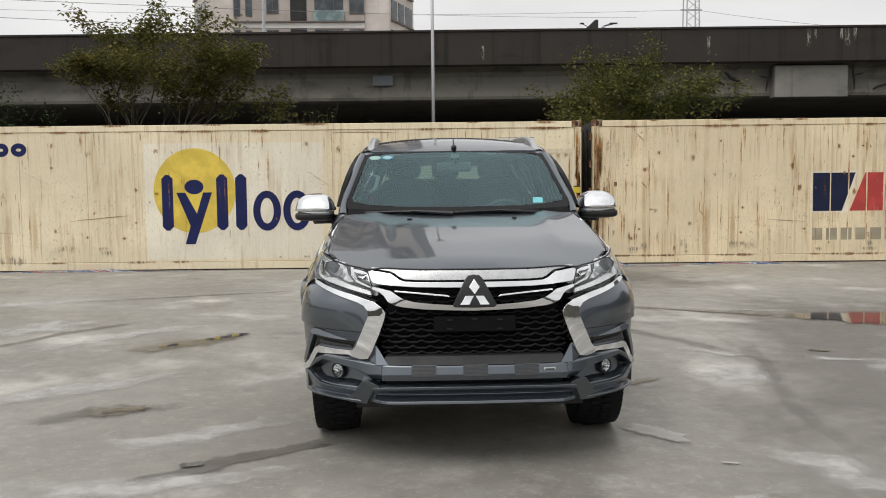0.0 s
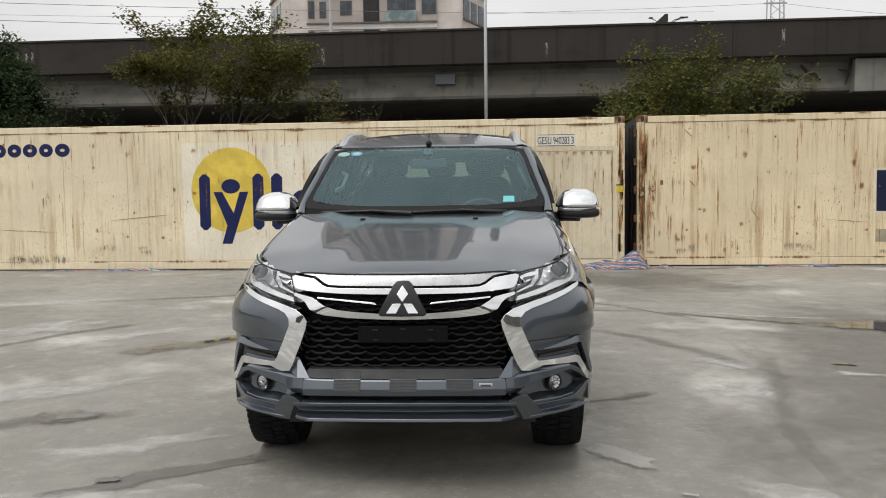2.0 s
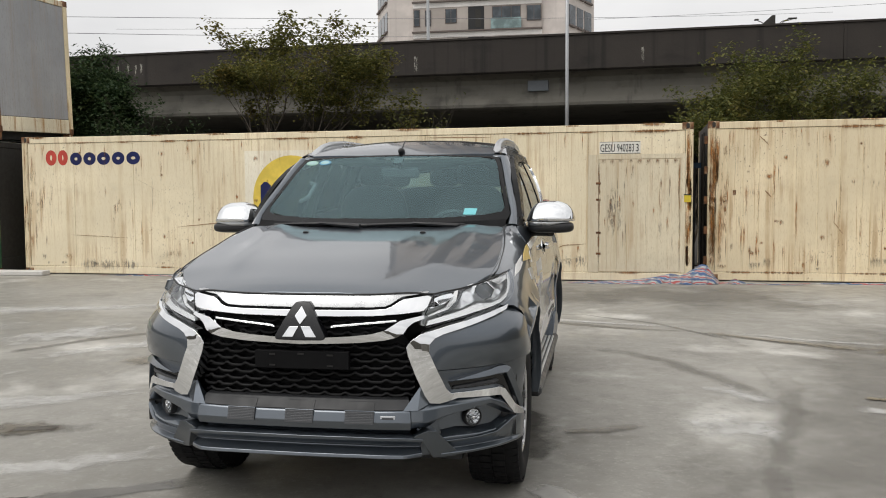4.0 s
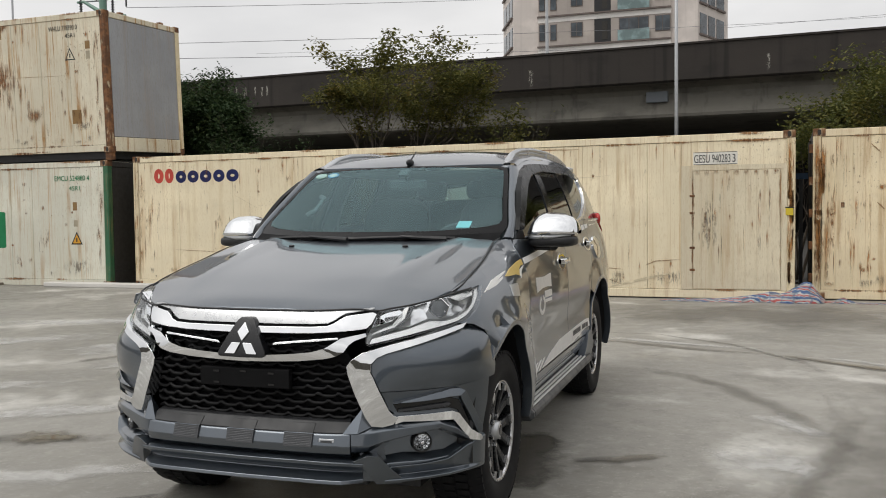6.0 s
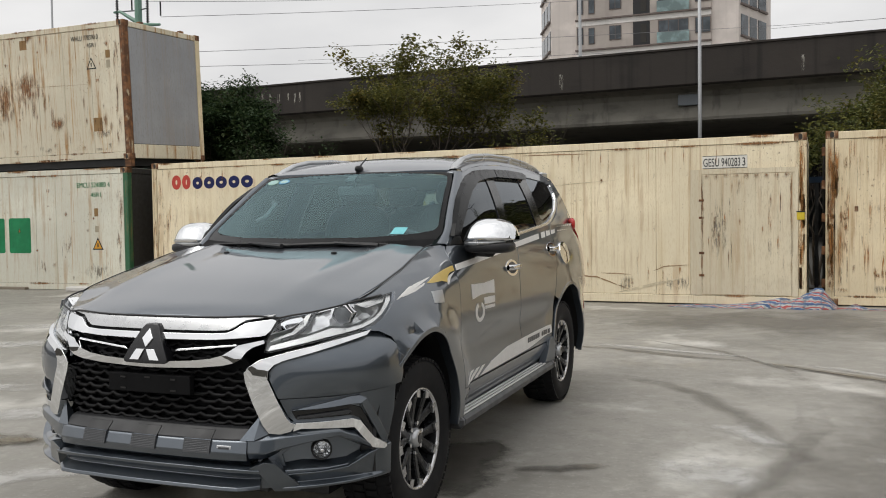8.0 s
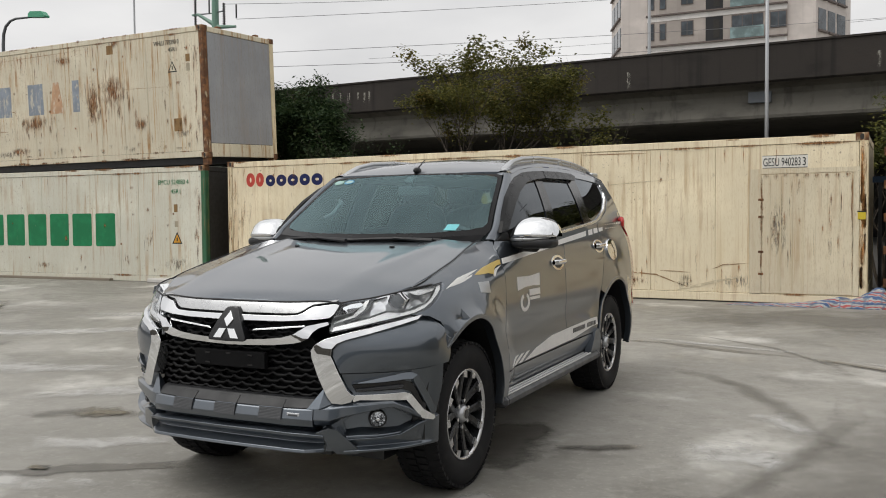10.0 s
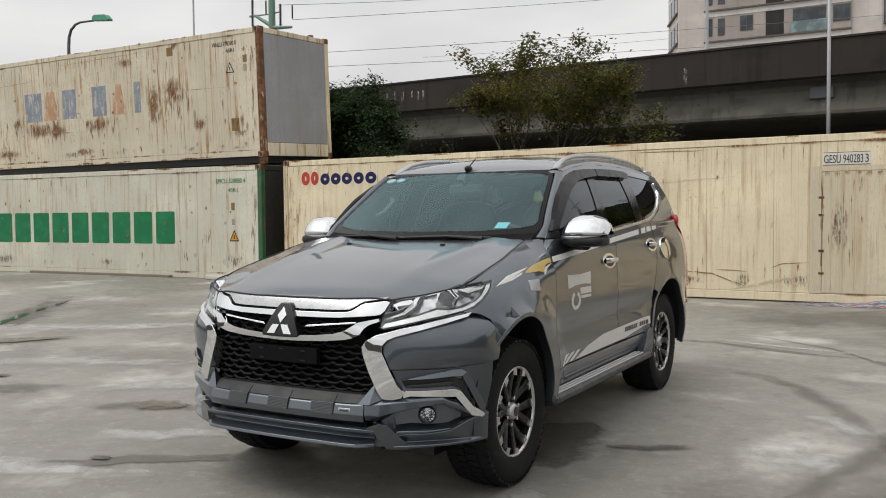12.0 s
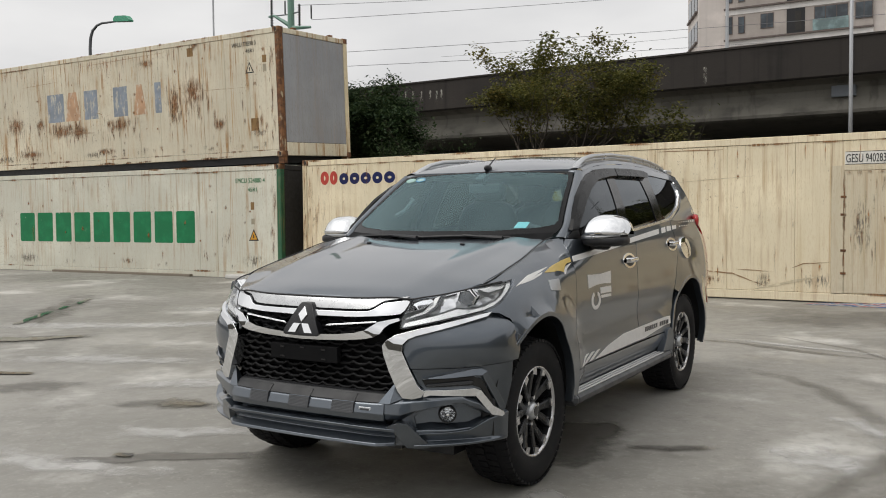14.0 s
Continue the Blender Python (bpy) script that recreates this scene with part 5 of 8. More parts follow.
for i, (pts, w) in enumerate((
        (((2.95, 0.36), (3.5, 0.20)), (0.22, 0.14)), (((2.0, 0.10), (2.31, -0.34), (2.24, -0.66)), (0.3, 0.22, 0.08)), (((2.1, 0.95), (2.48, 0.40)), (0.4, 0.15)),
        (((1.70, -2.10), (1.95, -2.85)), (0.5, 0.6)), (((1.75, -0.35), (2.15, -0.25), (2.45, -0.2)), (0.4, 0.8, 0.3)),
        (((-4.8, 1.9), (-4.3, 2.66), (-3.9, 3.3)), (0.9, 1.2, 0.5)), (((-3.9, 1.2), (-3.2, 2.1), (-2.6, 2.7)), (0.3, 0.5, 0.3)), (((-2.1, -1.9), (-1.6, -1.6), (-1.1, -1.2)), (0.4, 0.5, 0.25)), (((-2.6, -2.6), (-1.7, -2.5), (-0.9, -2.3)), (0.4, 0.5, 0.2)),
        (((-5.6, -0.4), (-4.6, 0.1), (-3.4, 0.6)), (0.5, 0.7, 0.3)), (((-8.5, 1.0), (-6.8, 2.0), (-5.0, 3.2)), (0.6, 1.0, 0.6)), (((-7.8, 3.6), (-6.0, 4.4), (-4.0, 5.0)), (0.5, 1.0, 0.5)), (((-3.4, -0.9), (-2.8, -0.3), (-2.0, 0.2)), (0.4, 0.6, 0.2)),
        (((0.4, 4.45), (1.3, 4.15), (2.4, 3.85)), (0.15, 0.25, 0.1)), (((2.6, 3.6), (3.3, 3.2), (4.1, 2.95)), (0.1, 0.18, 0.1)), (((3.2, -0.3), (3.6, 0.1), (4.3, 0.3)), (0.3, 0.5, 0.2)),
        (((0.2, -3.1), (0.8, -3.0), (1.5, -2.8)), (0.25, 0.3, 0.15)), (((1.82, -2.3), (1.98, -2.62)), (0.35, 0.35)))):
    smear("dust_patch", "pale cement dust swept over the concrete", pts, w, M_DUST2, 0.0060 + 0.0001 * i, 50 + i)
for i, (pts, w) in enumerate(((((1.03, -0.53), (1.29, -0.44), (1.60, -0.26)), (0.08, 0.17, 0.08)),)):
    smear("wet_streak", "thin wet streak drying on the concrete", pts, w, M_WET, 0.0085 + 0.0002 * i, 80 + i)
M_PALEFILM = smear_mat("pale_ground_film", (0.37, 0.358, 0.335), (0.43, 0.418, 0.39), 0.38, 0.75, 0.20, 0.44, 0.26, 6.0)
for i, (pts, w) in enumerate(((((0.92, -1.53), (1.08, -1.69), (1.19, -1.85), (1.22, -2.0)), (0.14, 0.30, 0.22, 0.06)), (((1.29, -2.31), (1.38, -2.35)), (0.05, 0.04)))):
    smear("pale_film", "pale film on the concrete", pts, w, M_PALEFILM, 0.0093 + 0.0002 * i, 84 + i)
for i, (pts, w) in enumerate((((((-2.55, -0.98), (-2.25, -1.0), (-2.0, -0.9)), (0.3, 0.42, 0.15))), (((2.2, 3.65), (3.0, 3.12), (3.9, 2.62)), (0.1, 0.16, 0.3)), (((-2.9, 1.1), (-2.4, 1.55), (-1.9, 2.1)), (0.4, 0.6, 0.3)))):
    smear("mud_film", "thin brown damp film on the concrete", pts, w, M_MUD, 0.0087 + 0.0002 * i, 90 + i)
for i, (pts, w) in enumerate((
        (((3.7, 2.75), (4.35, 2.45), (5.1, 2.1), (5.9, 1.8)), (0.3, 1.1, 1.3, 0.5)), (((3.12, 0.70), (3.30, 0.62)), (0.12, 0.09)), (((-2.38, -1.02), (-2.08, -0.92)), (0.16, 0.14)), (((-1.57, -2.20), (-1.44, -2.14)), (0.10, 0.10)),
        (((-2.68, 1.32), (-2.50, 1.50)), (0.10, 0.16)), (((-2.36, 1.62), (-2.10, 1.90), (-1.95, 2.08)), (0.18, 0.16, 0.06)), (((-4.95, -0.93), (-4.45, -0.72)), (0.22, 0.12)), (((-7.0, 0.35), (-6.5, 0.7), (-6.2, 1.2)), (0.5, 0.45, 0.1)), (((-8.0, 1.35), (-8.55, 2.05), (-9.1, 2.75)), (0.10, 0.18, 0.14)), (((-9.15, 2.85), (-9.5, 3.3)), (0.14, 0.16)), (((-9.6, 3.5), (-10.3, 4.3)), (0.14, 0.08)))):
    smear("puddle", "shallow rain puddle mirroring the containers", pts, w, M_FILM, 0.0100 + 0.0003 * i, 20 + i, "puddle")


# ---------------- car: materials ----------------
def car_paint():
    m = Mat("grey_metallic_paint", (0.078, 0.0935, 0.113), 0.36, 0.9)
    v = m.n.new("ShaderNodeTexVoronoi")
    v.inputs["Scale"].default_value = 1400
    m.l.new(m.tc.outputs["Object"], v.inputs["Vector"])
    m.mix((0.22, 0.23, 0.24), m.ramp(v.outputs["Distance"], 0.2, 0.5, 0.2, 0.0))
    m.mix((0.20, 0.195, 0.185), m.ramp(m.noise(3, 5), 0.5, 0.8, 0, 0.06))
    m.b.inputs["Coat Weight"].default_value = 1.0
    m.b.inputs["Coat IOR"].default_value = 1.63
    m.b.inputs["Specular Tint"].default_value = (1.0, 1.0, 1.0, 1)
    m.b.inputs["Coat Roughness"].default_value = 0.035
    return m.m


def clear_glass(name, tint, gloss=(1.0, 1.0, 1.0), ior=1.5):
    """Thin pane: lets the view through with a tint and mirrors by its angle."""
    m = bpy.data.materials.new(name)
    m.use_nodes = True
    n, l = m.node_tree.nodes, m.node_tree.links
    n.clear()
    o, mx = n.new("ShaderNodeOutputMaterial"), n.new("ShaderNodeMixShader")
    tr, gl, lw = n.new("ShaderNodeBsdfTransparent"), n.new("ShaderNodeBsdfGlossy"), n.new("ShaderNodeLayerWeight")
    f0 = ((ior - 1) / (ior + 1)) ** 2
    pw, fr = n.new("ShaderNodeMath"), n.new("ShaderNodeMath")
    pw.operation, fr.operation = "POWER", "MULTIPLY_ADD"
    pw.inputs[1].default_value = 5.0
    fr.inputs[1].default_value, fr.inputs[2].default_value = 1 - f0, f0
    lw.inputs["Blend"].default_value = 0.5
    l.new(lw.outputs["Facing"], pw.inputs[0])
    l.new(pw.outputs[0], fr.inputs[0])
    tr.inputs["Color"].default_value = (*tint, 1)
    gl.inputs["Roughness"].default_value = 0.015
    gl.inputs["Color"].default_value = (*gloss, 1)
    for a, b in ((fr.outputs[0], mx.inputs[0]), (tr.outputs[0], mx.inputs[1]), (gl.outputs[0], mx.inputs[2]), (mx.outputs[0], o.inputs["Surface"])):
        l.new(a, b)
    return m


def rubber():
    m = Mat("tyre_rubber", (0.008, 0.008, 0.009), 0.75)
    m.b.inputs["Specular IOR Level"].default_value = 0.25
    m.mix((0.026, 0.025, 0.023), m.ramp(m.noise(18, 5), 0.5, 0.8, 0, 0.5))
    m.bump(m.noise(90, 3), 0.001, 0.3)
    return m.m


M_PAINT = car_paint()
M_CHROME = Mat("chrome", (0.80, 0.81, 0.82), 0.025, 1.0).m
M_SATIN = plain("satin_silver", (0.50, 0.51, 0.52), 0.33, 0.85, 20.0, 0.1)
M_BRUSHED = plain("brushed_silver", (0.47, 0.475, 0.48), 0.30, 0.95, 60.0, 0.12)
M_STEP = plain("step_aluminium", (0.62, 0.62, 0.61), 0.42, 0.35, 40.0, 0.25)
M_TRIM = plain("bright_trim", (0.80, 0.80, 0.80), 0.20, 0.9, 10.0, 0.1)
M_ALU = plain("machined_alloy", (0.60, 0.60, 0.61), 0.28, 0.95)
M_RIMDARK = plain("dark_alloy_paint", (0.010, 0.0105, 0.0115), 0.28, 0.0)
M_RIMDARK.node_tree.nodes["Principled BSDF"].inputs["Specular IOR Level"].default_value = 0.3
M_TYRE = rubber()
M_GLOSSBLACK = plain("gloss_black", (0.006, 0.006, 0.007), 0.12, 0.0, 8.0, 0.1)
M_VISOR = plain("smoked_plastic", (0.007, 0.007, 0.0075), 0.22)
M_VISOR.node_tree.nodes["Principled BSDF"].inputs["Specular IOR Level"].default_value = 0.14
M_MESHBLACK = plain("grille_black", (0.005, 0.005, 0.0055), 0.7)
M_MESHBLACK.node_tree.nodes["Principled BSDF"].inputs["Specular IOR Level"].default_value = 0.12
M_EMBLEM = plain("emblem_black", (0.005, 0.005, 0.006), 0.25)
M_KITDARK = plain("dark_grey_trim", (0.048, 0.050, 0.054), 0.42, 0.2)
M_RIB = plain("honeycomb_plastic", (0.006, 0.006, 0.0065), 0.5)
M_RIB.node_tree.nodes["Principled BSDF"].inputs["Specular IOR Level"].default_value = 0.2
M_SHELF = plain("matt_grey_plastic", (0.012, 0.0125, 0.014), 0.5, 0.0)
M_NOTCH = plain("dark_matt_plastic", (0.008, 0.0085, 0.0095), 0.5, 0.0)
M_SCREEN = clear_glass("windscreen_glass", (0.66, 0.86, 0.87), (0.68, 0.95, 1.0), 1.95)
M_REARGLASS = clear_glass("dark_rear_glass", (0.22, 0.27, 0.27))
M_TINT = clear_glass("tinted_glass", (0.018, 0.02, 0.02), (0.9, 0.95, 1.0), 1.6)
M_LENS = clear_glass("lamp_cover", (0.93, 0.94, 0.95))
M_CABIN = plain("cabin_plastic", (0.060, 0.062, 0.064), 0.65)
M_SEAT = plain("grey_leather", (0.045, 0.045, 0.045), 0.5)
M_HEADLINER = plain("grey_headliner", (0.32, 0.32, 0.31), 0.9)
M_TAIL = plain("red_lens", (0.50, 0.03, 0.025), 0.1)
M_DECAL = plain("silver_grey_decal", (0.66, 0.65, 0.63), 0.4)
M_DECALGOLD = plain("gold_decal", (0.55, 0.40, 0.12), 0.35)
M_STICKER = plain("teal_sticker", (0.16, 0.52, 0.56), 0.5)
M_STICKER_IN = plain("pale_teal_print", (0.30, 0.45, 0.44), 0.5)
M_STICKER_G = plain("green_sticker", (0.26, 0.42, 0.36), 0.5)
M_STICKER_B = plain("blue_sticker", (0.08, 0.26, 0.40), 0.5)
M_REFLECTOR = plain("lamp_reflector", (0.78, 0.79, 0.80), 0.14, 1.0)


def prism_mat(name, color, rough, facet=0.0):
    """Bright lamp optics whose fine steps lean back towards the sky."""
    m = Mat(name, color, rough, 0.9)
    g = m.n.new("ShaderNodeNewGeometry")
    add = m.n.new("ShaderNodeVectorMath")
    add.operation = "ADD"
    add.inputs[1].default_value = (0.0, 0.0, 0.55)
    m.l.new(g.outputs["Normal"], add.inputs[0])
    nz = m.n.new("ShaderNodeVectorMath")
    nz.operation = "NORMALIZE"
    m.l.new(add.outputs[0], nz.inputs[0])
    m.l.new(nz.outputs[0], m.b.inputs["Normal"])
    if facet:
        v = m.n.new("ShaderNodeTexVoronoi")
        v.inputs["Scale"].default_value = facet
        m.l.new(m.tc.outputs["Object"], v.inputs["Vector"])
        m.bump(v.outputs["Distance"], 0.02, 0.4)
    return m.m


M_GUIDE = prism_mat("white_light_guide", (0.80, 0.80, 0.78), 0.22)
M_BLOCK = prism_mat("bright_lamp_chrome", (0.88, 0.89, 0.90), 0.06)
M_LAMPDARK = prism_mat("lamp_housing_silver", (0.74, 0.75, 0.755), 0.30)


M_BOWL = prism_mat("silver_lamp_bowl", (0.78, 0.79, 0.80), 0.28, 22)
M_FOGBOWL = prism_mat("fog_reflector", (0.66, 0.67, 0.68), 0.16, 60)
M_LAMPGREY = plain("smoked_lamp_insert", (0.10, 0.105, 0.11), 0.2, 0.3)
M_BULBGLASS = plain("projector_lens", (0.12, 0.13, 0.14), 0.03)

# ---------------- car: the surfaces that its panels lie on ----------------
def table(rows, v):
    """Smooth value between the rows (place, value)."""
    if v <= rows[0][0]:
        return rows[0][1]
    if v >= rows[-1][0]:
        return rows[-1][1]
    for i in range(len(rows) - 1):
        (a, fa), (b, fb) = rows[i], rows[i + 1]
        if v <= b:
            def slope(j):
                if j <= 0 or j >= len(rows) - 1:
                    k = min(max(j, 0), len(rows) - 2) if j <= 0 else len(rows) - 2
                    return (rows[k + 1][1] - rows[k][1]) / (rows[k + 1][0] - rows[k][0])
                d0 = (rows[j][1] - rows[j - 1][1]) / (rows[j][0] - rows[j - 1][0])
                d1 = (rows[j + 1][1] - rows[j][1]) / (rows[j + 1][0] - rows[j][0])
                return 0.0 if d0 * d1 < 0 else 0.5 * (d0 + d1)
            h = b - a
            s = (v - a) / h
            m0, m1 = slope(i) * h, slope(i + 1) * h
            return (2 * s ** 3 - 3 * s ** 2 + 1) * fa + (s ** 3 - 2 * s ** 2 + s) * m0 + (-2 * s ** 3 + 3 * s ** 2) * fb + (s ** 3 - s ** 2) * m1


# plan of the nose, walked from the middle round to the wheel arch; s is the way walked
NOSE = [(0.0, -2.275), (0.25, -2.268), (0.45, -2.245), (0.60, -2.175), (0.725, -2.105), (0.835, -2.005), (0.905, -1.90), (0.935, -1.80), (0.946, -1.65), (0.948, -1.40), (0.930, -1.0)]
WALK = [0.0]
for (xa, ya), (xb, yb) in zip(NOSE, NOSE[1:]):
    WALK.append(WALK[-1] + math.hypot(xb - xa, yb - ya))
NOSE_X = [(s, p[0]) for s, p in zip(WALK, NOSE)]
NOSE_Y = [(s, p[1]) for s, p in zip(WALK, NOSE)]


def nose(s, z, out=0.0):
    """Front bumper, grille and headlamp skin: s is the way round from the middle (negative to the right-hand side)."""
    a = abs(s)
    x, y = table(NOSE_X, a), table(NOSE_Y, a)
    d = 0.004
    tx, ty = table(NOSE_X, a + d) - table(NOSE_X, max(0, a - d)), table(NOSE_Y, a + d) - table(NOSE_Y, max(0, a - d))
    k = math.hypot(tx, ty)
    nx, ny = ty / k, -tx / k
    back = 0.0
    if z > 0.82:
        back += ((z - 0.82) / 0.22) ** 1.6 * (0.085 - 0.047 * min(1.0, max(0.0, (a - 0.45) / 0.4)))
    if z < 0.42:
        back += ((0.42 - z) / 0.22) ** 2 * 0.045
    o = out - back
    x, y = x + nx * o, y + ny * o
    if z > 0.84 and a > 0.5:
        y += ((z - 0.84) / 0.24) ** 1.3 * 0.27 * min(1.1, (a - 0.5) / 0.51) ** 2.85
    return Vector((x if s >= 0 else -x, y, z))


SIDE_W = [(-2.0, 0.90), (-1.7, 0.932), (-1.4, 0.934), (-0.9, 0.920), (-0.3, 0.915), (0.5, 0.914), (1.1, 0.918), (1.5, 0.924), (1.9, 0.916), (2.15, 0.878), (2.32, 0.805), (2.42, 0.71)]
SIDE_D = [(0.20, -0.06), (0.33, -0.025), (0.50, -0.002), (0.62, -0.004), (0.74, -0.012), (0.84, 0.0), (0.93, 0.0), (1.02, -0.008), (1.10, -0.020), (1.18, -0.038), (1.26, -0.065), (1.32, -0.09)]
HOODLINE_Z = [(-2.24, 0.985), (-2.13, 1.012), (-2.05, 1.022), (-1.95, 1.04), (-1.83, 1.076), (-1.6, 1.135), (-1.4, 1.18), (-1.2, 1.231), (-1.0, 1.270), (-0.85, 1.283), (-0.6, 1.285)]
HOODLINE_X = [(-2.24, 0.38), (-2.13, 0.545), (-2.05, 0.64), (-1.95, 0.72), (-1.83, 0.782), (-1.6, 0.792), (-1.4, 0.785), (-1.2, 0.768), (-1.0, 0.745), (-0.85, 0.765), (-0.6, 0.80)]


def side(y, z, out=0.0):
    """Doors, wings and quarters, up to the belt line."""
    x = table(SIDE_W, y) + table(SIDE_D, z)
    for wy, wz in ((-1.46, 0.41), (1.4, 0.39)):
        r = math.hypot(y - wy, z - wz)
        flare = 0.030 if wy < 0 else 0.024
        if 0.40 < r < 0.70:
            x += flare * (0.5 + 0.5 * math.cos(math.pi * min(1, max(0, (r - 0.50) / 0.18))))
        elif r <= 0.46:
            x += flare
    if y < -0.6:
        zh, xh = table(HOODLINE_Z, y), table(HOODLINE_X, y)
        s = (z - (zh - 0.24)) / 0.24
        if s > 0:
            k = min(1.0, (-0.6 - y) / 0.35)
            x0 = table(SIDE_W, y) + table(SIDE_D, zh - 0.24)
            xw = x0 - (x0 - xh) * min(1.1, s) ** 1.9
            x = x * (1 - k) + xw * k
    return Vector((x + out, y, z))


def house(y, z, out=0.0):
    """Window band, from the belt line to the roof edge."""
    s = (z - 1.25) / 0.45
    x = 0.843 - 0.085 * s - 0.075 * s * abs(s)
    if y > 0.9:
        x -= 0.045 * ((y - 0.9) / 1.2) ** 2
    if y < -0.2:
        x -= 0.03 * ((-0.2 - y) / 0.6) ** 2
    return Vector((x + out, y, z))


HOOD_MID = [(-2.24, 0.985), (-2.20, 1.025), (-2.14, 1.055), (-2.0, 1.095), (-1.8, 1.145), (-1.5, 1.205), (-1.25, 1.247), (-1.0, 1.280)]


def hood(x, y, out=0.0):
    a = abs(x)
    mid = table(HOOD_MID, y)
    zh, xh = table(HOODLINE_Z, y), table(HOODLINE_X, y)
    edge = min(zh, mid)
    s = a / xh
    z = mid + (edge - mid) * s ** 2.6
    z += 0.014 * math.exp(-((a - 0.48 - 0.08 * (y + 2.0)) / 0.055) ** 2) * min(1.0, max(0.0, (y + 2.15) / 0.5))
    return Vector((x, y, z + out))


ROOF_MID = [(-0.345, 1.704), (-0.2, 1.758), (0.2, 1.826), (0.7, 1.848), (1.2, 1.840), (1.7, 1.808), (2.1, 1.765)]


def roof(x, y, out=0.0):
    e = 0.66 - 0.045 * max(0.0, (y - 0.9) / 1.2) ** 2
    return Vector((x, y, table(ROOF_MID, y) - (0.016 + 0.036 * min(1.0, max(0.0, (y + 0.34) / 0.5))) * (abs(x) / e) ** 2.4 + out))


def screen(x, z, out=0.0):
    """Windscreen."""
    s = (z - 1.26) / 0.485
    return Vector((x, -1.12 + 0.84 * s + (0.37 - 0.25 * s) * x * x - 0.06 * s * (1 - s) - out * 0.85, z + out * 0.5))



# ---------------- car: panels ----------------
def fine(outline, step=0.05):
    """The outline with points at most a step apart."""
    out = []
    k = len(outline)
    for i in range(k):
        (xa, ya), (xb, yb) = outline[i], outline[(i + 1) % k]
        n = max(1, int(math.hypot(xb - xa, yb - ya) / step + 0.5))
        out += [(xa + (xb - xa) * j / n, ya + (yb - ya) * j / n) for j in range(n)]
    return out


def panel(name, outline, fn, mat, parent, out=0.0, thick=0.02, step=0.05, soft=0.003, flip=1, label="", bulge=0.0, slope=0.0):
    """A panel on a surface fn(a, b, out), cut to an outline in (a, b), with an edge turned in."""
    bm = bmesh.new()
    pts = fine(outline, step)
    bm.faces.new([bm.verts.new((a, b, 0)) for a, b in pts])
    xs, ys = [p[0] for p in pts], [p[1] for p in pts]
    for lo, hi, axis in ((min(xs), max(xs), 0), (min(ys), max(ys), 1)):
        k = math.floor(lo / step) + 1
        while k * step < hi - 1e-4:
            co = [0.0, 0.0, 0.0]
            no = [0.0, 0.0, 0.0]
            co[axis], no[axis] = k * step, 1.0
            bmesh.ops.bisect_plane(bm, geom=bm.verts[:] + bm.edges[:] + bm.faces[:], plane_co=co, plane_no=no, dist=1e-5)
            k += 1
    bmesh.ops.remove_doubles(bm, verts=bm.verts[:], dist=min(0.002, 0.05 * step))
    bmesh.ops.triangulate(bm, faces=[f for f in bm.faces if len(f.verts) > 4])
    rim = [e for e in bm.edges if len(e.link_faces) == 1]
    rimv = {v for e in rim for v in e.verts}
    ab = {v: (v.co.x, v.co.y) for v in bm.verts}
    back = {}
    for v in rimv:
        a, b = ab[v]
        back[v] = (a, b)
    low = {v: bm.verts.new((0, 0, 0)) for v in rimv}
    for e in rim:
        p, q = e.verts
        f = e.link_faces[0]
        bm.faces.new((q, p, low[p], low[q]))
        if not soft:
            e.smooth = False
    ca, cb = 0.5 * (min(xs) + max(xs)), 0.5 * (min(ys) + max(ys))
    ra, rb = 0.5 * (max(xs) - min(xs)) + 1e-6, 0.5 * (max(ys) - min(ys)) + 1e-6
    for v, (a, b) in ab.items():
        up = bulge * max(0.0, 1 - ((a - ca) / ra) ** 2) * max(0.0, 1 - ((b - cb) / rb) ** 2) if bulge else 0.0
        p = fn(a, b, out + up + slope * (cb - b))
        v.co = (p[0] * flip, p[1], p[2])
    for v in rimv:
        p = fn(*ab[v], out - thick)
        low[v].co = (p[0] * flip, p[1], p[2])
    bmesh.ops.recalc_face_normals(bm, faces=bm.faces[:])
    a, b = ab[next(iter(ab))]
    q, p = fn(a, b, out + 0.01), fn(a, b, out)
    way = Vector((flip * (q[0] - p[0]), q[1] - p[1], q[2] - p[2]))
    bm.normal_update()
    top = [f for f in bm.faces if all(v in ab for v in f.verts)]
    if sum(f.normal.dot(way) * f.calc_area() for f in top) < 0:
        bmesh.ops.reverse_faces(bm, faces=bm.faces[:])
    ob = part(name, bm, mat, parent, label, smooth=True)
    if soft:
        mod = ob.modifiers.new("edge", "BEVEL")
        mod.width, mod.segments, mod.limit_method, mod.angle_limit, mod.harden_normals = soft, 2, "ANGLE", radians(45), True
    return ob


def pair(name, outline, fn, mat, parent, label="", **k):
    """The panel on both sides of the car; nose panels mirror by their own way round."""
    if fn is nose:
        panel(name, outline, fn, mat, parent, label=label, **k)
        return panel(name, [(-a, b) for a, b in outline], fn, mat, parent, label=label, **k)
    panel(name, outline, fn, mat, parent, flip=-1, label=label, **k)
    return panel(name, outline, fn, mat, parent, label=label, **k)


def both(half):
    """An outline over the middle, from its half at positive a (given from the middle top to the middle bottom)."""
    return half + [(-a, b) for a, b in reversed(half) if a > 1e-6]


def loft(name, rows, mat, parent, label="", smooth=True, closed=False):
    bm = bmesh.new()
    g = [[bm.verts.new(p) for p in row] for row in rows]
    for a, b in zip(g, g[1:]):
        n = len(a)
        for i in range(n if closed else n - 1):
            bm.faces.new((a[i], a[(i + 1) % n], b[(i + 1) % n], b[i]))
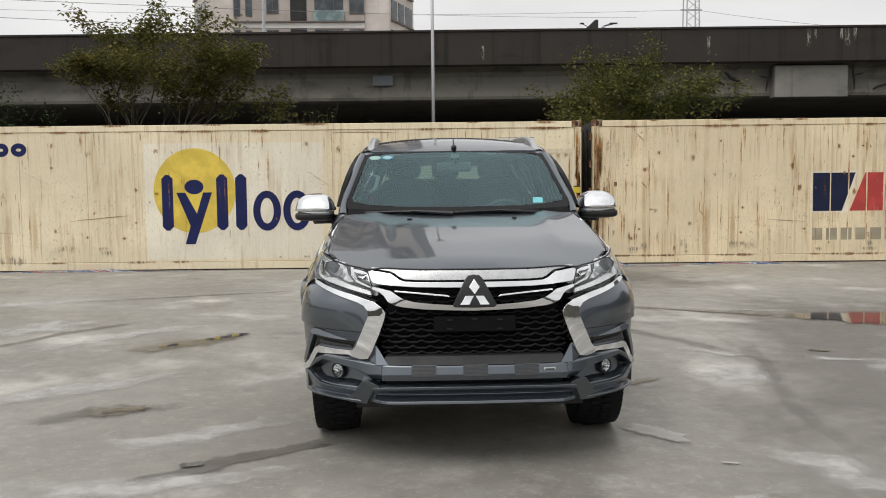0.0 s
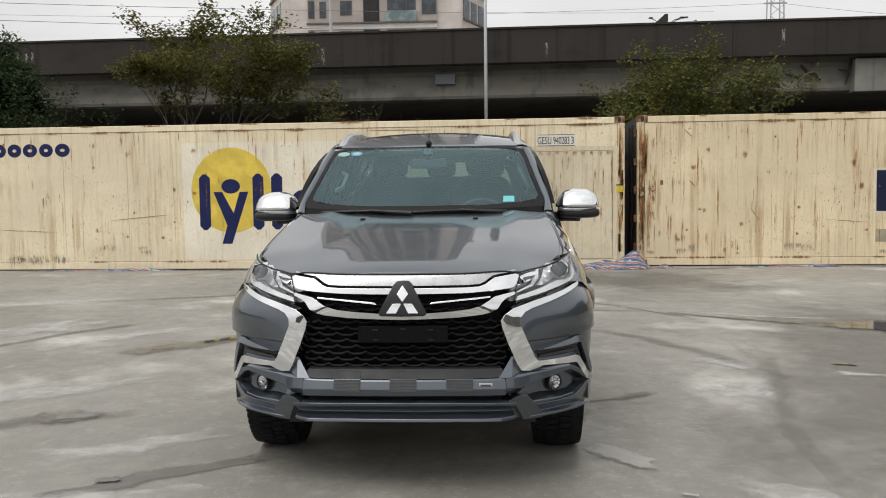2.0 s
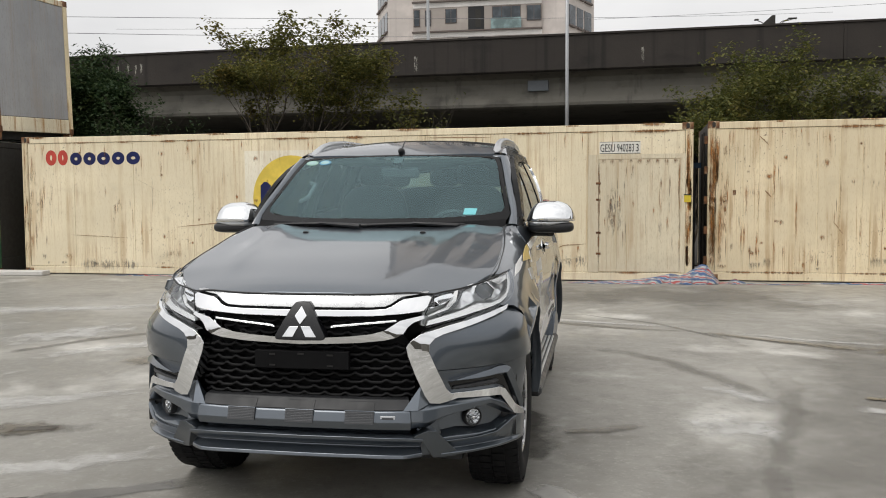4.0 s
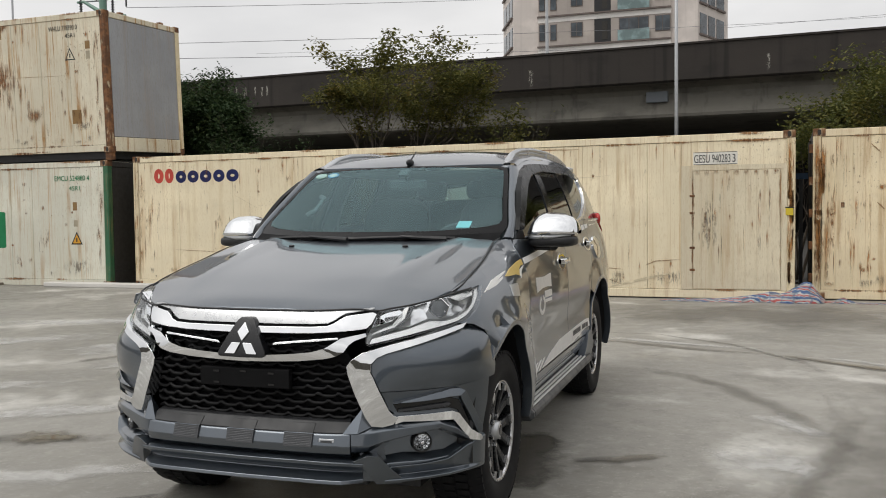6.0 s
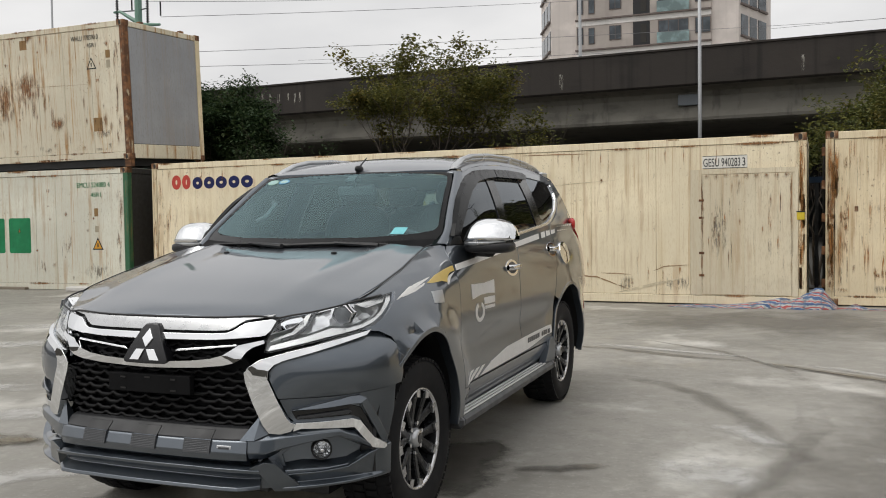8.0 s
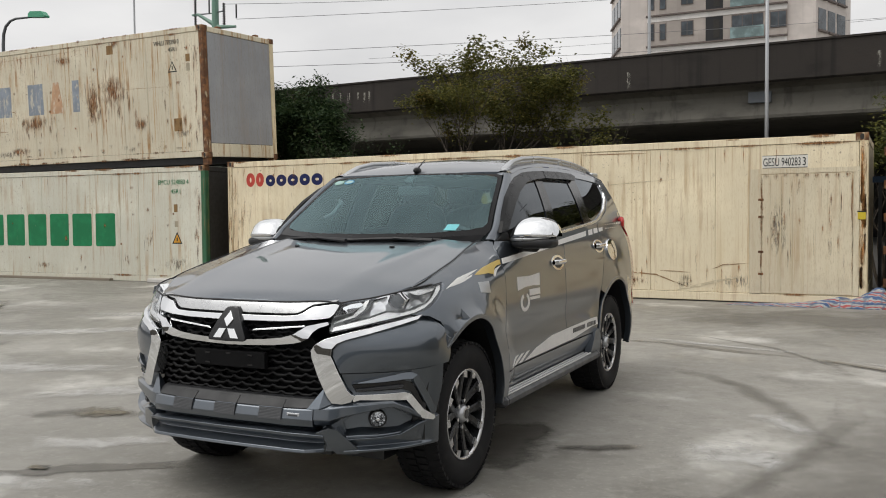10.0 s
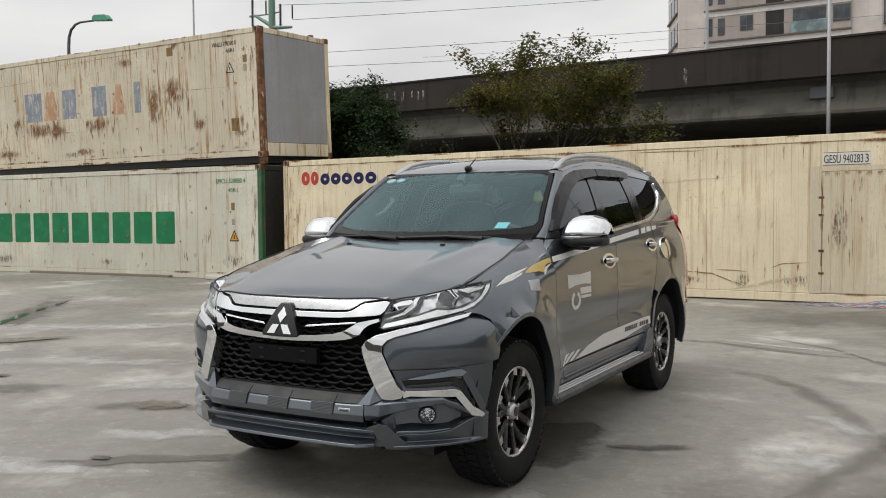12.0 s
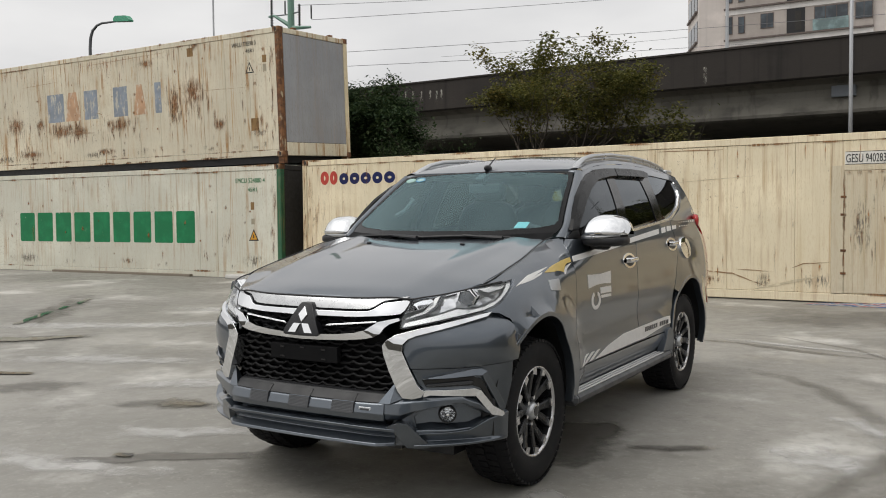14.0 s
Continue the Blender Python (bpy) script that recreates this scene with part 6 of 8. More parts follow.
    bmesh.ops.recalc_face_normals(bm, faces=bm.faces[:])
    return part(name, bm, mat, parent, label, smooth)


def spin(profile, sides=48):
    """A body turned about the x axis; profile in (x, radius)."""
    bm = bmesh.new()
    rings = [[bm.verts.new((x, r * math.cos(2 * math.pi * k / sides), r * math.sin(2 * math.pi * k / sides))) for k in range(sides)] for x, r in profile]
    for a, b in zip(rings, rings[1:]):
        for k in range(sides):
            bm.faces.new((a[k], a[(k + 1) % sides], b[(k + 1) % sides], b[k]))
    bmesh.ops.recalc_face_normals(bm, faces=bm.faces[:])
    return bm


def blob(sx, sy, sz, power=2.6, nu=28, nv=18):
    """A rounded block (superellipsoid)."""
    bm = bmesh.new()

    def c(v, p):
        return math.copysign(abs(v) ** (2 / p), v)

    rows = []
    for j in range(nv + 1):
        b = -math.pi / 2 + math.pi * j / nv
        rows.append([bm.verts.new((sx * c(math.cos(b), power) * c(math.cos(a), power), sy * c(math.cos(b), power) * c(math.sin(a), power), sz * c(math.sin(b), power))) for a in [2 * math.pi * i / nu for i in range(nu)]])
    for a, b in zip(rows, rows[1:]):
        for i in range(nu):
            bm.faces.new((a[i], a[(i + 1) % nu], b[(i + 1) % nu], b[i]))
    bmesh.ops.remove_doubles(bm, verts=bm.verts[:], dist=1e-5)
    bmesh.ops.recalc_face_normals(bm, faces=bm.faces[:])
    return bm


CAR = thing("suv", "dark grey metallic suv with chrome shield grille and roof rails", "car")

# --- nose: bumper, kit, grille ---
ARCH_F, ARCH_R = (-1.475, 0.41, 0.500), (1.385, 0.39, 0.525)


def arch(c, a0, a1, k=18, grow=0.0):
    """Wheel arch; the front one is drawn in towards the door."""
    out = []
    for i in range(k + 1):
        a = radians(a0 + (a1 - a0) * i / k)
        wide = (0.82 if c[0] < 0 else 0.92) if math.cos(a) > 0 else 1.0
        out.append((c[0] + (c[2] + grow) * wide * math.cos(a), c[1] + (c[2] + grow) * math.sin(a)))
    return out


part("inner_shell", boxbm(-0.62, 0.62, -2.05, 2.2, 0.30, 0.98), M_BLACK, CAR)
part("underbody", boxbm(-0.64, 0.64, -1.90, 2.2, 0.215, 0.300), M_BLACK, CAR)
# added plate that keeps light off the ground under the nose
part("splash_guard", boxbm(-0.50, 0.50, -2.16, -1.85, 0.290, 0.318), M_BLACK, CAR)
part("inner_nose", boxbm(-0.80, 0.80, -1.98, -1.86, 0.34, 0.92), M_BLACK, CAR)
pair("bumper_cheek", [(0.555, 0.800), (0.580, 0.832), (0.620, 0.845), (0.743, 0.880), (0.884, 0.915), (0.938, 0.925), (0.983, 0.942), (1.041, 0.91), (1.120, 0.874), (1.178, 0.80), (1.164, 0.75), (1.140, 0.712), (0.993, 0.705), (0.838, 0.697), (0.59, 0.693), (0.556, 0.77)], nose, M_PAINT, CAR, thick=0.03, slope=0.16, bulge=0.030, step=0.025)
pair("kit_corner", [(0.592, 0.688), (0.838, 0.692), (0.993, 0.700), (1.117, 0.707), (1.112, 0.60), (1.074, 0.47), (1.012, 0.45), (0.965, 0.50), (0.926, 0.575), (0.887, 0.592), (0.655, 0.588), (0.623, 0.617)], nose, M_PAINT, CAR, out=-0.002, thick=0.03, slope=-0.06)
pair("canard", [(0.635, 0.645), (0.780, 0.672), (0.882, 0.689), (0.921, 0.688), (0.950, 0.672), (0.921, 0.655), (0.882, 0.657), (0.780, 0.650)], nose, M_PAINT, CAR, out=0.030, thick=0.04, step=0.04, soft=0.006, slope=0.5)
pair("canard_fin", [(0.921, 0.690), (0.952, 0.674), (1.047, 0.50), (1.039, 0.475), (1.014, 0.487), (0.931, 0.640)], nose, M_PAINT, CAR, out=0.022, thick=0.03, step=0.04, soft=0.006)
pair("canard_slot", [(0.640, 0.638), (0.780, 0.645), (0.887, 0.650), (0.931, 0.634), (1.016, 0.482), (1.003, 0.478), (0.921, 0.592), (0.882, 0.606), (0.660, 0.602)], nose, M_GLOSSBLACK, CAR, out=0.004, thick=0.02)
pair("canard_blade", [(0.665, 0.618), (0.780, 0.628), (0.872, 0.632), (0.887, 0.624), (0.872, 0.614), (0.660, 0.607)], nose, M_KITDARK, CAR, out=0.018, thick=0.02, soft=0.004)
pair("chrome_shield", [(0.457, 0.800), (0.475, 0.826), (0.518, 0.854), (0.638, 0.884), (0.800, 0.918), (0.900, 0.938), (0.955, 0.948), (0.942, 0.930), (0.885, 0.916), (0.615, 0.848), (0.577, 0.833), (0.553, 0.808), (0.550, 0.775), (0.583, 0.698), (0.623, 0.617), (0.640, 0.598), (0.660, 0.590), (0.640, 0.560), (0.595, 0.550), (0.550, 0.556), (0.528, 0.590), (0.489, 0.684), (0.462, 0.765)], nose, M_CHROME, CAR, label="chrome shield trim", out=0.024, thick=0.05, step=0.03, soft=0.008, bulge=0.016, slope=0.06)
pair("chrome_lower_arm", [(0.648, 0.590), (0.780, 0.592), (0.888, 0.594), (0.921, 0.582), (0.979, 0.505), (1.034, 0.470), (1.040, 0.455), (1.025, 0.448), (0.970, 0.462), (0.950, 0.485), (0.894, 0.556), (0.780, 0.562), (0.681, 0.566), (0.648, 0.556)], nose, M_CHROME, CAR, label="chrome lower trim arm", out=0.022, thick=0.04, step=0.03, soft=0.006, slope=0.06)
# black lower grille with wavy honeycomb rows
panel("grille_back", both([(0.0, 0.830), (0.30, 0.840), (0.43, 0.86), (0.480, 0.81), (0.50, 0.70), (0.535, 0.60), (0.42, 0.535), (0.0, 0.53)]), nose, M_MESHBLACK, CAR, out=-0.055, thick=0.02)


def rib(name, s0, s1, z, amp, phase, parent, mat, out=-0.026, hgt=0.0075, period=0.092):
    """One wavy bar of the honeycomb."""
    rows = []
    n = max(8, int((s1 - s0) / 0.0096))
    for i in range(n + 1):
        s = s0 + (s1 - s0) * i / n
        u = ((s / period + phase) % 1.0) * 4
        w = 2 * min(1, max(0, 1.35 - abs(u - 2) * 1.5)) - 1
        zc = z + amp * w
        rows.append([nose(s, zc + hgt, out - 0.02), nose(s, zc + hgt * 0.7, out), nose(s, zc - hgt * 0.7, out + 0.004), nose(s, zc - hgt, out - 0.02)])
    return loft(name, rows, mat, parent, closed=True)


GR = part("honeycomb", boxbm(-0.42, 0.42, -2.16, -2.15, 0.56, 0.80), M_MESHBLACK, CAR)
for i, z in enumerate((0.795, 0.765, 0.735, 0.705, 0.675, 0.645, 0.615, 0.587, 0.560)):
    w = table([(0.55, 0.42), (0.60, 0.50), (0.70, 0.490), (0.80, 0.45)], z)
    rib("grille_rib", -w, w, z, 0.0055, 0.5 * (i % 2), GR, M_RIB)
panel("plate_holder", [(-0.212, 0.700), (0.212, 0.700), (0.212, 0.778), (-0.212, 0.778)], nose, M_MESHBLACK, CAR, out=0.016, thick=0.03, label="empty black plate holder")
for x, z in ((-0.13, 0.762), (0.13, 0.762), (-0.13, 0.715), (0.13, 0.715), (0.0, 0.766)):
    panel("plate_slot", [(x - 0.014, z - 0.004), (x + 0.014, z - 0.004), (x + 0.014, z + 0.004), (x - 0.014, z + 0.004)], nose, M_GLOSSBLACK, CAR, out=0.0185, thick=0.004, soft=0)
# upper grille
panel("upper_grille", both([(0.0, 0.935), (0.34, 0.935), (0.46, 0.925), (0.50, 0.912), (0.44, 0.860), (0.37, 0.828), (0.0, 0.80)]), nose, M_MESHBLACK, CAR, out=-0.035, thick=0.02)
for i, z in enumerate((0.905, 0.880, 0.855)):
    rib("upper_rib", -0.42, 0.42, z, 0.005, 0.5 * (i % 2), CAR, M_MESHBLACK, -0.015, 0.006, 0.08)
panel("grille_bar", both([(0.0, 1.012), (0.28, 1.013), (0.50, 1.020), (0.580, 1.028), (0.572, 1.021), (0.50, 1.013), (0.447, 1.007), (0.425, 0.998), (0.390, 0.978), (0.365, 0.968), (0.30, 0.964), (0.0, 0.962)]), nose, M_BRUSHED, CAR, out=0.004, thick=0.03, step=0.04, soft=0.004, label="brushed chrome grille bar", slope=0.0, bulge=0.004)
panel("grille_groove", both([(0.0, 0.975), (0.36, 0.980), (0.42, 1.003), (0.57, 1.024), (0.580, 1.008), (0.555, 0.985), (0.40, 0.940), (0.0, 0.938)]), nose, M_MESHBLACK, CAR, out=-0.006, thick=0.01, soft=0)
panel("grille_bar", both([(0.0, 0.953), (0.20, 0.954), (0.30, 0.955), (0.365, 0.959), (0.394, 0.969), (0.430, 0.990), (0.450, 0.998), (0.50, 1.004), (0.570, 1.012), (0.586, 1.004), (0.562, 0.965), (0.541, 0.948), (0.518, 0.945), (0.411, 0.936), (0.30, 0.929), (0.0, 0.924)]), nose, M_CHROME, CAR, out=0.012, thick=0.04, step=0.04, soft=0.006, label="chrome grille bar", slope=0.04, bulge=0.006)
pair("grille_strip", [(0.122, 0.877), (0.136, 0.889), (0.30, 0.904), (0.417, 0.914), (0.417, 0.905), (0.30, 0.895), (0.150, 0.881)], nose, M_CHROME, CAR, out=0.006, thick=0.02, soft=0.003)
panel("grille_smile", both([(0.0, 0.836), (0.11, 0.839), (0.22, 0.846), (0.310, 0.856), (0.368, 0.872), (0.405, 0.895), (0.432, 0.912), (0.48, 0.922), (0.535, 0.932), (0.539, 0.919), (0.49, 0.903), (0.466, 0.886), (0.445, 0.857), (0.415, 0.841), (0.370, 0.830), (0.26, 0.818), (0.11, 0.811), (0.0, 0.808)]), nose, M_CHROME, CAR, out=0.018, thick=0.05, step=0.03, soft=0.007, label="chrome curved grille trim", slope=-0.10, bulge=0.010)
EM = panel("emblem", both([(0.0, 0.990), (0.030, 0.987), (0.044, 0.972), (0.112, 0.846), (0.110, 0.833), (0.098, 0.828), (0.0, 0.826)]), nose, M_EMBLEM, CAR, out=0.034, thick=0.06, step=0.04, soft=0.006, label="black emblem plate")
panel("silver_shape", [(0.0, 0.972), (0.028, 0.930), (0.0, 0.893), (-0.028, 0.930)], nose, M_CHROME, EM, out=0.040, thick=0.006, step=0.03, soft=0.003)
for k in (1, -1):
    panel("silver_shape", [(0.004 * k, 0.887), (0.046 * k, 0.887), (0.076 * k, 0.842), (0.028 * k, 0.842)], nose, M_CHROME, EM, out=0.040, thick=0.006, step=0.03, soft=0.003)
# lower kit


def kit(name, stations, lines, mat, parent, label="", side_=0, sub=5, soft=0.004):
    """A moulded piece of the nose: lines run outward over the stations (s), each with a (z, out) at every station.
    side_ 0 spans the middle, 1 and -1 lie on one side."""
    rows = []
    for line in lines:
        half = []
        for i in range(len(stations) - 1):
            (z0, o0), (z1, o1) = line[i], line[i + 1]
            for j in range(sub):
                f = j / sub
                half.append((stations[i] + (stations[i + 1] - stations[i]) * f, z0 + (z1 - z0) * f, o0 + (o1 - o0) * f))
        half.append((stations[-1], *line[-1]))
        if side_ == 0:
            half = [(-q[0], q[1], q[2]) for q in reversed(half[1:])] + half
        rows.append([nose(q[0] * (side_ or 1), q[1], q[2]) for q in half])
    bm = bmesh.new()
    g = [[bm.verts.new(q) for q in row] for row in rows]
    for ra, rb in zip(g, g[1:]):
        for i in range(len(ra) - 1):
            bm.faces.new((ra[i], ra[i + 1], rb[i + 1], rb[i]))
    for i in (0, -1):
        bm.faces.new([row[i] for row in g])
    bmesh.ops.recalc_face_normals(bm, faces=bm.faces[:])
    bm.normal_update()
    front = sum(f.normal.y * f.calc_area() for f in bm.faces)
    if front > 0:
        bmesh.ops.reverse_faces(bm, faces=bm.faces[:])
    ob = part(name, bm, mat, parent, label, smooth=True)
    mod = ob.modifiers.new("edge", "BEVEL")
    mod.width, mod.segments, mod.limit_method, mod.angle_limit, mod.harden_normals = soft, 2, "ANGLE", radians(18), True
    return ob


# band under the grille: a shelf that leans out, a narrow front and a turned-in underside
kit("bumper_shelf", [0.0, 0.20, 0.42, 0.47], [
    [(0.590, -0.060), (0.590, -0.060), (0.586, -0.060), (0.584, -0.05)],
    [(0.572, -0.006), (0.572, -0.006), (0.570, -0.006), (0.569, -0.004)],
    [(0.531, 0.037), (0.531, 0.037), (0.533, 0.037), (0.534, 0.037)],
    [(0.520, 0.030), (0.520, 0.030), (0.522, 0.030), (0.523, 0.030)]], M_SHELF, CAR, "matt dark grey shelf of the bumper")
kit("bumper_band", [0.0, 0.20, 0.42, 0.47], [
    [(0.530, 0.020), (0.530, 0.020), (0.532, 0.020), (0.533, 0.020)],
    [(0.528, 0.036), (0.528, 0.036), (0.530, 0.036), (0.531, 0.036)],
    [(0.522, 0.042), (0.522, 0.042), (0.524, 0.042), (0.525, 0.042)],
    [(0.484, 0.056), (0.484, 0.056), (0.482, 0.056), (0.479, 0.056)],
    [(0.452, 0.048), (0.452, 0.048), (0.450, 0.048), (0.448, 0.048)],
    [(0.442, 0.004), (0.442, 0.004), (0.440, 0.004), (0.438, 0.004)],
    [(0.415, -0.015), (0.415, -0.015), (0.413, -0.015), (0.411, -0.015)]], M_PAINT, CAR, "grey lower bumper band")
for k in (1, -1):
    # the band runs on as a brow over the fog lamp
    kit("fog_brow", [0.47, 0.54, 0.60, 0.68, 0.76, 0.83, 0.90, 0.965], [
        [(0.560, 0.0), (0.566, 0.0), (0.568, 0.0), (0.566, 0.0), (0.566, 0.0), (0.566, 0.0), (0.545, 0.0), (0.490, 0.0)],
        [(0.529, 0.040), (0.531, 0.042), (0.538, 0.044), (0.546, 0.042), (0.552, 0.040), (0.552, 0.036), (0.522, 0.034), (0.474, 0.026)],
        [(0.481, 0.050), (0.478, 0.050), (0.494, 0.048), (0.510, 0.046), (0.525, 0.042), (0.532, 0.036), (0.500, 0.032), (0.464, 0.024)],
        [(0.452, 0.030), (0.452, 0.026), (0.478, 0.010), (0.496, -0.012), (0.512, -0.018), (0.520, -0.018), (0.490, -0.010), (0.458, 0.0)],
        [(0.436, 0.0), (0.440, -0.01), (0.470, -0.03), (0.490, -0.04), (0.506, -0.045), (0.514, -0.045), (0.484, -0.03), (0.454, -0.02)]], M_PAINT, CAR, "", k)
    # spike that rises beside the shield
    bm = bmesh.new()
    q = [bm.verts.new(nose(k * a, b, o)) for a, b, o in ((0.522, 0.632, 0.004), (0.440, 0.528, 0.038), (0.496, 0.532, 0.050), (0.600, 0.568, 0.006), (0.54, 0.60, -0.02), (0.47, 0.545, -0.02))]
    for f in ((0, 1, 2), (0, 2, 3), (0, 3, 4), (0, 5, 1)):
        bm.faces.new([q[i] for i in f])
    bmesh.ops.recalc_face_normals(bm, faces=bm.faces[:])
    part("bumper_spike", bm, M_PAINT, CAR)
for a, b in ((-0.327, -0.199), (-0.064, 0.064), (0.199, 0.327)):
    for name, z0, z1, o0, o1 in (("bumper_tab", 0.530, 0.478, 0.0480, 0.0635), ("bumper_notch", 0.562, 0.531, 0.008, 0.0405)):
        bm = bmesh.new()
        rows = []
        for z, o in ((z0, o0 - 0.012), (z0, o0), (z1, o1), (z1, o1 - 0.012)):
            rows.append([bm.verts.new(nose(a + (b - a) * i / 4 + (0.004 if name == "bumper_notch" else 0.002) * (1 - i / 2), z, o)) for i in range(5)])
        for ra, rb in zip(rows, rows[1:]):
            for i in range(4):
                bm.faces.new((ra[i], ra[i + 1], rb[i + 1], rb[i]))
        for i in (0, 4):
            bm.faces.new([r[i] for r in rows])
        bmesh.ops.recalc_face_normals(bm, faces=bm.faces[:])
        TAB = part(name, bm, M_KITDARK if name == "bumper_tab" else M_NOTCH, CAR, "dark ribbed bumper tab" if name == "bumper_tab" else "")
        if name == "bumper_tab":
            part("tab_edge", tube(bmesh.new(), [nose(a + (b - a) * i / 4, z0 + 0.0005, o0 - 0.001) for i in range(5)], 0.0018, 6), M_PAINT, TAB)
            for j in range(7):
                f = (j + 1) / 8
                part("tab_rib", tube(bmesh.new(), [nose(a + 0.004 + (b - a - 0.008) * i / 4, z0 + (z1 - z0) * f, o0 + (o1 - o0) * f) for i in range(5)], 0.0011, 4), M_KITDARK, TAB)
BD = panel("badge", [(0.350, 0.490), (0.411, 0.489), (0.411, 0.510), (0.350, 0.511)], nose, M_SATIN, CAR, out=0.0500, thick=0.008, slope=0.2, soft=0.002, label="small silver badge")
panel("badge_bar", [(0.358, 0.496), (0.403, 0.495), (0.403, 0.504), (0.358, 0.504)], nose, M_KITDARK, BD, out=0.0512, slope=0.2, thick=0.003, soft=0)
pair("fog_recess", [(0.56, 0.462), (0.62, 0.492), (0.70, 0.515), (0.83, 0.528), (0.941, 0.470), (0.926, 0.405), (0.877, 0.390), (0.640, 0.384), (0.58, 0.420)], nose, M_PAINT, CAR, out=-0.026, thick=0.03, label="", slope=0.1)
# lower blade with its concave face and lit lip
kit("lower_blade", [0.0, 0.25, 0.44, 0.515], [
    [(0.428, -0.03), (0.428, -0.03), (0.424, -0.03), (0.418, -0.03)],
    [(0.430, 0.036), (0.430, 0.036), (0.426, 0.036), (0.420, 0.036)],
    [(0.420, 0.058), (0.420, 0.058), (0.416, 0.058), (0.410, 0.058)],
    [(0.408, 0.056), (0.408, 0.056), (0.404, 0.056), (0.398, 0.056)],
    [(0.376, 0.016), (0.376, 0.016), (0.372, 0.016), (0.368, 0.016)],
    [(0.370, 0.020), (0.370, 0.020), (0.367, 0.020), (0.364, 0.020)],
    [(0.350, 0.078), (0.350, 0.078), (0.347, 0.078), (0.345, 0.046)],
    [(0.336, 0.084), (0.336, 0.084), (0.333, 0.084), (0.331, 0.050)],
    [(0.328, 0.040), (0.328, 0.040), (0.325, 0.040), (0.323, 0.02)],
    [(0.322, -0.06), (0.322, -0.06), (0.320, -0.06), (0.318, -0.06)]], M_PAINT, CAR, "grey lower bumper blade", soft=0.005)
for k in (1, -1):
    kit("fog_sill", [0.60, 0.68, 0.78, 0.87, 0.93], [
        [(0.425, -0.030), (0.436, -0.030), (0.428, -0.030), (0.430, -0.028), (0.450, -0.02)],
        [(0.396, 0.018), (0.400, 0.020), (0.402, 0.022), (0.410, 0.022), (0.440, 0.018)],
        [(0.380, 0.020), (0.384, 0.022), (0.388, 0.024), (0.398, 0.024), (0.430, 0.020)]], M_PAINT, CAR, "", k)
    kit("kit_corner_low", [0.60, 0.66, 0.76, 0.86, 0.95, 1.03, 1.078], [
        [(0.394, 0.0), (0.396, 0.0), (0.402, 0.0), (0.412, 0.0), (0.452, 0.0), (0.468, 0.0), (0.470, -0.01)],
        [(0.384, 0.036), (0.388, 0.036), (0.392, 0.038), (0.402, 0.038), (0.443, 0.032), (0.458, 0.020), (0.462, 0.010)],
        [(0.342, 0.014), (0.348, 0.014), (0.352, 0.014), (0.354, 0.016), (0.354, 0.016), (0.352, 0.014), (0.350, 0.008)],
        [(0.328, 0.036), (0.332, 0.042), (0.338, 0.046), (0.341, 0.044), (0.343, 0.034), (0.340, 0.020), (0.338, 0.010)],
        [(0.316, 0.034), (0.320, 0.040), (0.327, 0.044), (0.330, 0.042), (0.332, 0.032), (0.330, 0.018), (0.328, 0.008)],
        [(0.306, -0.03), (0.310, -0.03), (0.317, -0.03), (0.320, -0.03), (0.322, -0.03), (0.320, -0.03), (0.318, -0.03)]], M_PAINT, CAR, "", k)
pair("kit_backing", [(0.47, 0.56), (0.66, 0.56), (0.655, 0.50), (0.60, 0.46), (0.615, 0.40), (0.66, 0.34), (0.66, 0.318), (0.50, 0.318), (0.52, 0.40), (0.49, 0.46)], nose, M_PAINT, CAR, out=-0.004, thick=0.02)
pair("kit_fang", [(0.478, 0.420), (0.500, 0.432), (0.535, 0.445), (0.572, 0.440), (0.615, 0.395), (0.668, 0.342), (0.672, 0.314), (0.610, 0.312), (0.568, 0.314), (0.548, 0.345), (0.515, 0.395)], nose, M_PAINT, CAR, out=0.046, thick=0.09, step=0.04, soft=0.007, slope=-0.25)
for k in (1, -1):
    c = nose(0.762 * k, 0.470, -0.004)
    n = (nose(0.762 * k, 0.470, 0.02) - c).normalized()
    q = n.to_track_quat("X", "Z").to_matrix().to_4x4()
    F = part("fog_lamp", spin([(-0.05, 0.044), (0.000, 0.043), (0.006, 0.040), (0.002, 0.036), (-0.01, 0.034)], 28), M_BLACK, CAR, smooth=True)
    F.matrix_basis = Matrix.Translation(c) @ q
    part("reflector", spin([(-0.002, 0.036), (-0.014, 0.026), (-0.02, 0.0)], 28), M_FOGBOWL, F, smooth=True)
    part("lens", spin([(0.0, 0.036), (0.007, 0.024), (0.010, 0.0)], 28), M_LENS, F, smooth=True)
    part("bulb", blob(0.012, 0.010, 0.010), M_REFLECTOR, F, smooth=True)

# --- headlamps ---
LAMP = [(0.536, 0.882), (0.545, 0.930), (0.588, 1.008), (0.640, 1.018), (0.719, 1.028), (0.800, 1.043), (0.900, 1.064), (0.978, 1.078), (1.008, 1.086), (1.016, 1.050), (1.009, 1.025), (0.994, 0.990), (0.966, 0.965), (0.926, 0.948), (0.781, 0.922), (0.622, 0.890), (0.55, 0.876)]
GUIDE = [(0.548, 0.884), (0.622, 0.897), (0.782, 0.930), (0.880, 0.947), (0.927, 0.956), (0.964, 0.972), (0.990, 0.997), (1.005, 1.028), (1.009, 1.052), (1.001, 1.078), (0.988, 1.074), (0.990, 1.045), (0.984, 1.016), (0.966, 0.992), (0.922, 0.971), (0.870, 0.961), (0.806, 0.966), (0.712, 0.940), (0.560, 0.906)]
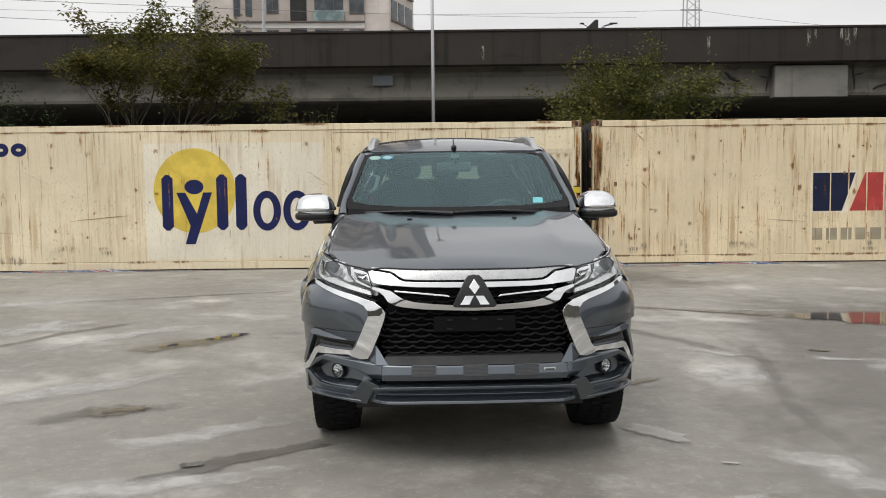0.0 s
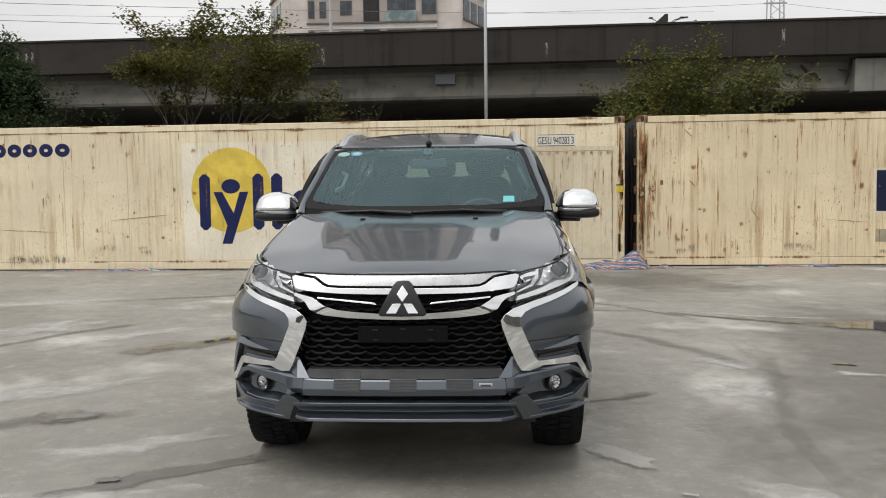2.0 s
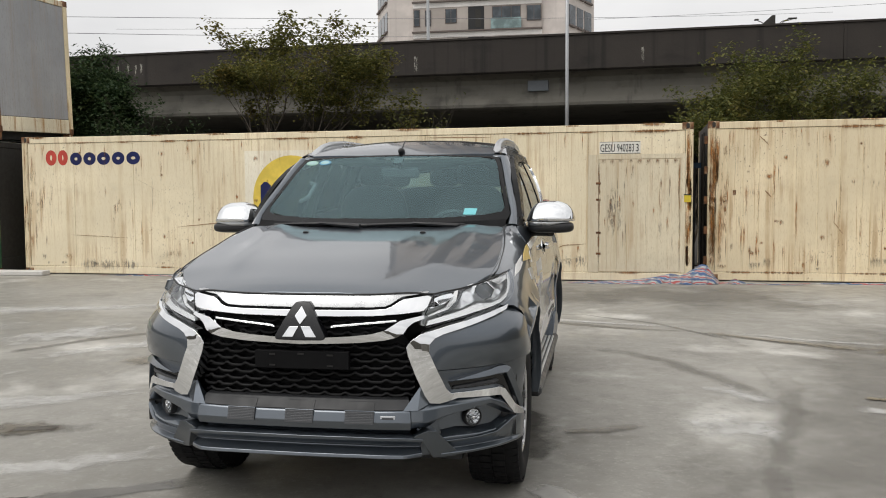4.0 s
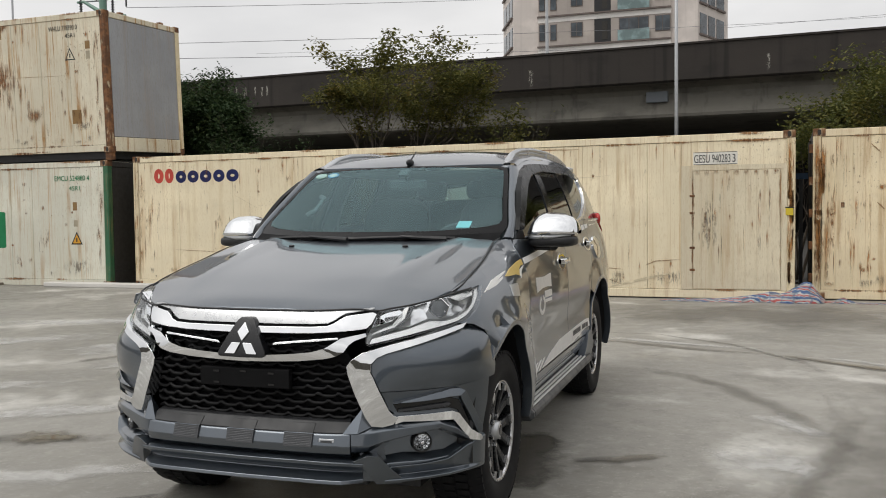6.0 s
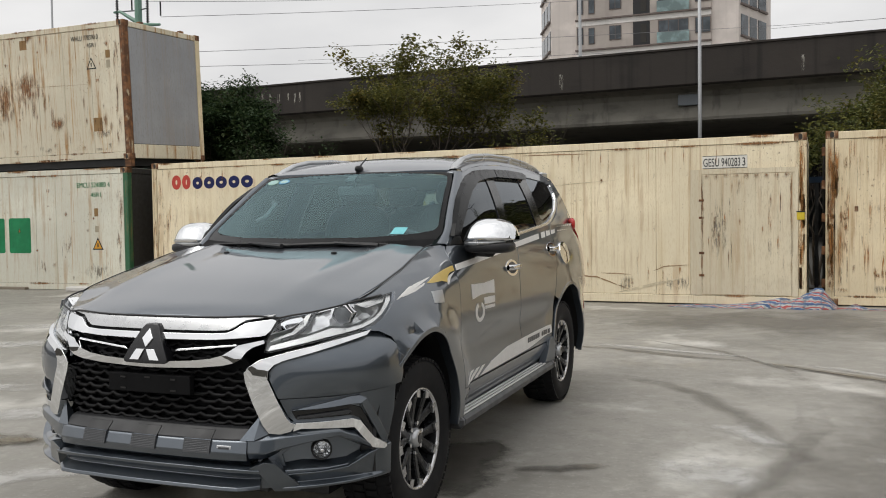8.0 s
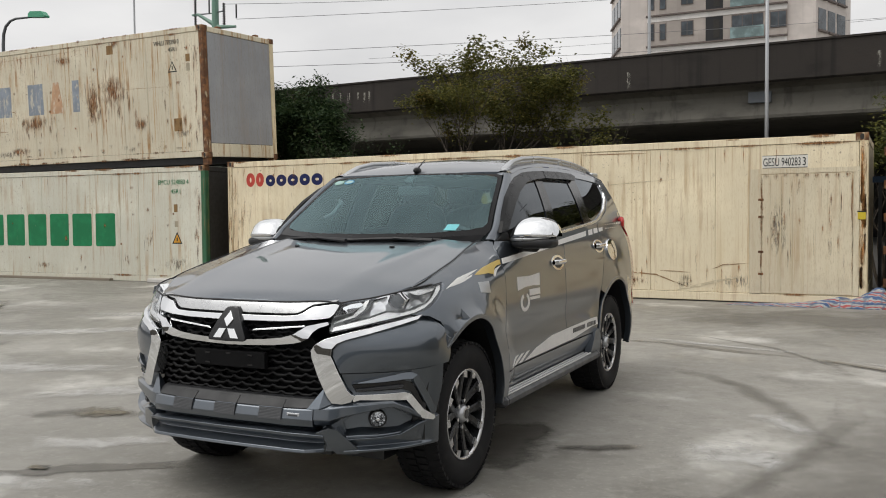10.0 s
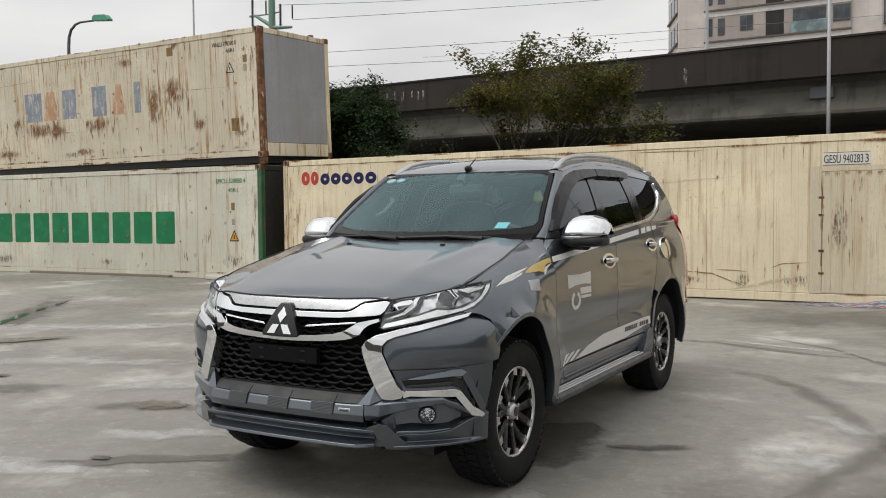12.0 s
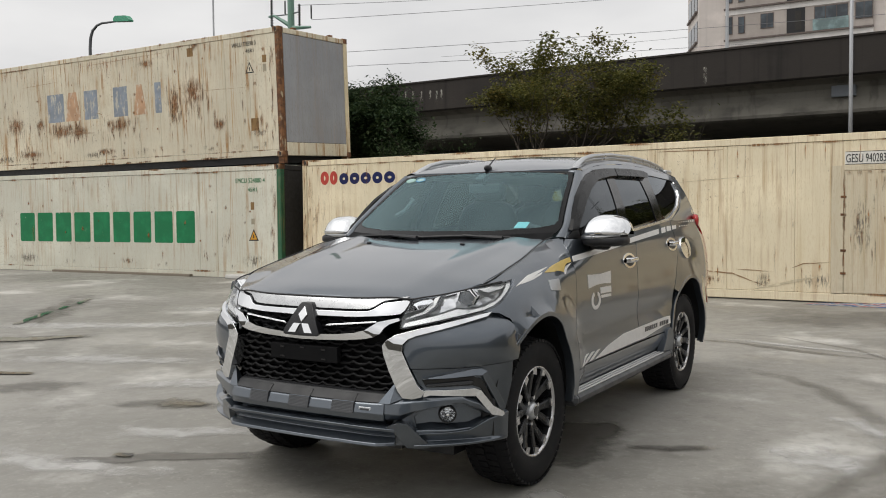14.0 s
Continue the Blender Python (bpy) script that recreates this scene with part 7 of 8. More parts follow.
HEX = [(0.049 * math.cos(radians(60 * i + 12)), 0.044 * math.sin(radians(60 * i + 12))) for i in range(6)]
for k in (1, -1):
    HL = panel("headlamp", [(k * a, b) for a, b in LAMP], nose, M_LAMPDARK, CAR, out=-0.050, thick=0.04, label="clear projector headlamp with chrome reflector")

    def inlay(name, outline, mat, out, label="", **kw):
        return panel(name, [(k * a, b) for a, b in outline], nose, mat, HL, out=out, label=label, **kw)

    inlay("chrome_block", [(0.552, 0.945), (0.590, 0.996), (0.640, 1.008), (0.681, 1.014), (0.692, 1.004), (0.645, 0.972)], M_BLOCK, -0.012, thick=0.03, soft=0.006, step=0.04, slope=0.1)
    inlay("inner_fin", [(0.700, 1.020), (0.722, 1.026), (0.700, 0.980), (0.655, 0.947), (0.560, 0.920), (0.560, 0.928), (0.645, 0.957)], M_GUIDE, -0.016, thick=0.02, soft=0.003, slope=0.3)
    inlay("reflector_bowl", [(0.672, 0.948), (0.722, 0.985), (0.752, 1.028), (0.800, 1.040), (0.905, 1.055), (0.972, 1.060), (0.978, 1.018), (0.957, 0.992), (0.905, 0.972), (0.850, 0.966), (0.806, 0.972), (0.715, 0.946)], M_BOWL, -0.034, thick=0.02, soft=0.003, step=0.03, bulge=-0.014, slope=0.2)
    inlay("upper_fin", [(0.880, 1.053), (0.985, 1.072), (0.980, 1.048), (0.925, 1.034), (0.905, 1.040)], M_GUIDE, -0.012, thick=0.02, soft=0.003, slope=0.4)
    inlay("smoked_insert", [(0.600, 0.928), (0.655, 0.953), (0.705, 0.985), (0.726, 1.020), (0.742, 1.022), (0.718, 0.982), (0.672, 0.945), (0.610, 0.918)], M_LAMPGREY, -0.020, thick=0.02, soft=0.002)
    inlay("light_guide", GUIDE, M_GUIDE, -0.010, "bright light guide strip", thick=0.02, step=0.03, soft=0.005, slope=0.10)
    c = nose(0.845 * k, 1.014, -0.022)
    q = Vector((0.12 * k, -1, 0.02)).to_track_quat("X", "Z").to_matrix().to_4x4()
    bm = bmesh.new()
    rings = [[bm.verts.new((x, a * g, b * g)) for a, b in HEX] for x, g in ((-0.04, 1.05), (0.012, 1.0), (0.016, 0.93), (0.006, 0.86))]
    for a, b in zip(rings, rings[1:]):
        for i in range(6):
            bm.faces.new((a[i], a[(i + 1) % 6], b[(i + 1) % 6], b[i]))
    bmesh.ops.recalc_face_normals(bm, faces=bm.faces[:])
    B = part("projector", bm, M_CHROME, HL)
    B.matrix_basis = Matrix.Translation(c) @ q
    part("projector_lens", spin([(0.002, 0.042), (0.010, 0.034), (0.018, 0.020), (0.021, 0.0)], 32), M_BULBGLASS, HL, smooth=True).matrix_basis = B.matrix_basis
    panel("lamp_cover", [(k * a, b) for a, b in LAMP], nose, M_LENS, HL, out=0.004, thick=0.02, step=0.04, soft=0.003)

# dark joint between the bonnet, the grille bar and the headlamps
part("bonnet_joint", tube(bmesh.new(), [nose(q, table([(0.0, 1.0165), (0.28, 1.0175), (0.50, 1.0245), (0.588, 1.0155), (0.640, 1.0245), (0.719, 1.0345), (0.800, 1.0495), (0.900, 1.0705), (0.978, 1.0845)], abs(q)), 0.006) for q in [-0.96 + 0.04 * i for i in range(49)]], 0.0042, 6), M_BLACK, CAR, smooth=True)
for k in (1, -1):
    part("lamp_joint", tube(bmesh.new(), [nose(k * 0.600, 1.020, 0.006), nose(k * 0.590, 1.006, 0.010), nose(k * 0.568, 0.968, 0.010), nose(k * 0.545, 0.930, 0.010)], 0.003, 6), M_BLACK, CAR, smooth=True)

# --- bonnet, wings, doors ---
HOOD = both([(0.0, -2.205), (0.25, -2.200), (0.43, -2.180), (0.55, -2.125), (0.64, -2.045), (0.715, -1.935), (0.772, -1.828), (0.783, -1.7), (0.785, -1.6), (0.778, -1.4), (0.761, -1.2), (0.738, -1.02), (0.70, -0.99), (0.55, -1.025), (0.30, -1.075), (0.0, -1.095)])
panel("bonnet", HOOD, hood, M_PAINT, CAR, thick=0.03, step=0.05, soft=0.006, label="grey bonnet")
for k in (1, -1):
    n = part("washer_jet", blob(0.016, 0.010, 0.006), M_BLACK, CAR, smooth=True)
    n.location = hood(0.33 * k, -1.25, 0.003)
for k in (1, -1):
    part("bonnet_gap", tube(bmesh.new(), [Vector((k * (table(HOODLINE_X, y) + 0.002), y, table(HOODLINE_Z, y) + 0.0015)) for y in [-1.84 + 0.05 * i for i in range(19)]], 0.0027, 6), M_BLACK, CAR, smooth=True)
rim_x = [-0.70 + 0.05 * i for i in range(29)]
part("bonnet_front_gap", tube(bmesh.new(), [hood(x, table([(0.0, -2.205), (0.25, -2.200), (0.43, -2.180), (0.55, -2.125), (0.64, -2.045), (0.715, -1.935)], abs(x)) - 0.004, -0.009) for x in rim_x], 0.0045, 6), M_BLACK, CAR, smooth=True)
WING = [(-1.840, 1.074)] + [(nose(a, b).y - 0.006, b) for a, b in LAMP[7:14]] + [(nose(a, b).y - 0.012, b - 0.004) for a, b in ((0.99, 0.942), (1.07, 0.91), (1.135, 0.876))] + arch(ARCH_F, 131, 0, 22) + [(-1.010, 0.33), (-1.000, 0.33), (-0.996, 0.53), (-0.998, 0.72), (-0.975, 0.90), (-0.945, 1.12), (-0.905, 1.235), (-0.86, 1.276), (-0.985, 1.265), (-1.20, 1.226), (-1.40, 1.175), (-1.60, 1.130), (-1.72, 1.103)]
pair("front_wing", WING, side, M_PAINT, CAR, thick=0.03, step=0.05, soft=0.004, label="grey front wing")
DOOR_F = [(-0.990, 0.53), (-0.993, 0.72), (-0.970, 0.90), (-0.940, 1.12), (-0.900, 1.235), (-0.855, 1.268), (-0.60, 1.262), (-0.20, 1.266), (0.10, 1.280), (0.305, 1.292), (0.235, 1.20), (0.165, 1.08), (0.142, 0.92), (0.160, 0.72), (0.195, 0.535)]
pair("front_door", DOOR_F, side, M_PAINT, CAR, thick=0.03, step=0.05, soft=0.004, label="grey front door")
DOOR_R = [(0.203, 0.535), (0.168, 0.72), (0.150, 0.92), (0.173, 1.08), (0.243, 1.20), (0.313, 1.293), (0.60, 1.312), (0.95, 1.335), (1.20, 1.352), (1.19, 1.22), (1.13, 1.06), (1.04, 0.92), (0.965, 0.815)] + arch(ARCH_R, 145, 164, 6, 0.03) + [(0.80, 0.53)]
pair("rear_door", DOOR_R, side, M_PAINT, CAR, thick=0.03, step=0.05, soft=0.004, label="grey rear door")
QUARTER = [(1.208, 1.350), (1.197, 1.22), (1.137, 1.06), (1.047, 0.92), (0.985, 0.835)] + arch(ARCH_R, 128, 0, 22) + [(1.915, 0.30), (2.10, 0.30), (2.30, 0.38), (2.385, 0.50), (2.40, 0.80), (2.39, 1.00), (2.34, 1.18), (2.26, 1.24), (2.22, 1.34), (2.15, 1.36)]
pair("rear_quarter", QUARTER, side, M_PAINT, CAR, thick=0.03, step=0.05, soft=0.004, label="grey rear quarter")


def sill_skin(y, z, out=0.0):
    """The sill turns in under the doors."""
    p = side(y, 0.522)
    return Vector((p.x - 0.004 - 0.45 * max(0.0, 0.50 - z) + out, y, z))


pair("sill", [(-0.97, 0.34), (0.84, 0.34), (0.81, 0.40), (0.795, 0.522), (-0.985, 0.522)], sill_skin, M_PAINT, CAR, thick=0.03)
pair("arch_moulding_strip", arch(ARCH_F, 132, -6, 24) + arch(ARCH_F, -6, 132, 24, -0.025), side, M_PAINT, CAR, out=0.004, thick=0.05, step=0.2, soft=0.004)
pair("arch_moulding_strip", arch(ARCH_R, 165, -8, 24) + arch(ARCH_R, -8, 165, 24, -0.025), side, M_PAINT, CAR, out=0.004, thick=0.05, step=0.2, soft=0.004)
for c in (ARCH_F, ARCH_R):
    for k in (1, -1):
        rows = []
        for i in range(25):
            a = radians(-6 + 192 * i / 24)
            rows.append([Vector((k * x, c[0] + (c[2] - 0.012) * ((0.83 if c[0] < 0 else 0.93) if math.cos(a) > 0 else 1.0) * math.cos(a), c[1] + (c[2] - 0.012) * math.sin(a))) for x in (0.90, 0.75, 0.52)])
        loft("wheel_liner", rows, M_BLACK, CAR)
        part("liner_wall", boxbm(min(k * 0.50, k * 0.525), max(k * 0.50, k * 0.525), c[0] - 0.46, c[0] + 0.46, 0.30, 0.86), M_BLACK, CAR)

# --- glasshouse ---
SCREEN = [(0.0, 1.270), (0.40, 1.272), (0.62, 1.282), (0.742, 1.300), (0.758, 1.335), (0.738, 1.40), (0.70, 1.52), (0.665, 1.63), (0.640, 1.682), (0.58, 1.693), (0.30, 1.703), (0.0, 1.707)]
INNER = [(0.0, 1.315), (0.40, 1.318), (0.65, 1.335), (0.710, 1.352), (0.722, 1.38), (0.700, 1.45), (0.669, 1.54), (0.638, 1.63), (0.622, 1.664), (0.58, 1.682), (0.30, 1.694), (0.0, 1.698)]
rows = []
for j in range(25):
    v = j / 24
    row = []
    for i in range(41):
        x = (i / 20 - 1) * (0.728 - 0.098 * v)
        lo, hi = 1.312 + 0.042 * (x / 0.72) ** 4, 1.700 - 0.030 * (x / 0.6) ** 4
        row.append(screen(x, lo + (hi - lo) * v))
    rows.append(row)
WS = loft("windscreen", rows, M_SCREEN, CAR, "clear windscreen with a blue-green tint")
for k in (1, -1):
    o = [(k * a, b) for a, b in SCREEN]
    i = [(k * a, b) for a, b in INNER]
    panel("screen_border", o[:7] + i[6::-1], screen, M_VISOR, WS, thick=0.006, step=0.08, soft=0, out=0.001)
    panel("screen_border", o[6:] + i[:5:-1], screen, M_VISOR, WS, thick=0.006, step=0.08, soft=0, out=0.001)
panel("sticker", [(0.496, 1.334), (0.566, 1.333), (0.570, 1.368), (0.501, 1.369)], screen, M_STICKER, WS, out=0.002, thick=0.002, soft=0, label="small teal sticker")
for x, z, mat in ((-0.575, 1.658, M_STICKER_G), (-0.485, 1.660, M_STICKER_B)):
    panel("round_sticker", [(x + 0.042 * math.cos(a), z + 0.016 * math.sin(a)) for a in [2 * math.pi * j / 20 for j in range(20)]], screen, mat, WS, out=0.002, thick=0.002, soft=0, label="small round inspection sticker")
    panel("sticker_ring", [(x + 0.030 * math.cos(a), z + 0.010 * math.sin(a)) for a in [2 * math.pi * j / 16 for j in range(16)]], screen, M_STICKER_IN, WS, out=0.0035, thick=0.002, soft=0)
# linings that close the doors and pillars inside
pair("door_lining", [(-0.80, 1.15), (2.05, 1.15), (2.05, 1.39), (1.40, 1.385), (1.10, 1.36), (0.90, 1.352), (0.30, 1.308), (-0.20, 1.29), (-0.80, 1.29)], house, M_CABIN, CAR, out=-0.030, thick=0.02, step=0.2, soft=0)
pair("pillar_lining", [(0.02, 1.28), (0.085, 1.72), (0.305, 1.72), (0.245, 1.29)], house, M_CABIN, CAR, out=-0.034, thick=0.02, step=0.2, soft=0)
pair("pillar_lining", [(0.86, 1.33), (0.81, 1.72), (1.105, 1.72), (1.075, 1.34)], house, M_CABIN, CAR, out=-0.034, thick=0.02, step=0.2, soft=0)
pair("quarter_lining", [(1.36, 1.36), (1.60, 1.435), (1.80, 1.52), (1.87, 1.60), (1.865, 1.70), (1.80, 1.70), (1.80, 1.605), (1.75, 1.56), (1.58, 1.475), (1.34, 1.405)], house, M_CABIN, CAR, out=-0.030, thick=0.02, step=0.2, soft=0)
pair("roof_lining", [(-0.30, 1.62), (-0.05, 1.665), (0.25, 1.69), (0.70, 1.697), (1.20, 1.693), (1.86, 1.66), (2.02, 1.71), (1.2, 1.76), (0.2, 1.75), (-0.28, 1.69)], house, M_HEADLINER, CAR, out=-0.034, thick=0.02, step=0.2, soft=0)
# cowl and wipers
loft("cowl", [[Vector((x, hood(x, -1.10 + 0.10 * (x / 0.74) ** 2).y, 1.235)) for x in [-0.74 + 0.074 * i for i in range(21)]], [screen(x, 1.285 + 0.02 * (x / 0.74) ** 2, 0.004) for x in [-0.74 + 0.074 * i for i in range(21)]]], M_MESHBLACK, CAR)
for x0, x1, xp in ((-0.62, -0.02, -0.02), (-0.05, 0.52, 0.52)):
    W = part("wiper", tube(bmesh.new(), [screen(x0 + (x1 - x0) * i / 10, 1.276 + 0.008 * math.sin(math.pi * i / 10), 0.008) for i in range(11)], 0.009, 6), M_BLACK, CAR)
    part("wiper_arm", tube(bmesh.new(), [screen(xp - 0.03, 1.262, 0.03), screen(xp - 0.2, 1.276, 0.022), screen((x0 + x1) / 2, 1.286, 0.014)], [0.014, 0.010, 0.007], 6), M_BLACK, W)

ROOFLINE = [(-0.285, 1.690), (-0.10, 1.725), (0.20, 1.757), (0.70, 1.775), (1.20, 1.768), (1.70, 1.738), (2.02, 1.700)]


def roof_edge(y):
    return table(ROOFLINE, y)


# pillars and cant rail on the window band's surface
pair("cant_rail", [(-0.86, 1.272), (-0.70, 1.392), (-0.55, 1.503), (-0.40, 1.610), (-0.29, 1.688), (-0.10, 1.725), (0.20, 1.757), (0.70, 1.775), (1.20, 1.768), (1.70, 1.738), (2.02, 1.700), (1.86, 1.672), (1.70, 1.690), (1.20, 1.708), (0.70, 1.712), (0.25, 1.705), (-0.05, 1.683), (-0.22, 1.640), (-0.36, 1.580), (-0.50, 1.500), (-0.66, 1.385), (-0.755, 1.300), (-0.79, 1.268)], house, M_PAINT, CAR, thick=0.03, step=0.06, soft=0.005, label="grey roof pillar and cant rail")
pair("rear_pillar", [(2.03, 1.698), (1.87, 1.670), (1.885, 1.60), (1.84, 1.535), (1.62, 1.435), (1.36, 1.372), (1.205, 1.355), (1.60, 1.345), (2.10, 1.345), (2.20, 1.40), (2.15, 1.53)], house, M_PAINT, CAR, thick=0.03, step=0.06, soft=0.005)
pair("pillar_trim", [(0.050, 1.285), (0.115, 1.690), (0.275, 1.700), (0.215, 1.290)], house, M_GLOSSBLACK, CAR, out=-0.002, thick=0.02, soft=0.002, label="black centre pillar trim")
pair("pillar_trim", [(0.885, 1.335), (0.84, 1.705), (1.075, 1.703), (1.045, 1.345)], house, M_GLOSSBLACK, CAR, out=-0.002, thick=0.02, soft=0.002)
pair("door_glass", [(-0.755, 1.300), (-0.66, 1.385), (-0.50, 1.500), (-0.36, 1.580), (-0.22, 1.640), (-0.05, 1.683), (0.115, 1.695), (0.052, 1.284), (-0.20, 1.270), (-0.60, 1.268)], house, M_TINT, CAR, out=-0.008, thick=0.004, step=0.08, soft=0, label="dark tinted window")
pair("door_glass", [(0.275, 1.704), (0.70, 1.712), (0.845, 1.710), (0.888, 1.335), (0.60, 1.313), (0.214, 1.288)], house, M_TINT, CAR, out=-0.008, thick=0.004, step=0.08, soft=0, label="dark tinted window")
pair("quarter_glass", [(1.072, 1.706), (1.40, 1.702), (1.70, 1.688), (1.80, 1.672), (1.815, 1.60), (1.77, 1.548), (1.59, 1.460), (1.34, 1.395), (1.042, 1.346)], house, M_TINT, CAR, out=-0.008, thick=0.004, step=0.08, soft=0, label="dark tinted quarter window")
pair("belt_chrome", [(-0.60, 1.262), (-0.20, 1.264), (0.30, 1.290), (0.90, 1.332), (1.20, 1.354), (1.36, 1.384), (1.60, 1.452), (1.79, 1.540), (1.838, 1.600), (1.833, 1.675), (1.815, 1.672), (1.815, 1.605), (1.77, 1.552), (1.59, 1.470), (1.34, 1.402), (1.20, 1.374), (0.90, 1.350), (0.30, 1.308), (-0.20, 1.282), (-0.60, 1.280)], house, M_TRIM, CAR, out=0.006, thick=0.02, step=0.03, soft=0, label="chrome window line")
pair("window_visor", [(-0.795, 1.318), (-0.731, 1.388), (-0.645, 1.465), (-0.556, 1.535), (-0.40, 1.622), (-0.276, 1.668), (-0.082, 1.708), (0.10, 1.724), (0.302, 1.732), (0.285, 1.680), (0.10, 1.668), (-0.133, 1.640), (-0.332, 1.575), (-0.48, 1.495), (-0.634, 1.387), (-0.715, 1.318)], house, M_VISOR, CAR, out=0.026, thick=0.03, step=0.06, soft=0.008, label="smoked wind deflector")
pair("window_visor", [(0.314, 1.733), (0.65, 1.742), (0.96, 1.738), (1.04, 1.722), (0.985, 1.685), (0.803, 1.688), (0.30, 1.682)], house, M_VISOR, CAR, out=0.026, thick=0.03, step=0.06, soft=0.008, label="smoked wind deflector")
for k in (1, -1):
    # front face of the A pillar, from the screen's edge to the window band
    zs = [1.275 + 0.415 * i / 14 for i in range(15)]

    def scr_edge(z):
        return table([(1.27, 0.748), (1.335, 0.757), (1.40, 0.738), (1.52, 0.700), (1.63, 0.665), (1.690, 0.642)], z)

    def pil_y(z):
        return table([(1.272, -0.86), (1.392, -0.70), (1.503, -0.55), (1.610, -0.40), (1.688, -0.29)], z)

    rows = []
    for z in zs:
        a = screen(scr_edge(z), z, 0.0)
        b = house(pil_y(z), z)
        mid = (a + b) / 2 + Vector((0.006, -0.016, 0.006))
        rows.append([Vector((k * p.x, p.y, p.z)) for p in (a - Vector((0, -0.01, 0)), a.lerp(mid, 0.5) + Vector((0, -0.006, 0.004)), mid, mid.lerp(b, 0.55) + Vector((0.004, -0.006, 0.002)), b + Vector((0.001, 0.002, 0)))])
    loft("front_pillar", rows, M_PAINT, CAR)
    jb = part("pillar_joint", blob(0.050, 0.055, 0.022, 2.2), M_PAINT, CAR, smooth=True)
    jb.location = (k * 0.628, -0.275, 1.682)
    # roof shoulder between the roof skin and the window band
    rows = []
    for i in range(36):
        y = -0.285 + 2.3 * i / 35
        a = roof(0.60 - 0.04 * max(0.0, (y - 0.9) / 1.2) ** 2, y)
        b = house(y, roof_edge(y))
        m1 = Vector((b.x - 0.012, y, a.z * 0.45 + b.z * 0.55 + 0.008))
        rows.append([Vector((k * p.x, p.y, p.z)) for p in (a, a.lerp(m1, 0.55) + Vector((0, 0, 0.006)), m1, b)])
    loft("roof_shoulder", rows, M_PAINT, CAR)
    # roof rail
    path = [(0.616, -0.275, 1.700), (0.612, -0.20, 1.737), (0.606, -0.08, 1.780), (0.602, 0.10, 1.810), (0.600, 0.45, 1.834), (0.596, 0.90, 1.841), (0.585, 1.35, 1.829), (0.570, 1.70, 1.803), (0.560, 1.90, 1.772), (0.556, 1.98, 1.742)]
    rows = []
    for i, (x, y, z) in enumerate(path):
        w, h = ((0.022, 0.012), (0.026, 0.016), (0.022, 0.016))[i] if i < 3 else (0.022, 0.018)
        rows.append([Vector((k * (x + w * math.cos(a)), y, z + h * math.sin(a))) for a in [2 * math.pi * j / 12 for j in range(12)]])
    RL = loft("roof_rail", rows, M_SATIN, CAR, "satin silver roof rail", closed=True)
    blade = []
    for x, y, z in path[:8]:
        zr = roof(x, y).z - 0.012
        blade.append([Vector((k * (x + d), y, zz)) for d, zz in ((0.015, z), (-0.015, z), (-0.018, min(z, zr)), (0.018, min(z, zr)))])
    loft("rail_blade", blade, M_SATIN, RL, closed=True)
    for y0, y1 in ((0.87, 0.95), (1.80, 1.95)):
        part("rail_foot", boxbm(k * 0.60 - 0.022, k * 0.60 + 0.022, y0, y1, roof(0.6, (y0 + y1) / 2).z - 0.03, roof(0.6, (y0 + y1) / 2).z + 0.035, bevel=0.01), M_SATIN, RL)
panel("roof", [(-0.605, -0.296), (-0.30, -0.330), (0.0, -0.340), (0.30, -0.330), (0.605, -0.296), (0.610, 0.4), (0.605, 0.9), (0.585, 1.5), (0.560, 2.02), (0.0, 2.08), (-0.560, 2.02), (-0.585, 1.5), (-0.605, 0.9), (-0.610, 0.4)], roof, M_PAINT, CAR, thick=0.02, step=0.08, soft=0.004, label="grey roof")
A = part("antenna", blob(0.020, 0.045, 0.022, 2.2), M_BLACK, CAR, "short black roof antenna", smooth=True)
A.location = roof(0.0, -0.300, 0.010)
part("antenna_rod", tube(bmesh.new(), [(0, 0.0, 0.01), (0.0, 0.11, 0.075)], [0.006, 0.003], 6), M_BLACK, A)

# --- mirrors ---
for k in (1, -1):
    MB = part("door_mirror", blob(0.134, 0.108, 0.034, 3.4), M_BLACK, CAR, "door mirror with chrome cap", smooth=True)
    MB.location = (k * 0.985, -0.665, 1.254)
    # chrome shell: a front that leans back, high at the door side and drawn down to the outer tip
    rows = []
    for i in range(25):
        u = i / 24
        h = table([(0.0, 0.022), (0.05, 0.058), (0.16, 0.096), (0.32, 0.116), (0.55, 0.117), (0.76, 0.106), (0.90, 0.080), (0.97, 0.050), (1.0, 0.020)], u)
        yf = table([(0.0, -0.060), (0.08, -0.096), (0.30, -0.116), (0.60, -0.112), (0.85, -0.080), (0.96, -0.040), (1.0, 0.0)], u)
        deep = 0.10 - yf
        rows.append([Vector((k * (-0.137 + 0.275 * u), yf + deep * a, 0.038 + h * b)) for a, b in ((0.0, 0.0), (0.045, 0.20), (0.12, 0.45), (0.22, 0.70), (0.36, 0.89), (0.55, 0.985), (0.80, 1.0), (1.0, 0.97), (1.0, 0.0))])
    loft("mirror_cap", rows, M_CHROME, MB, "polished chrome mirror cap", closed=True)
    band = []
    for i in range(17):
        u = i / 16
        yf = table([(0.0, -0.060), (0.08, -0.094), (0.30, -0.113), (0.60, -0.109), (0.85, -0.078), (1.0, -0.020)], u * 0.9)
        low = 0.012 if u < 0.55 else 0.012 + 0.022 * (u - 0.55) / 0.45
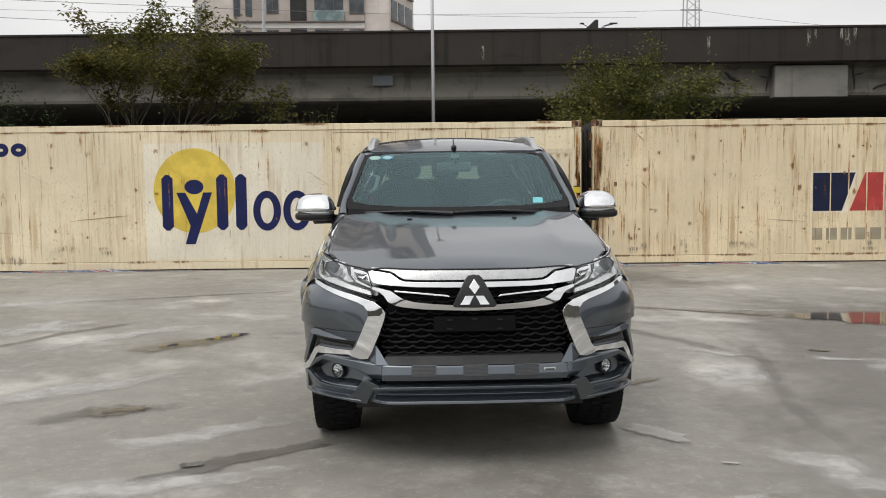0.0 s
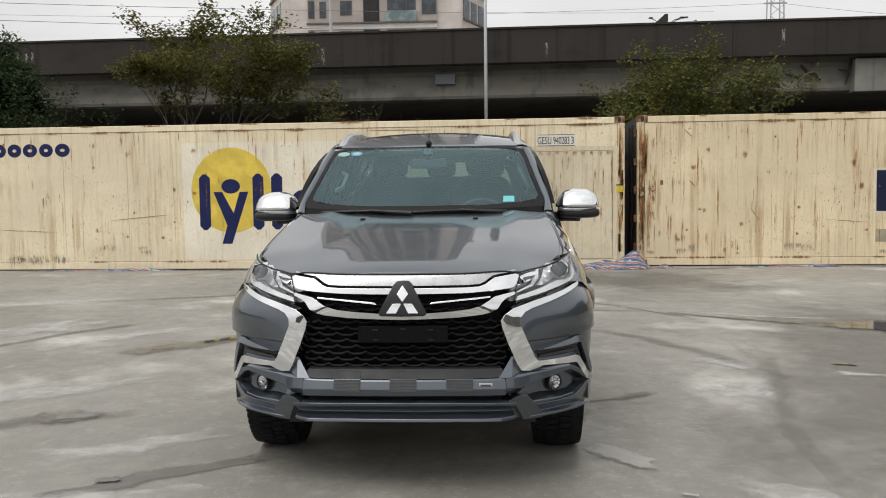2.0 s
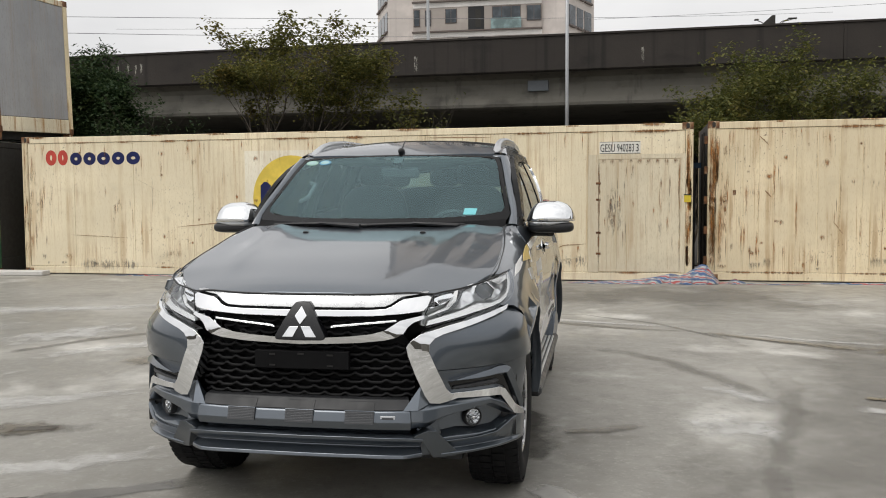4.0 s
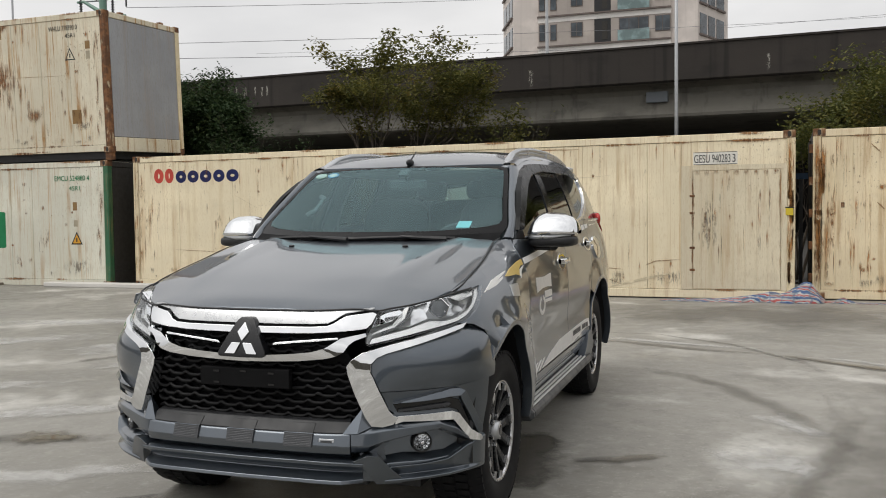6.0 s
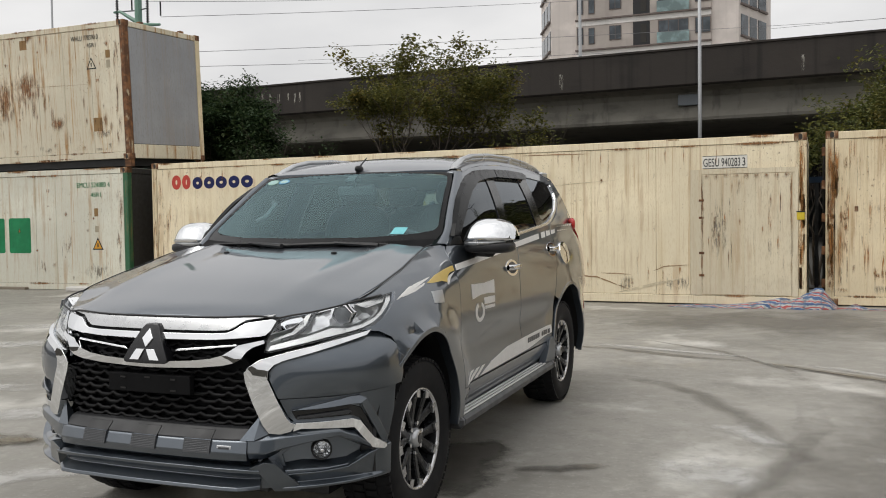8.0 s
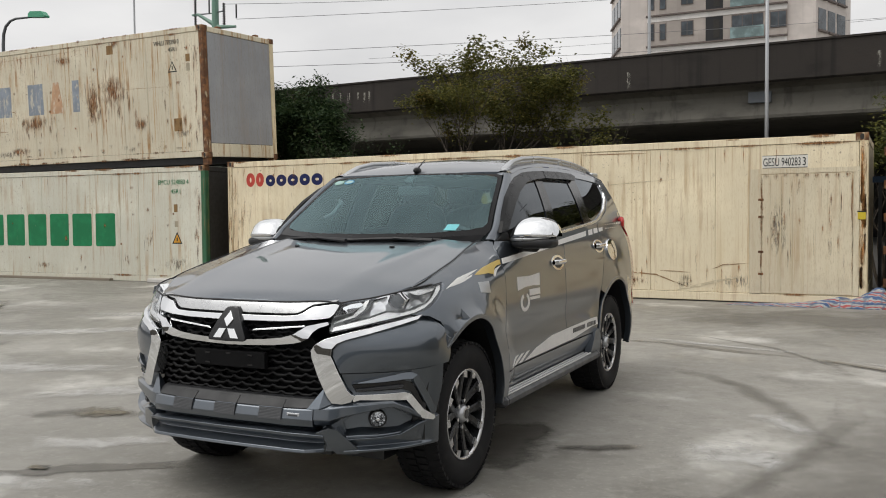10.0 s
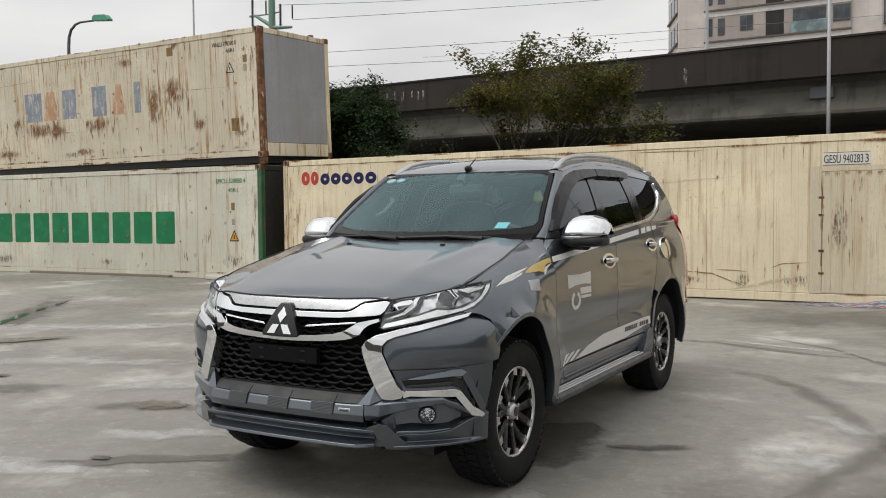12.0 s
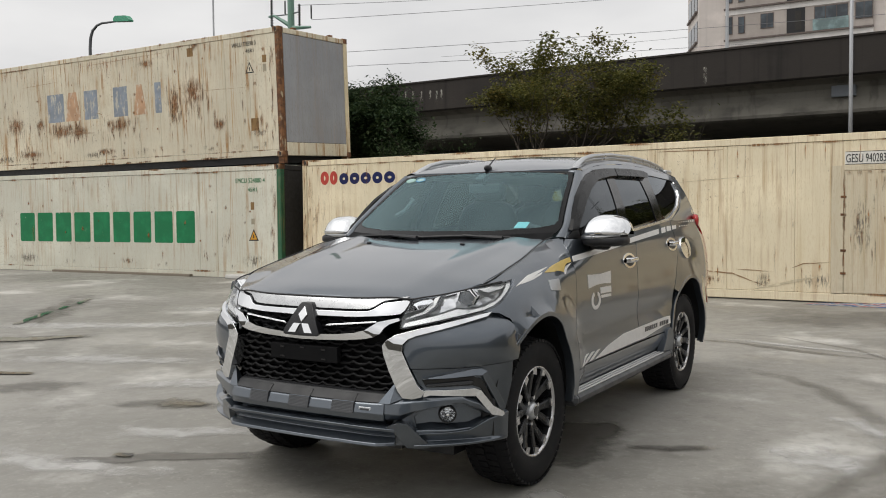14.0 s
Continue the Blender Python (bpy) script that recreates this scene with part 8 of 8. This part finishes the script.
        band.append([Vector((k * (-0.134 + 0.27 * 0.9 * u), yf + d, z)) for d, z in ((0.004, 0.036), (0.0, 0.026), (0.004, low), (0.03, low), (0.03, 0.036))])
    loft("mirror_band", band, M_SATIN, MB, "satin strip under the mirror cap", closed=True)
    part("mirror_face", boxbm(-0.10, 0.10, 0.090, 0.118, -0.005, 0.115, bevel=0.02), M_BLACK, MB)
    g = part("mirror_glass", boxbm(-0.085, 0.085, 0.117, 0.121, 0.006, 0.104), M_CHROME, MB)
    part("mirror_foot", tube(bmesh.new(), [(-0.19 * k, 0.09, -0.035), (-0.09 * k, 0.05, -0.020), (0.0, 0.0, -0.012)], [0.034, 0.036, 0.045], 10), M_BLACK, MB)
    panel("mirror_sail", [(-0.84, 1.27), (-0.765, 1.31), (-0.69, 1.365), (-0.66, 1.27)], house, M_BLACK, CAR, out=0.004, thick=0.02, flip=k)

# --- cabin ---
M_GRAB = plain("grey_trim_plastic", (0.16, 0.165, 0.165), 0.7)
part("dashboard", boxbm(-0.70, 0.70, -0.86, -0.45, 1.02, 1.245, bevel=0.05), M_CABIN, CAR)
part("cabin_floor", boxbm(-0.66, 0.66, -0.5, 2.05, 0.90, 0.99), M_CABIN, CAR)
part("headliner", boxbm(-0.56, 0.56, -0.16, 1.98, 1.665, 1.685), M_HEADLINER, CAR)


def seat(x, y, w=0.25, heads=1):
    S = part("seat", boxbm(x - w, x + w, y - 0.22, y + 0.25, 1.0, 1.06, bevel=0.03), M_SEAT, CAR)
    b = blob(w, 0.075, 0.30, 3.4)
    for v in b.verts:
        v.co.y += 0.22 * (v.co.z + 0.30)
    part("seat_back", b, M_SEAT, S, smooth=True).location = (x, y + 0.22, 1.22)
    for h in range(heads):
        hx = x + (h - (heads - 1) / 2) * 0.42
        part("headrest", blob(0.125, 0.055, 0.085, 3.0), M_SEAT, S, smooth=True).location = (hx, y + 0.38, 1.595)
        for p in (-0.05, 0.05):
            part("headrest_post", tube(bmesh.new(), [(hx + p, y + 0.36, 1.45), (hx + p, y + 0.38, 1.56)], 0.006, 6), M_CABIN, S)


seat(-0.36, 0.05)
seat(0.36, 0.05)
seat(0.0, 0.92, 0.58, 3)
SW = part("steering_wheel", spin([(0.0, 0.185), (0.014, 0.178), (0.014, 0.165), (0.0, 0.158), (-0.014, 0.165), (-0.014, 0.178), (0.0, 0.185)], 36), M_CABIN, CAR, smooth=True)
SW.matrix_basis = pose(0.36, -0.36, 1.19, 0, 0, 0) @ Vector((0, 0.9, 0.45)).to_track_quat("X", "Z").to_matrix().to_4x4()
part("wheel_boss", blob(0.03, 0.07, 0.06), M_CABIN, SW, smooth=True)
for k in (-1,):
    part("grab_handle", tube(bmesh.new(), [(k * 0.595, -0.36, 1.53), (k * 0.555, -0.39, 1.52), (k * 0.570, -0.49, 1.44), (k * 0.62, -0.52, 1.41)], 0.014, 8), M_GRAB, CAR, smooth=True)
RV = part("rear_view_mirror", boxbm(-0.125, 0.125, -0.36, -0.325, 1.555, 1.625, bevel=0.014), M_CABIN, CAR)
part("mirror_stalk", tube(bmesh.new(), [(0, -0.35, 1.62), (0, -0.40, 1.67)], 0.012, 6), M_CABIN, RV)
panel("sensor_pod", [(-0.03, 1.655), (0.03, 1.655), (0.03, 1.69), (-0.03, 1.69)], screen, M_CABIN, CAR, out=-0.006, thick=0.03, soft=0.003)

# --- steps, handles, decals ---
for k in (1, -1):
    x0, x1 = (0.72, 0.955) if k > 0 else (-0.955, -0.72)
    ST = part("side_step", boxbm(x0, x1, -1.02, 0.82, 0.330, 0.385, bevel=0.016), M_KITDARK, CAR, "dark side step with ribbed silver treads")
    for i in range(5):
        xx = (0.822 + 0.026 * i) * k
        part("step_rib", boxbm(xx - 0.0075, xx + 0.0075, -1.00, 0.68, 0.384, 0.394, bevel=0.003), M_STEP, ST)
    for y in (-1.03, 0.83):
        part("step_end", boxbm(x0, x1, y - 0.03, y + 0.03, 0.325, 0.39, bevel=0.02), M_KITDARK, ST)
    for y in (-0.6, 0.0, 0.6):
        part("step_bracket", boxbm(min(0.55 * k, 0.85 * k), max(0.55 * k, 0.85 * k), y - 0.03, y + 0.03, 0.30, 0.335), M_BLACK, ST)
    panel("rear_mudguard", [(0.70, 0.36), (0.82, 0.33), (0.875, 0.36), (0.865, 0.52), (0.83, 0.56), (0.78, 0.54)], side, M_PAINT, CAR, out=0.02, thick=0.05, flip=k)
    for y, z in ((0.03, 1.098), (1.06, 1.172)):
        c = [(y + 0.125 * math.cos(a), z + 0.052 * math.sin(a)) for a in [2 * math.pi * j / 24 for j in range(24)]]
        H = panel("door_handle", c, side, M_CHROME, CAR, out=0.003, thick=0.006, step=0.06, flip=k, soft=0.002, label="chrome door handle")
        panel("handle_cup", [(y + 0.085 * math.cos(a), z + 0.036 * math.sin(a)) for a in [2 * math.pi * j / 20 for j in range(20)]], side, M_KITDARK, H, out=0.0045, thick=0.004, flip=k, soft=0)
        rows = []
        for i in range(13):
            u = -1 + i / 6
            p = side(y + 0.115 * u, z + 0.006, 0.012 + 0.026 * (1 - u ** 4))
            rows.append([Vector((k * (p.x + 0.009 * math.cos(a)), p.y, p.z + 0.017 * math.sin(a))) for a in [2 * math.pi * j / 10 for j in range(10)]])
        loft("handle_bar", rows, M_CHROME, H, closed=True)
    panel("wing_badge", [(-1.335, 1.008), (-1.215, 0.998), (-1.205, 1.062), (-1.325, 1.062)], side, M_SATIN, CAR, out=0.004, thick=0.006, flip=k, soft=0.003, label="small silver wing badge")
    # side stripes
    DS = panel("side_stripe", [(-0.925, 1.140), (-0.60, 1.164), (-0.26, 1.187), (0.152, 1.215), (0.82, 1.257), (0.86, 1.294), (0.188, 1.248), (-0.22, 1.220), (-0.60, 1.194), (-0.900, 1.170)], side, M_DECAL, CAR, out=0.0025, thick=0.004, flip=k, soft=0, label="silver grey side stripe")
    panel("stripe_tip", [(-0.950, 1.140), (-1.013, 1.136), (-1.055, 1.124), (-1.085, 1.108), (-1.104, 1.092), (-1.162, 1.102), (-1.263, 1.100), (-1.316, 1.102), (-1.20, 1.132), (-1.06, 1.153), (-0.935, 1.166)], side, M_DECALGOLD, DS, out=0.0025, thick=0.004, flip=k, soft=0, label="gold stripe tip")
    for a in ([(-1.65, 1.050), (-1.485, 1.097), (-1.253, 1.129), (-1.30, 1.118), (-1.447, 1.087)], [(-1.615, 1.056), (-1.467, 1.083), (-1.335, 1.105), (-1.36, 1.094), (-1.467, 1.073)], [(-1.112, 1.080), (-1.092, 1.102), (-1.050, 1.119), (-0.95, 1.136), (-1.04, 1.110), (-1.095, 1.080)]):
        panel("stripe_edge", a, side, M_DECAL, DS, out=0.0025, thick=0.004, flip=k, soft=0)
    for i in range(3):
        y = 0.895 + 0.15 * i
        panel("stripe_block", [(y, 1.260 + 0.011 * i), (y + 0.105, 1.266 + 0.011 * i), (y + 0.145, 1.306 + 0.011 * i), (y + 0.038, 1.299 + 0.011 * i)], side, M_DECAL, DS, out=0.0025, thick=0.004, flip=k, soft=0)
    for i in range(8):
        for j in range(3):
            y, z = 1.40 + 0.07 * i, 1.300 + 0.022 * j + 0.002 * i
            if y < 2.0 and j < 2:
                panel("stripe_dot", [(y, z), (y + 0.034, z + 0.002), (y + 0.038, z + 0.018), (y + 0.004, z + 0.016)], side, M_DECAL, DS, out=0.0025, thick=0.004, flip=k, soft=0, step=0.2)
    panel("lower_stripe", [(-0.66, 0.538), (-0.30, 0.540), (0.32, 0.545), (0.865, 0.585), (0.865, 0.640), (0.30, 0.634), (-0.143, 0.626), (-0.45, 0.588)], side, M_DECAL, DS, out=0.0025, thick=0.004, flip=k, soft=0)
    for i in range(3):
        y = -0.955 + 0.095 * i
        panel("stripe_slash", [(y, 0.538), (y + 0.05, 0.538), (y + 0.19, 0.588), (y + 0.14, 0.588)], side, M_DECAL, DS, out=0.0025, thick=0.004, flip=k, soft=0)
    for i in range(11):
        y = 0.30 + 0.049 * i
        if i != 6:
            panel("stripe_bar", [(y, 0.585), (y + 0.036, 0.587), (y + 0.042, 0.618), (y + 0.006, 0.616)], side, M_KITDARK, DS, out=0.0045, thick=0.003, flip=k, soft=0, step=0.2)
    # door emblem: a plain block, a ring and plain bars
    panel("emblem_bar", [(-0.775, 0.972), (-0.64, 0.985), (-0.50, 0.985), (-0.385, 0.976), (-0.366, 1.054), (-0.55, 1.046), (-0.765, 1.054)], side, M_DECAL, DS, out=0.0025, thick=0.003, flip=k, soft=0)
    panel("emblem_ring", [(-0.657 + 0.078 * math.cos(a), 0.893 + 0.056 * math.sin(a)) for a in [2.0 + 5.4 * j / 20 for j in range(21)]] + [(-0.657 + 0.048 * math.cos(a), 0.893 + 0.034 * math.sin(a)) for a in [7.4 - 5.4 * j / 20 for j in range(21)]], side, M_DECAL, DS, out=0.0025, thick=0.003, flip=k, soft=0)
    panel("emblem_bar", [(-0.578, 0.927), (-0.387, 0.924), (-0.388, 0.962), (-0.579, 0.965)], side, M_DECAL, DS, out=0.0025, thick=0.003, flip=k, soft=0)
    panel("emblem_bar", [(-0.568, 0.900), (-0.392, 0.897), (-0.392, 0.914), (-0.568, 0.917)], side, M_DECAL, DS, out=0.0025, thick=0.003, flip=k, soft=0)

FL = panel("filler_lid", [(1.365 + 0.125 * math.cos(a), 1.135 + 0.085 * math.sin(a)) for a in [2 * math.pi * j / 28 for j in range(28)]], side, M_CHROME, CAR, out=0.012, thick=0.02, step=0.06, soft=0.006, bulge=0.012, label="chrome fuel filler lid")

# --- tail ---
BACK_Y = [(0.30, 2.36), (0.45, 2.43), (0.70, 2.44), (0.76, 2.40), (1.00, 2.385), (1.25, 2.345), (1.36, 2.30), (1.50, 2.22), (1.72, 2.06)]


def tail_end(x, z, out=0.0):
    return Vector((x, table(BACK_Y, z) - 0.14 * (abs(x) / 0.8) ** 4 + out, z))


panel("rear_bumper", [(-0.74, 0.32), (0.74, 0.32), (0.76, 0.50), (0.75, 0.74), (-0.75, 0.74), (-0.76, 0.50)], tail_end, M_PAINT, CAR, thick=0.04, step=0.08)
panel("tailgate", [(-0.70, 0.75), (0.70, 0.75), (0.74, 1.0), (0.70, 1.30), (-0.70, 1.30), (-0.74, 1.0)], tail_end, M_PAINT, CAR, thick=0.03, step=0.08, label="grey tailgate")
panel("rear_window", [(-0.66, 1.31), (0.66, 1.31), (0.60, 1.55), (0.53, 1.66), (-0.53, 1.66), (-0.60, 1.55)], tail_end, M_REARGLASS, CAR, thick=0.005, step=0.08, soft=0)
loft("roof_spoiler", [[Vector((x, 2.00 - 0.05 * (x / 0.6) ** 2, 1.735 - 0.05 * (x / 0.6) ** 2)) for x in [-0.6 + 0.06 * i for i in range(21)]], [Vector((x, 2.20 - 0.06 * (x / 0.6) ** 2, 1.705 - 0.05 * (x / 0.6) ** 2)) for x in [-0.6 + 0.06 * i for i in range(21)]], [Vector((x, 2.19 - 0.06 * (x / 0.6) ** 2, 1.675 - 0.05 * (x / 0.6) ** 2)) for x in [-0.6 + 0.06 * i for i in range(21)]], [Vector((x, 2.02, 1.66 - 0.05 * (x / 0.6) ** 2)) for x in [-0.6 + 0.06 * i for i in range(21)]]], M_PAINT, CAR)
for k in (1, -1):
    rows = []
    for i in range(14):
        z = 0.60 + 0.74 * i / 13
        w = 0.05 + 0.07 * (i / 13) ** 2
        yb = table(BACK_Y, z) - 0.16
        xs = side(min(yb - 0.06, 2.2), min(z, 1.32)).x
        rows.append([Vector((k * (xs + 0.002), yb - w, z + 0.02 * (i / 13))), Vector((k * (xs - 0.02), yb + 0.07, z)), Vector((k * (xs - 0.10), yb + 0.15, z)), Vector((k * (xs - 0.15), yb + 0.14, z))])
    TL = loft("tail_lamp", rows, M_TAIL, CAR, "tall red tail lamp")
    panel("tail_lamp_wing", [(1.98, 1.340), (2.16, 1.352), (2.24, 1.30), (2.29, 1.24), (2.22, 1.215), (2.10, 1.262)], side, M_TAIL, TL, out=0.012, thick=0.03, flip=k, soft=0.006)
    lb = part("tail_lamp_tip", blob(0.032, 0.14, 0.056, 2.6), M_TAIL, TL, smooth=True)
    lb.matrix_basis = pose(k * 0.778, 2.120, 1.345, 0, 0, k * 20)
    # rear corner between the quarter window and the tailgate glass
    rows = []
    for i in range(12):
        z = 1.30 + 0.395 * i / 11
        a = house(table([(1.345, 2.10), (1.40, 2.19), (1.53, 2.15), (1.698, 2.03)], z), z)
        b = tail_end(table([(1.31, 0.655), (1.55, 0.595), (1.66, 0.525), (1.70, 0.50)], z), z)
        m = Vector((max(a.x, b.x) - 0.03, max(a.y, b.y) - 0.01, z))
        rows.append([Vector((k * p.x, p.y, p.z)) for p in (a, a.lerp(m, 0.6), m.lerp(b, 0.5), b)])
    loft("rear_corner", rows, M_PAINT, CAR)
    panel("corner_fill", [(2.10, 1.345), (2.20, 1.35), (2.26, 1.24), (2.20, 1.20)], side, M_PAINT, CAR, flip=k, thick=0.05)

# --- wheels ---
TYRE_R = 0.373
RIM_ME = part("wheel", spin([(0.104, 0.224), (0.070, 0.218), (-0.10, 0.205), (-0.11, 0.235)], 64), M_RIMDARK, CAR, "two-tone alloy wheel with all-terrain tyre", smooth=True)
PROF = [(x, r if r < 0.25 else 0.235 + (r - 0.235) * 1.07) for x, r in [(-0.115, 0.235), (-0.125, 0.27), (-0.132, 0.31), (-0.126, 0.345), (-0.108, 0.369), (-0.085, 0.376), (0.085, 0.376), (0.108, 0.369), (0.126, 0.345), (0.134, 0.31), (0.128, 0.27), (0.112, 0.238), (0.105, 0.228)]]
TY_ME = part("tyre", spin(PROF, 64), M_TYRE, RIM_ME, "black all-terrain tyre", smooth=True)
TREAD = bmesh.new()
for i in range(56):
    a = 2 * math.pi * i / 56
    for x0, x1, sh, r0, r1 in ((-0.122, -0.070, 0.0, 0.350, 0.378), (-0.062, -0.008, 0.5, 0.374, 0.385), (0.0, 0.056, 0.1, 0.374, 0.385), (0.064, 0.122, 0.6, 0.350, 0.378)):
        da = 2 * math.pi / 56 * 0.36
        a1 = a + 2 * math.pi / 56 * sh
        c = []
        for x, r in ((x0, r1 if x0 > -0.1 else 0.372), (x1, r1 if x1 < 0.1 else 0.372)):
            for da_ in (-da, da):
                c.append((x, r, a1 + da_ + (0.02 if abs(x) < 0.07 else 0)))
        top = [TREAD.verts.new((x, (r + 0.010) * math.cos(t), (r + 0.010) * math.sin(t))) for x, r, t in (c[0], c[1], c[3], c[2])]
        bot = [TREAD.verts.new((x, (r - 0.004) * math.cos(t), (r - 0.004) * math.sin(t))) for x, r, t in (c[0], c[1], c[3], c[2])]
        TREAD.faces.new(top)
        for j in range(4):
            TREAD.faces.new((top[j], bot[j], bot[(j + 1) % 4], top[(j + 1) % 4]))
bmesh.ops.recalc_face_normals(TREAD, faces=TREAD.faces[:])
TR_ME = part("tread", TREAD, M_TYRE, RIM_ME)
bm = bmesh.new()
SPK = [(0.045, 0.020), (0.10, 0.021), (0.16, 0.023), (0.215, 0.030), (0.226, 0.034)]
for sgn in (1, -1):
    rows = []
    for r, w in SPK:
        t0 = 0.018 + 0.20 * r
        d = 0.078 + 0.03 * (r / 0.226) ** 2
        rows.append([bm.verts.new((d - 0.035, r, sgn * (t0 - w))), bm.verts.new((d - 0.006, r, sgn * (t0 - w))), bm.verts.new((d, r, sgn * (t0 - w * 0.6))), bm.verts.new((d, r, sgn * (t0 + w * 0.6))), bm.verts.new((d - 0.006, r, sgn * (t0 + w))), bm.verts.new((d - 0.035, r, sgn * (t0 + w)))])
    for a, b in zip(rows, rows[1:]):
        for i in range(5):
            bm.faces.new((a[i], a[i + 1], b[i + 1], b[i]))
bmesh.ops.recalc_face_normals(bm, faces=bm.faces[:])
SP_ME = part("spoke", bm, M_RIMDARK, RIM_ME, "dark painted twin spoke")
bm = bmesh.new()
v = [bm.verts.new((0.111, r, w)) for r, w in ((0.190, 0.074), (0.228, 0.086), (0.231, 0.040), (0.190, 0.030))]
u = [bm.verts.new((0.100, r, w)) for r, w in ((0.190, 0.074), (0.228, 0.086), (0.231, 0.040), (0.190, 0.030))]
bm.faces.new(v)
for i in range(4):
    bm.faces.new((v[i], u[i], u[(i + 1) % 4], v[(i + 1) % 4]))
bmesh.ops.recalc_face_normals(bm, faces=bm.faces[:])
SE_ME = part("spoke_face", bm, M_ALU, RIM_ME, "machined silver spoke end")
share("spoke_face", SE_ME, RIM_ME, Matrix.Diagonal((1, 1, -1, 1)))
HUB_ME = part("hub_cap", spin([(0.06, 0.050), (0.090, 0.047), (0.100, 0.043), (0.108, 0.036), (0.111, 0.028), (0.111, 0.0)], 36), M_SATIN, RIM_ME, "silver hub cap", smooth=True)
HM_ME = part("hub_mark", spin([(0.1115, 0.026), (0.113, 0.022), (0.113, 0.0)], 20), M_GLOSSBLACK, RIM_ME)
NUT_ME = part("wheel_nut", tube(bmesh.new(), [(0.07, 0.070, 0), (0.094, 0.070, 0)], 0.011, 6), M_CHROME, RIM_ME)
DISC_ME = part("brake_disc", spin([(0.0, 0.06), (0.02, 0.07), (0.02, 0.165), (0.0, 0.165)], 40), plain("brake_steel", (0.06, 0.058, 0.055), 0.5, 0.6), RIM_ME)
part("rim_lip", spin([(0.095, 0.237), (0.112, 0.240), (0.116, 0.237), (0.112, 0.229), (0.102, 0.224)], 64), M_ALU, RIM_ME, "bright machined rim edge", smooth=True)
for i in range(1, 6):
    share("spoke", SP_ME, RIM_ME, pose(0, 0, 0, 60 * i))
    for f in (1, -1):
        share("spoke_face", SE_ME, RIM_ME, pose(0, 0, 0, 60 * i) @ Matrix.Diagonal((1, 1, f, 1)))
    share("wheel_nut", NUT_ME, RIM_ME, pose(0, 0, 0, 60 * i))


def clone(ob, parent):
    c = ob.copy()
    scene.collection.objects.link(c)
    c.parent = parent
    for ch in ob.children:
        clone(ch, c)
    return c


for y in (-1.448, 1.39):
    for k in (1, -1):
        w = RIM_ME if (y < 0 and k > 0) else clone(RIM_ME, CAR)
        w.matrix_basis = pose(k * (0.772 if y < 0 else 0.757), y, TYRE_R, 17 if y < 0 else 38, 0, 0 if k > 0 else 180)
for y in (-1.4, 1.4):
    part("axle", tube(bmesh.new(), [(-0.7, y, 0.36), (0.7, y, 0.37)], 0.06, 10), M_BLACK, CAR)
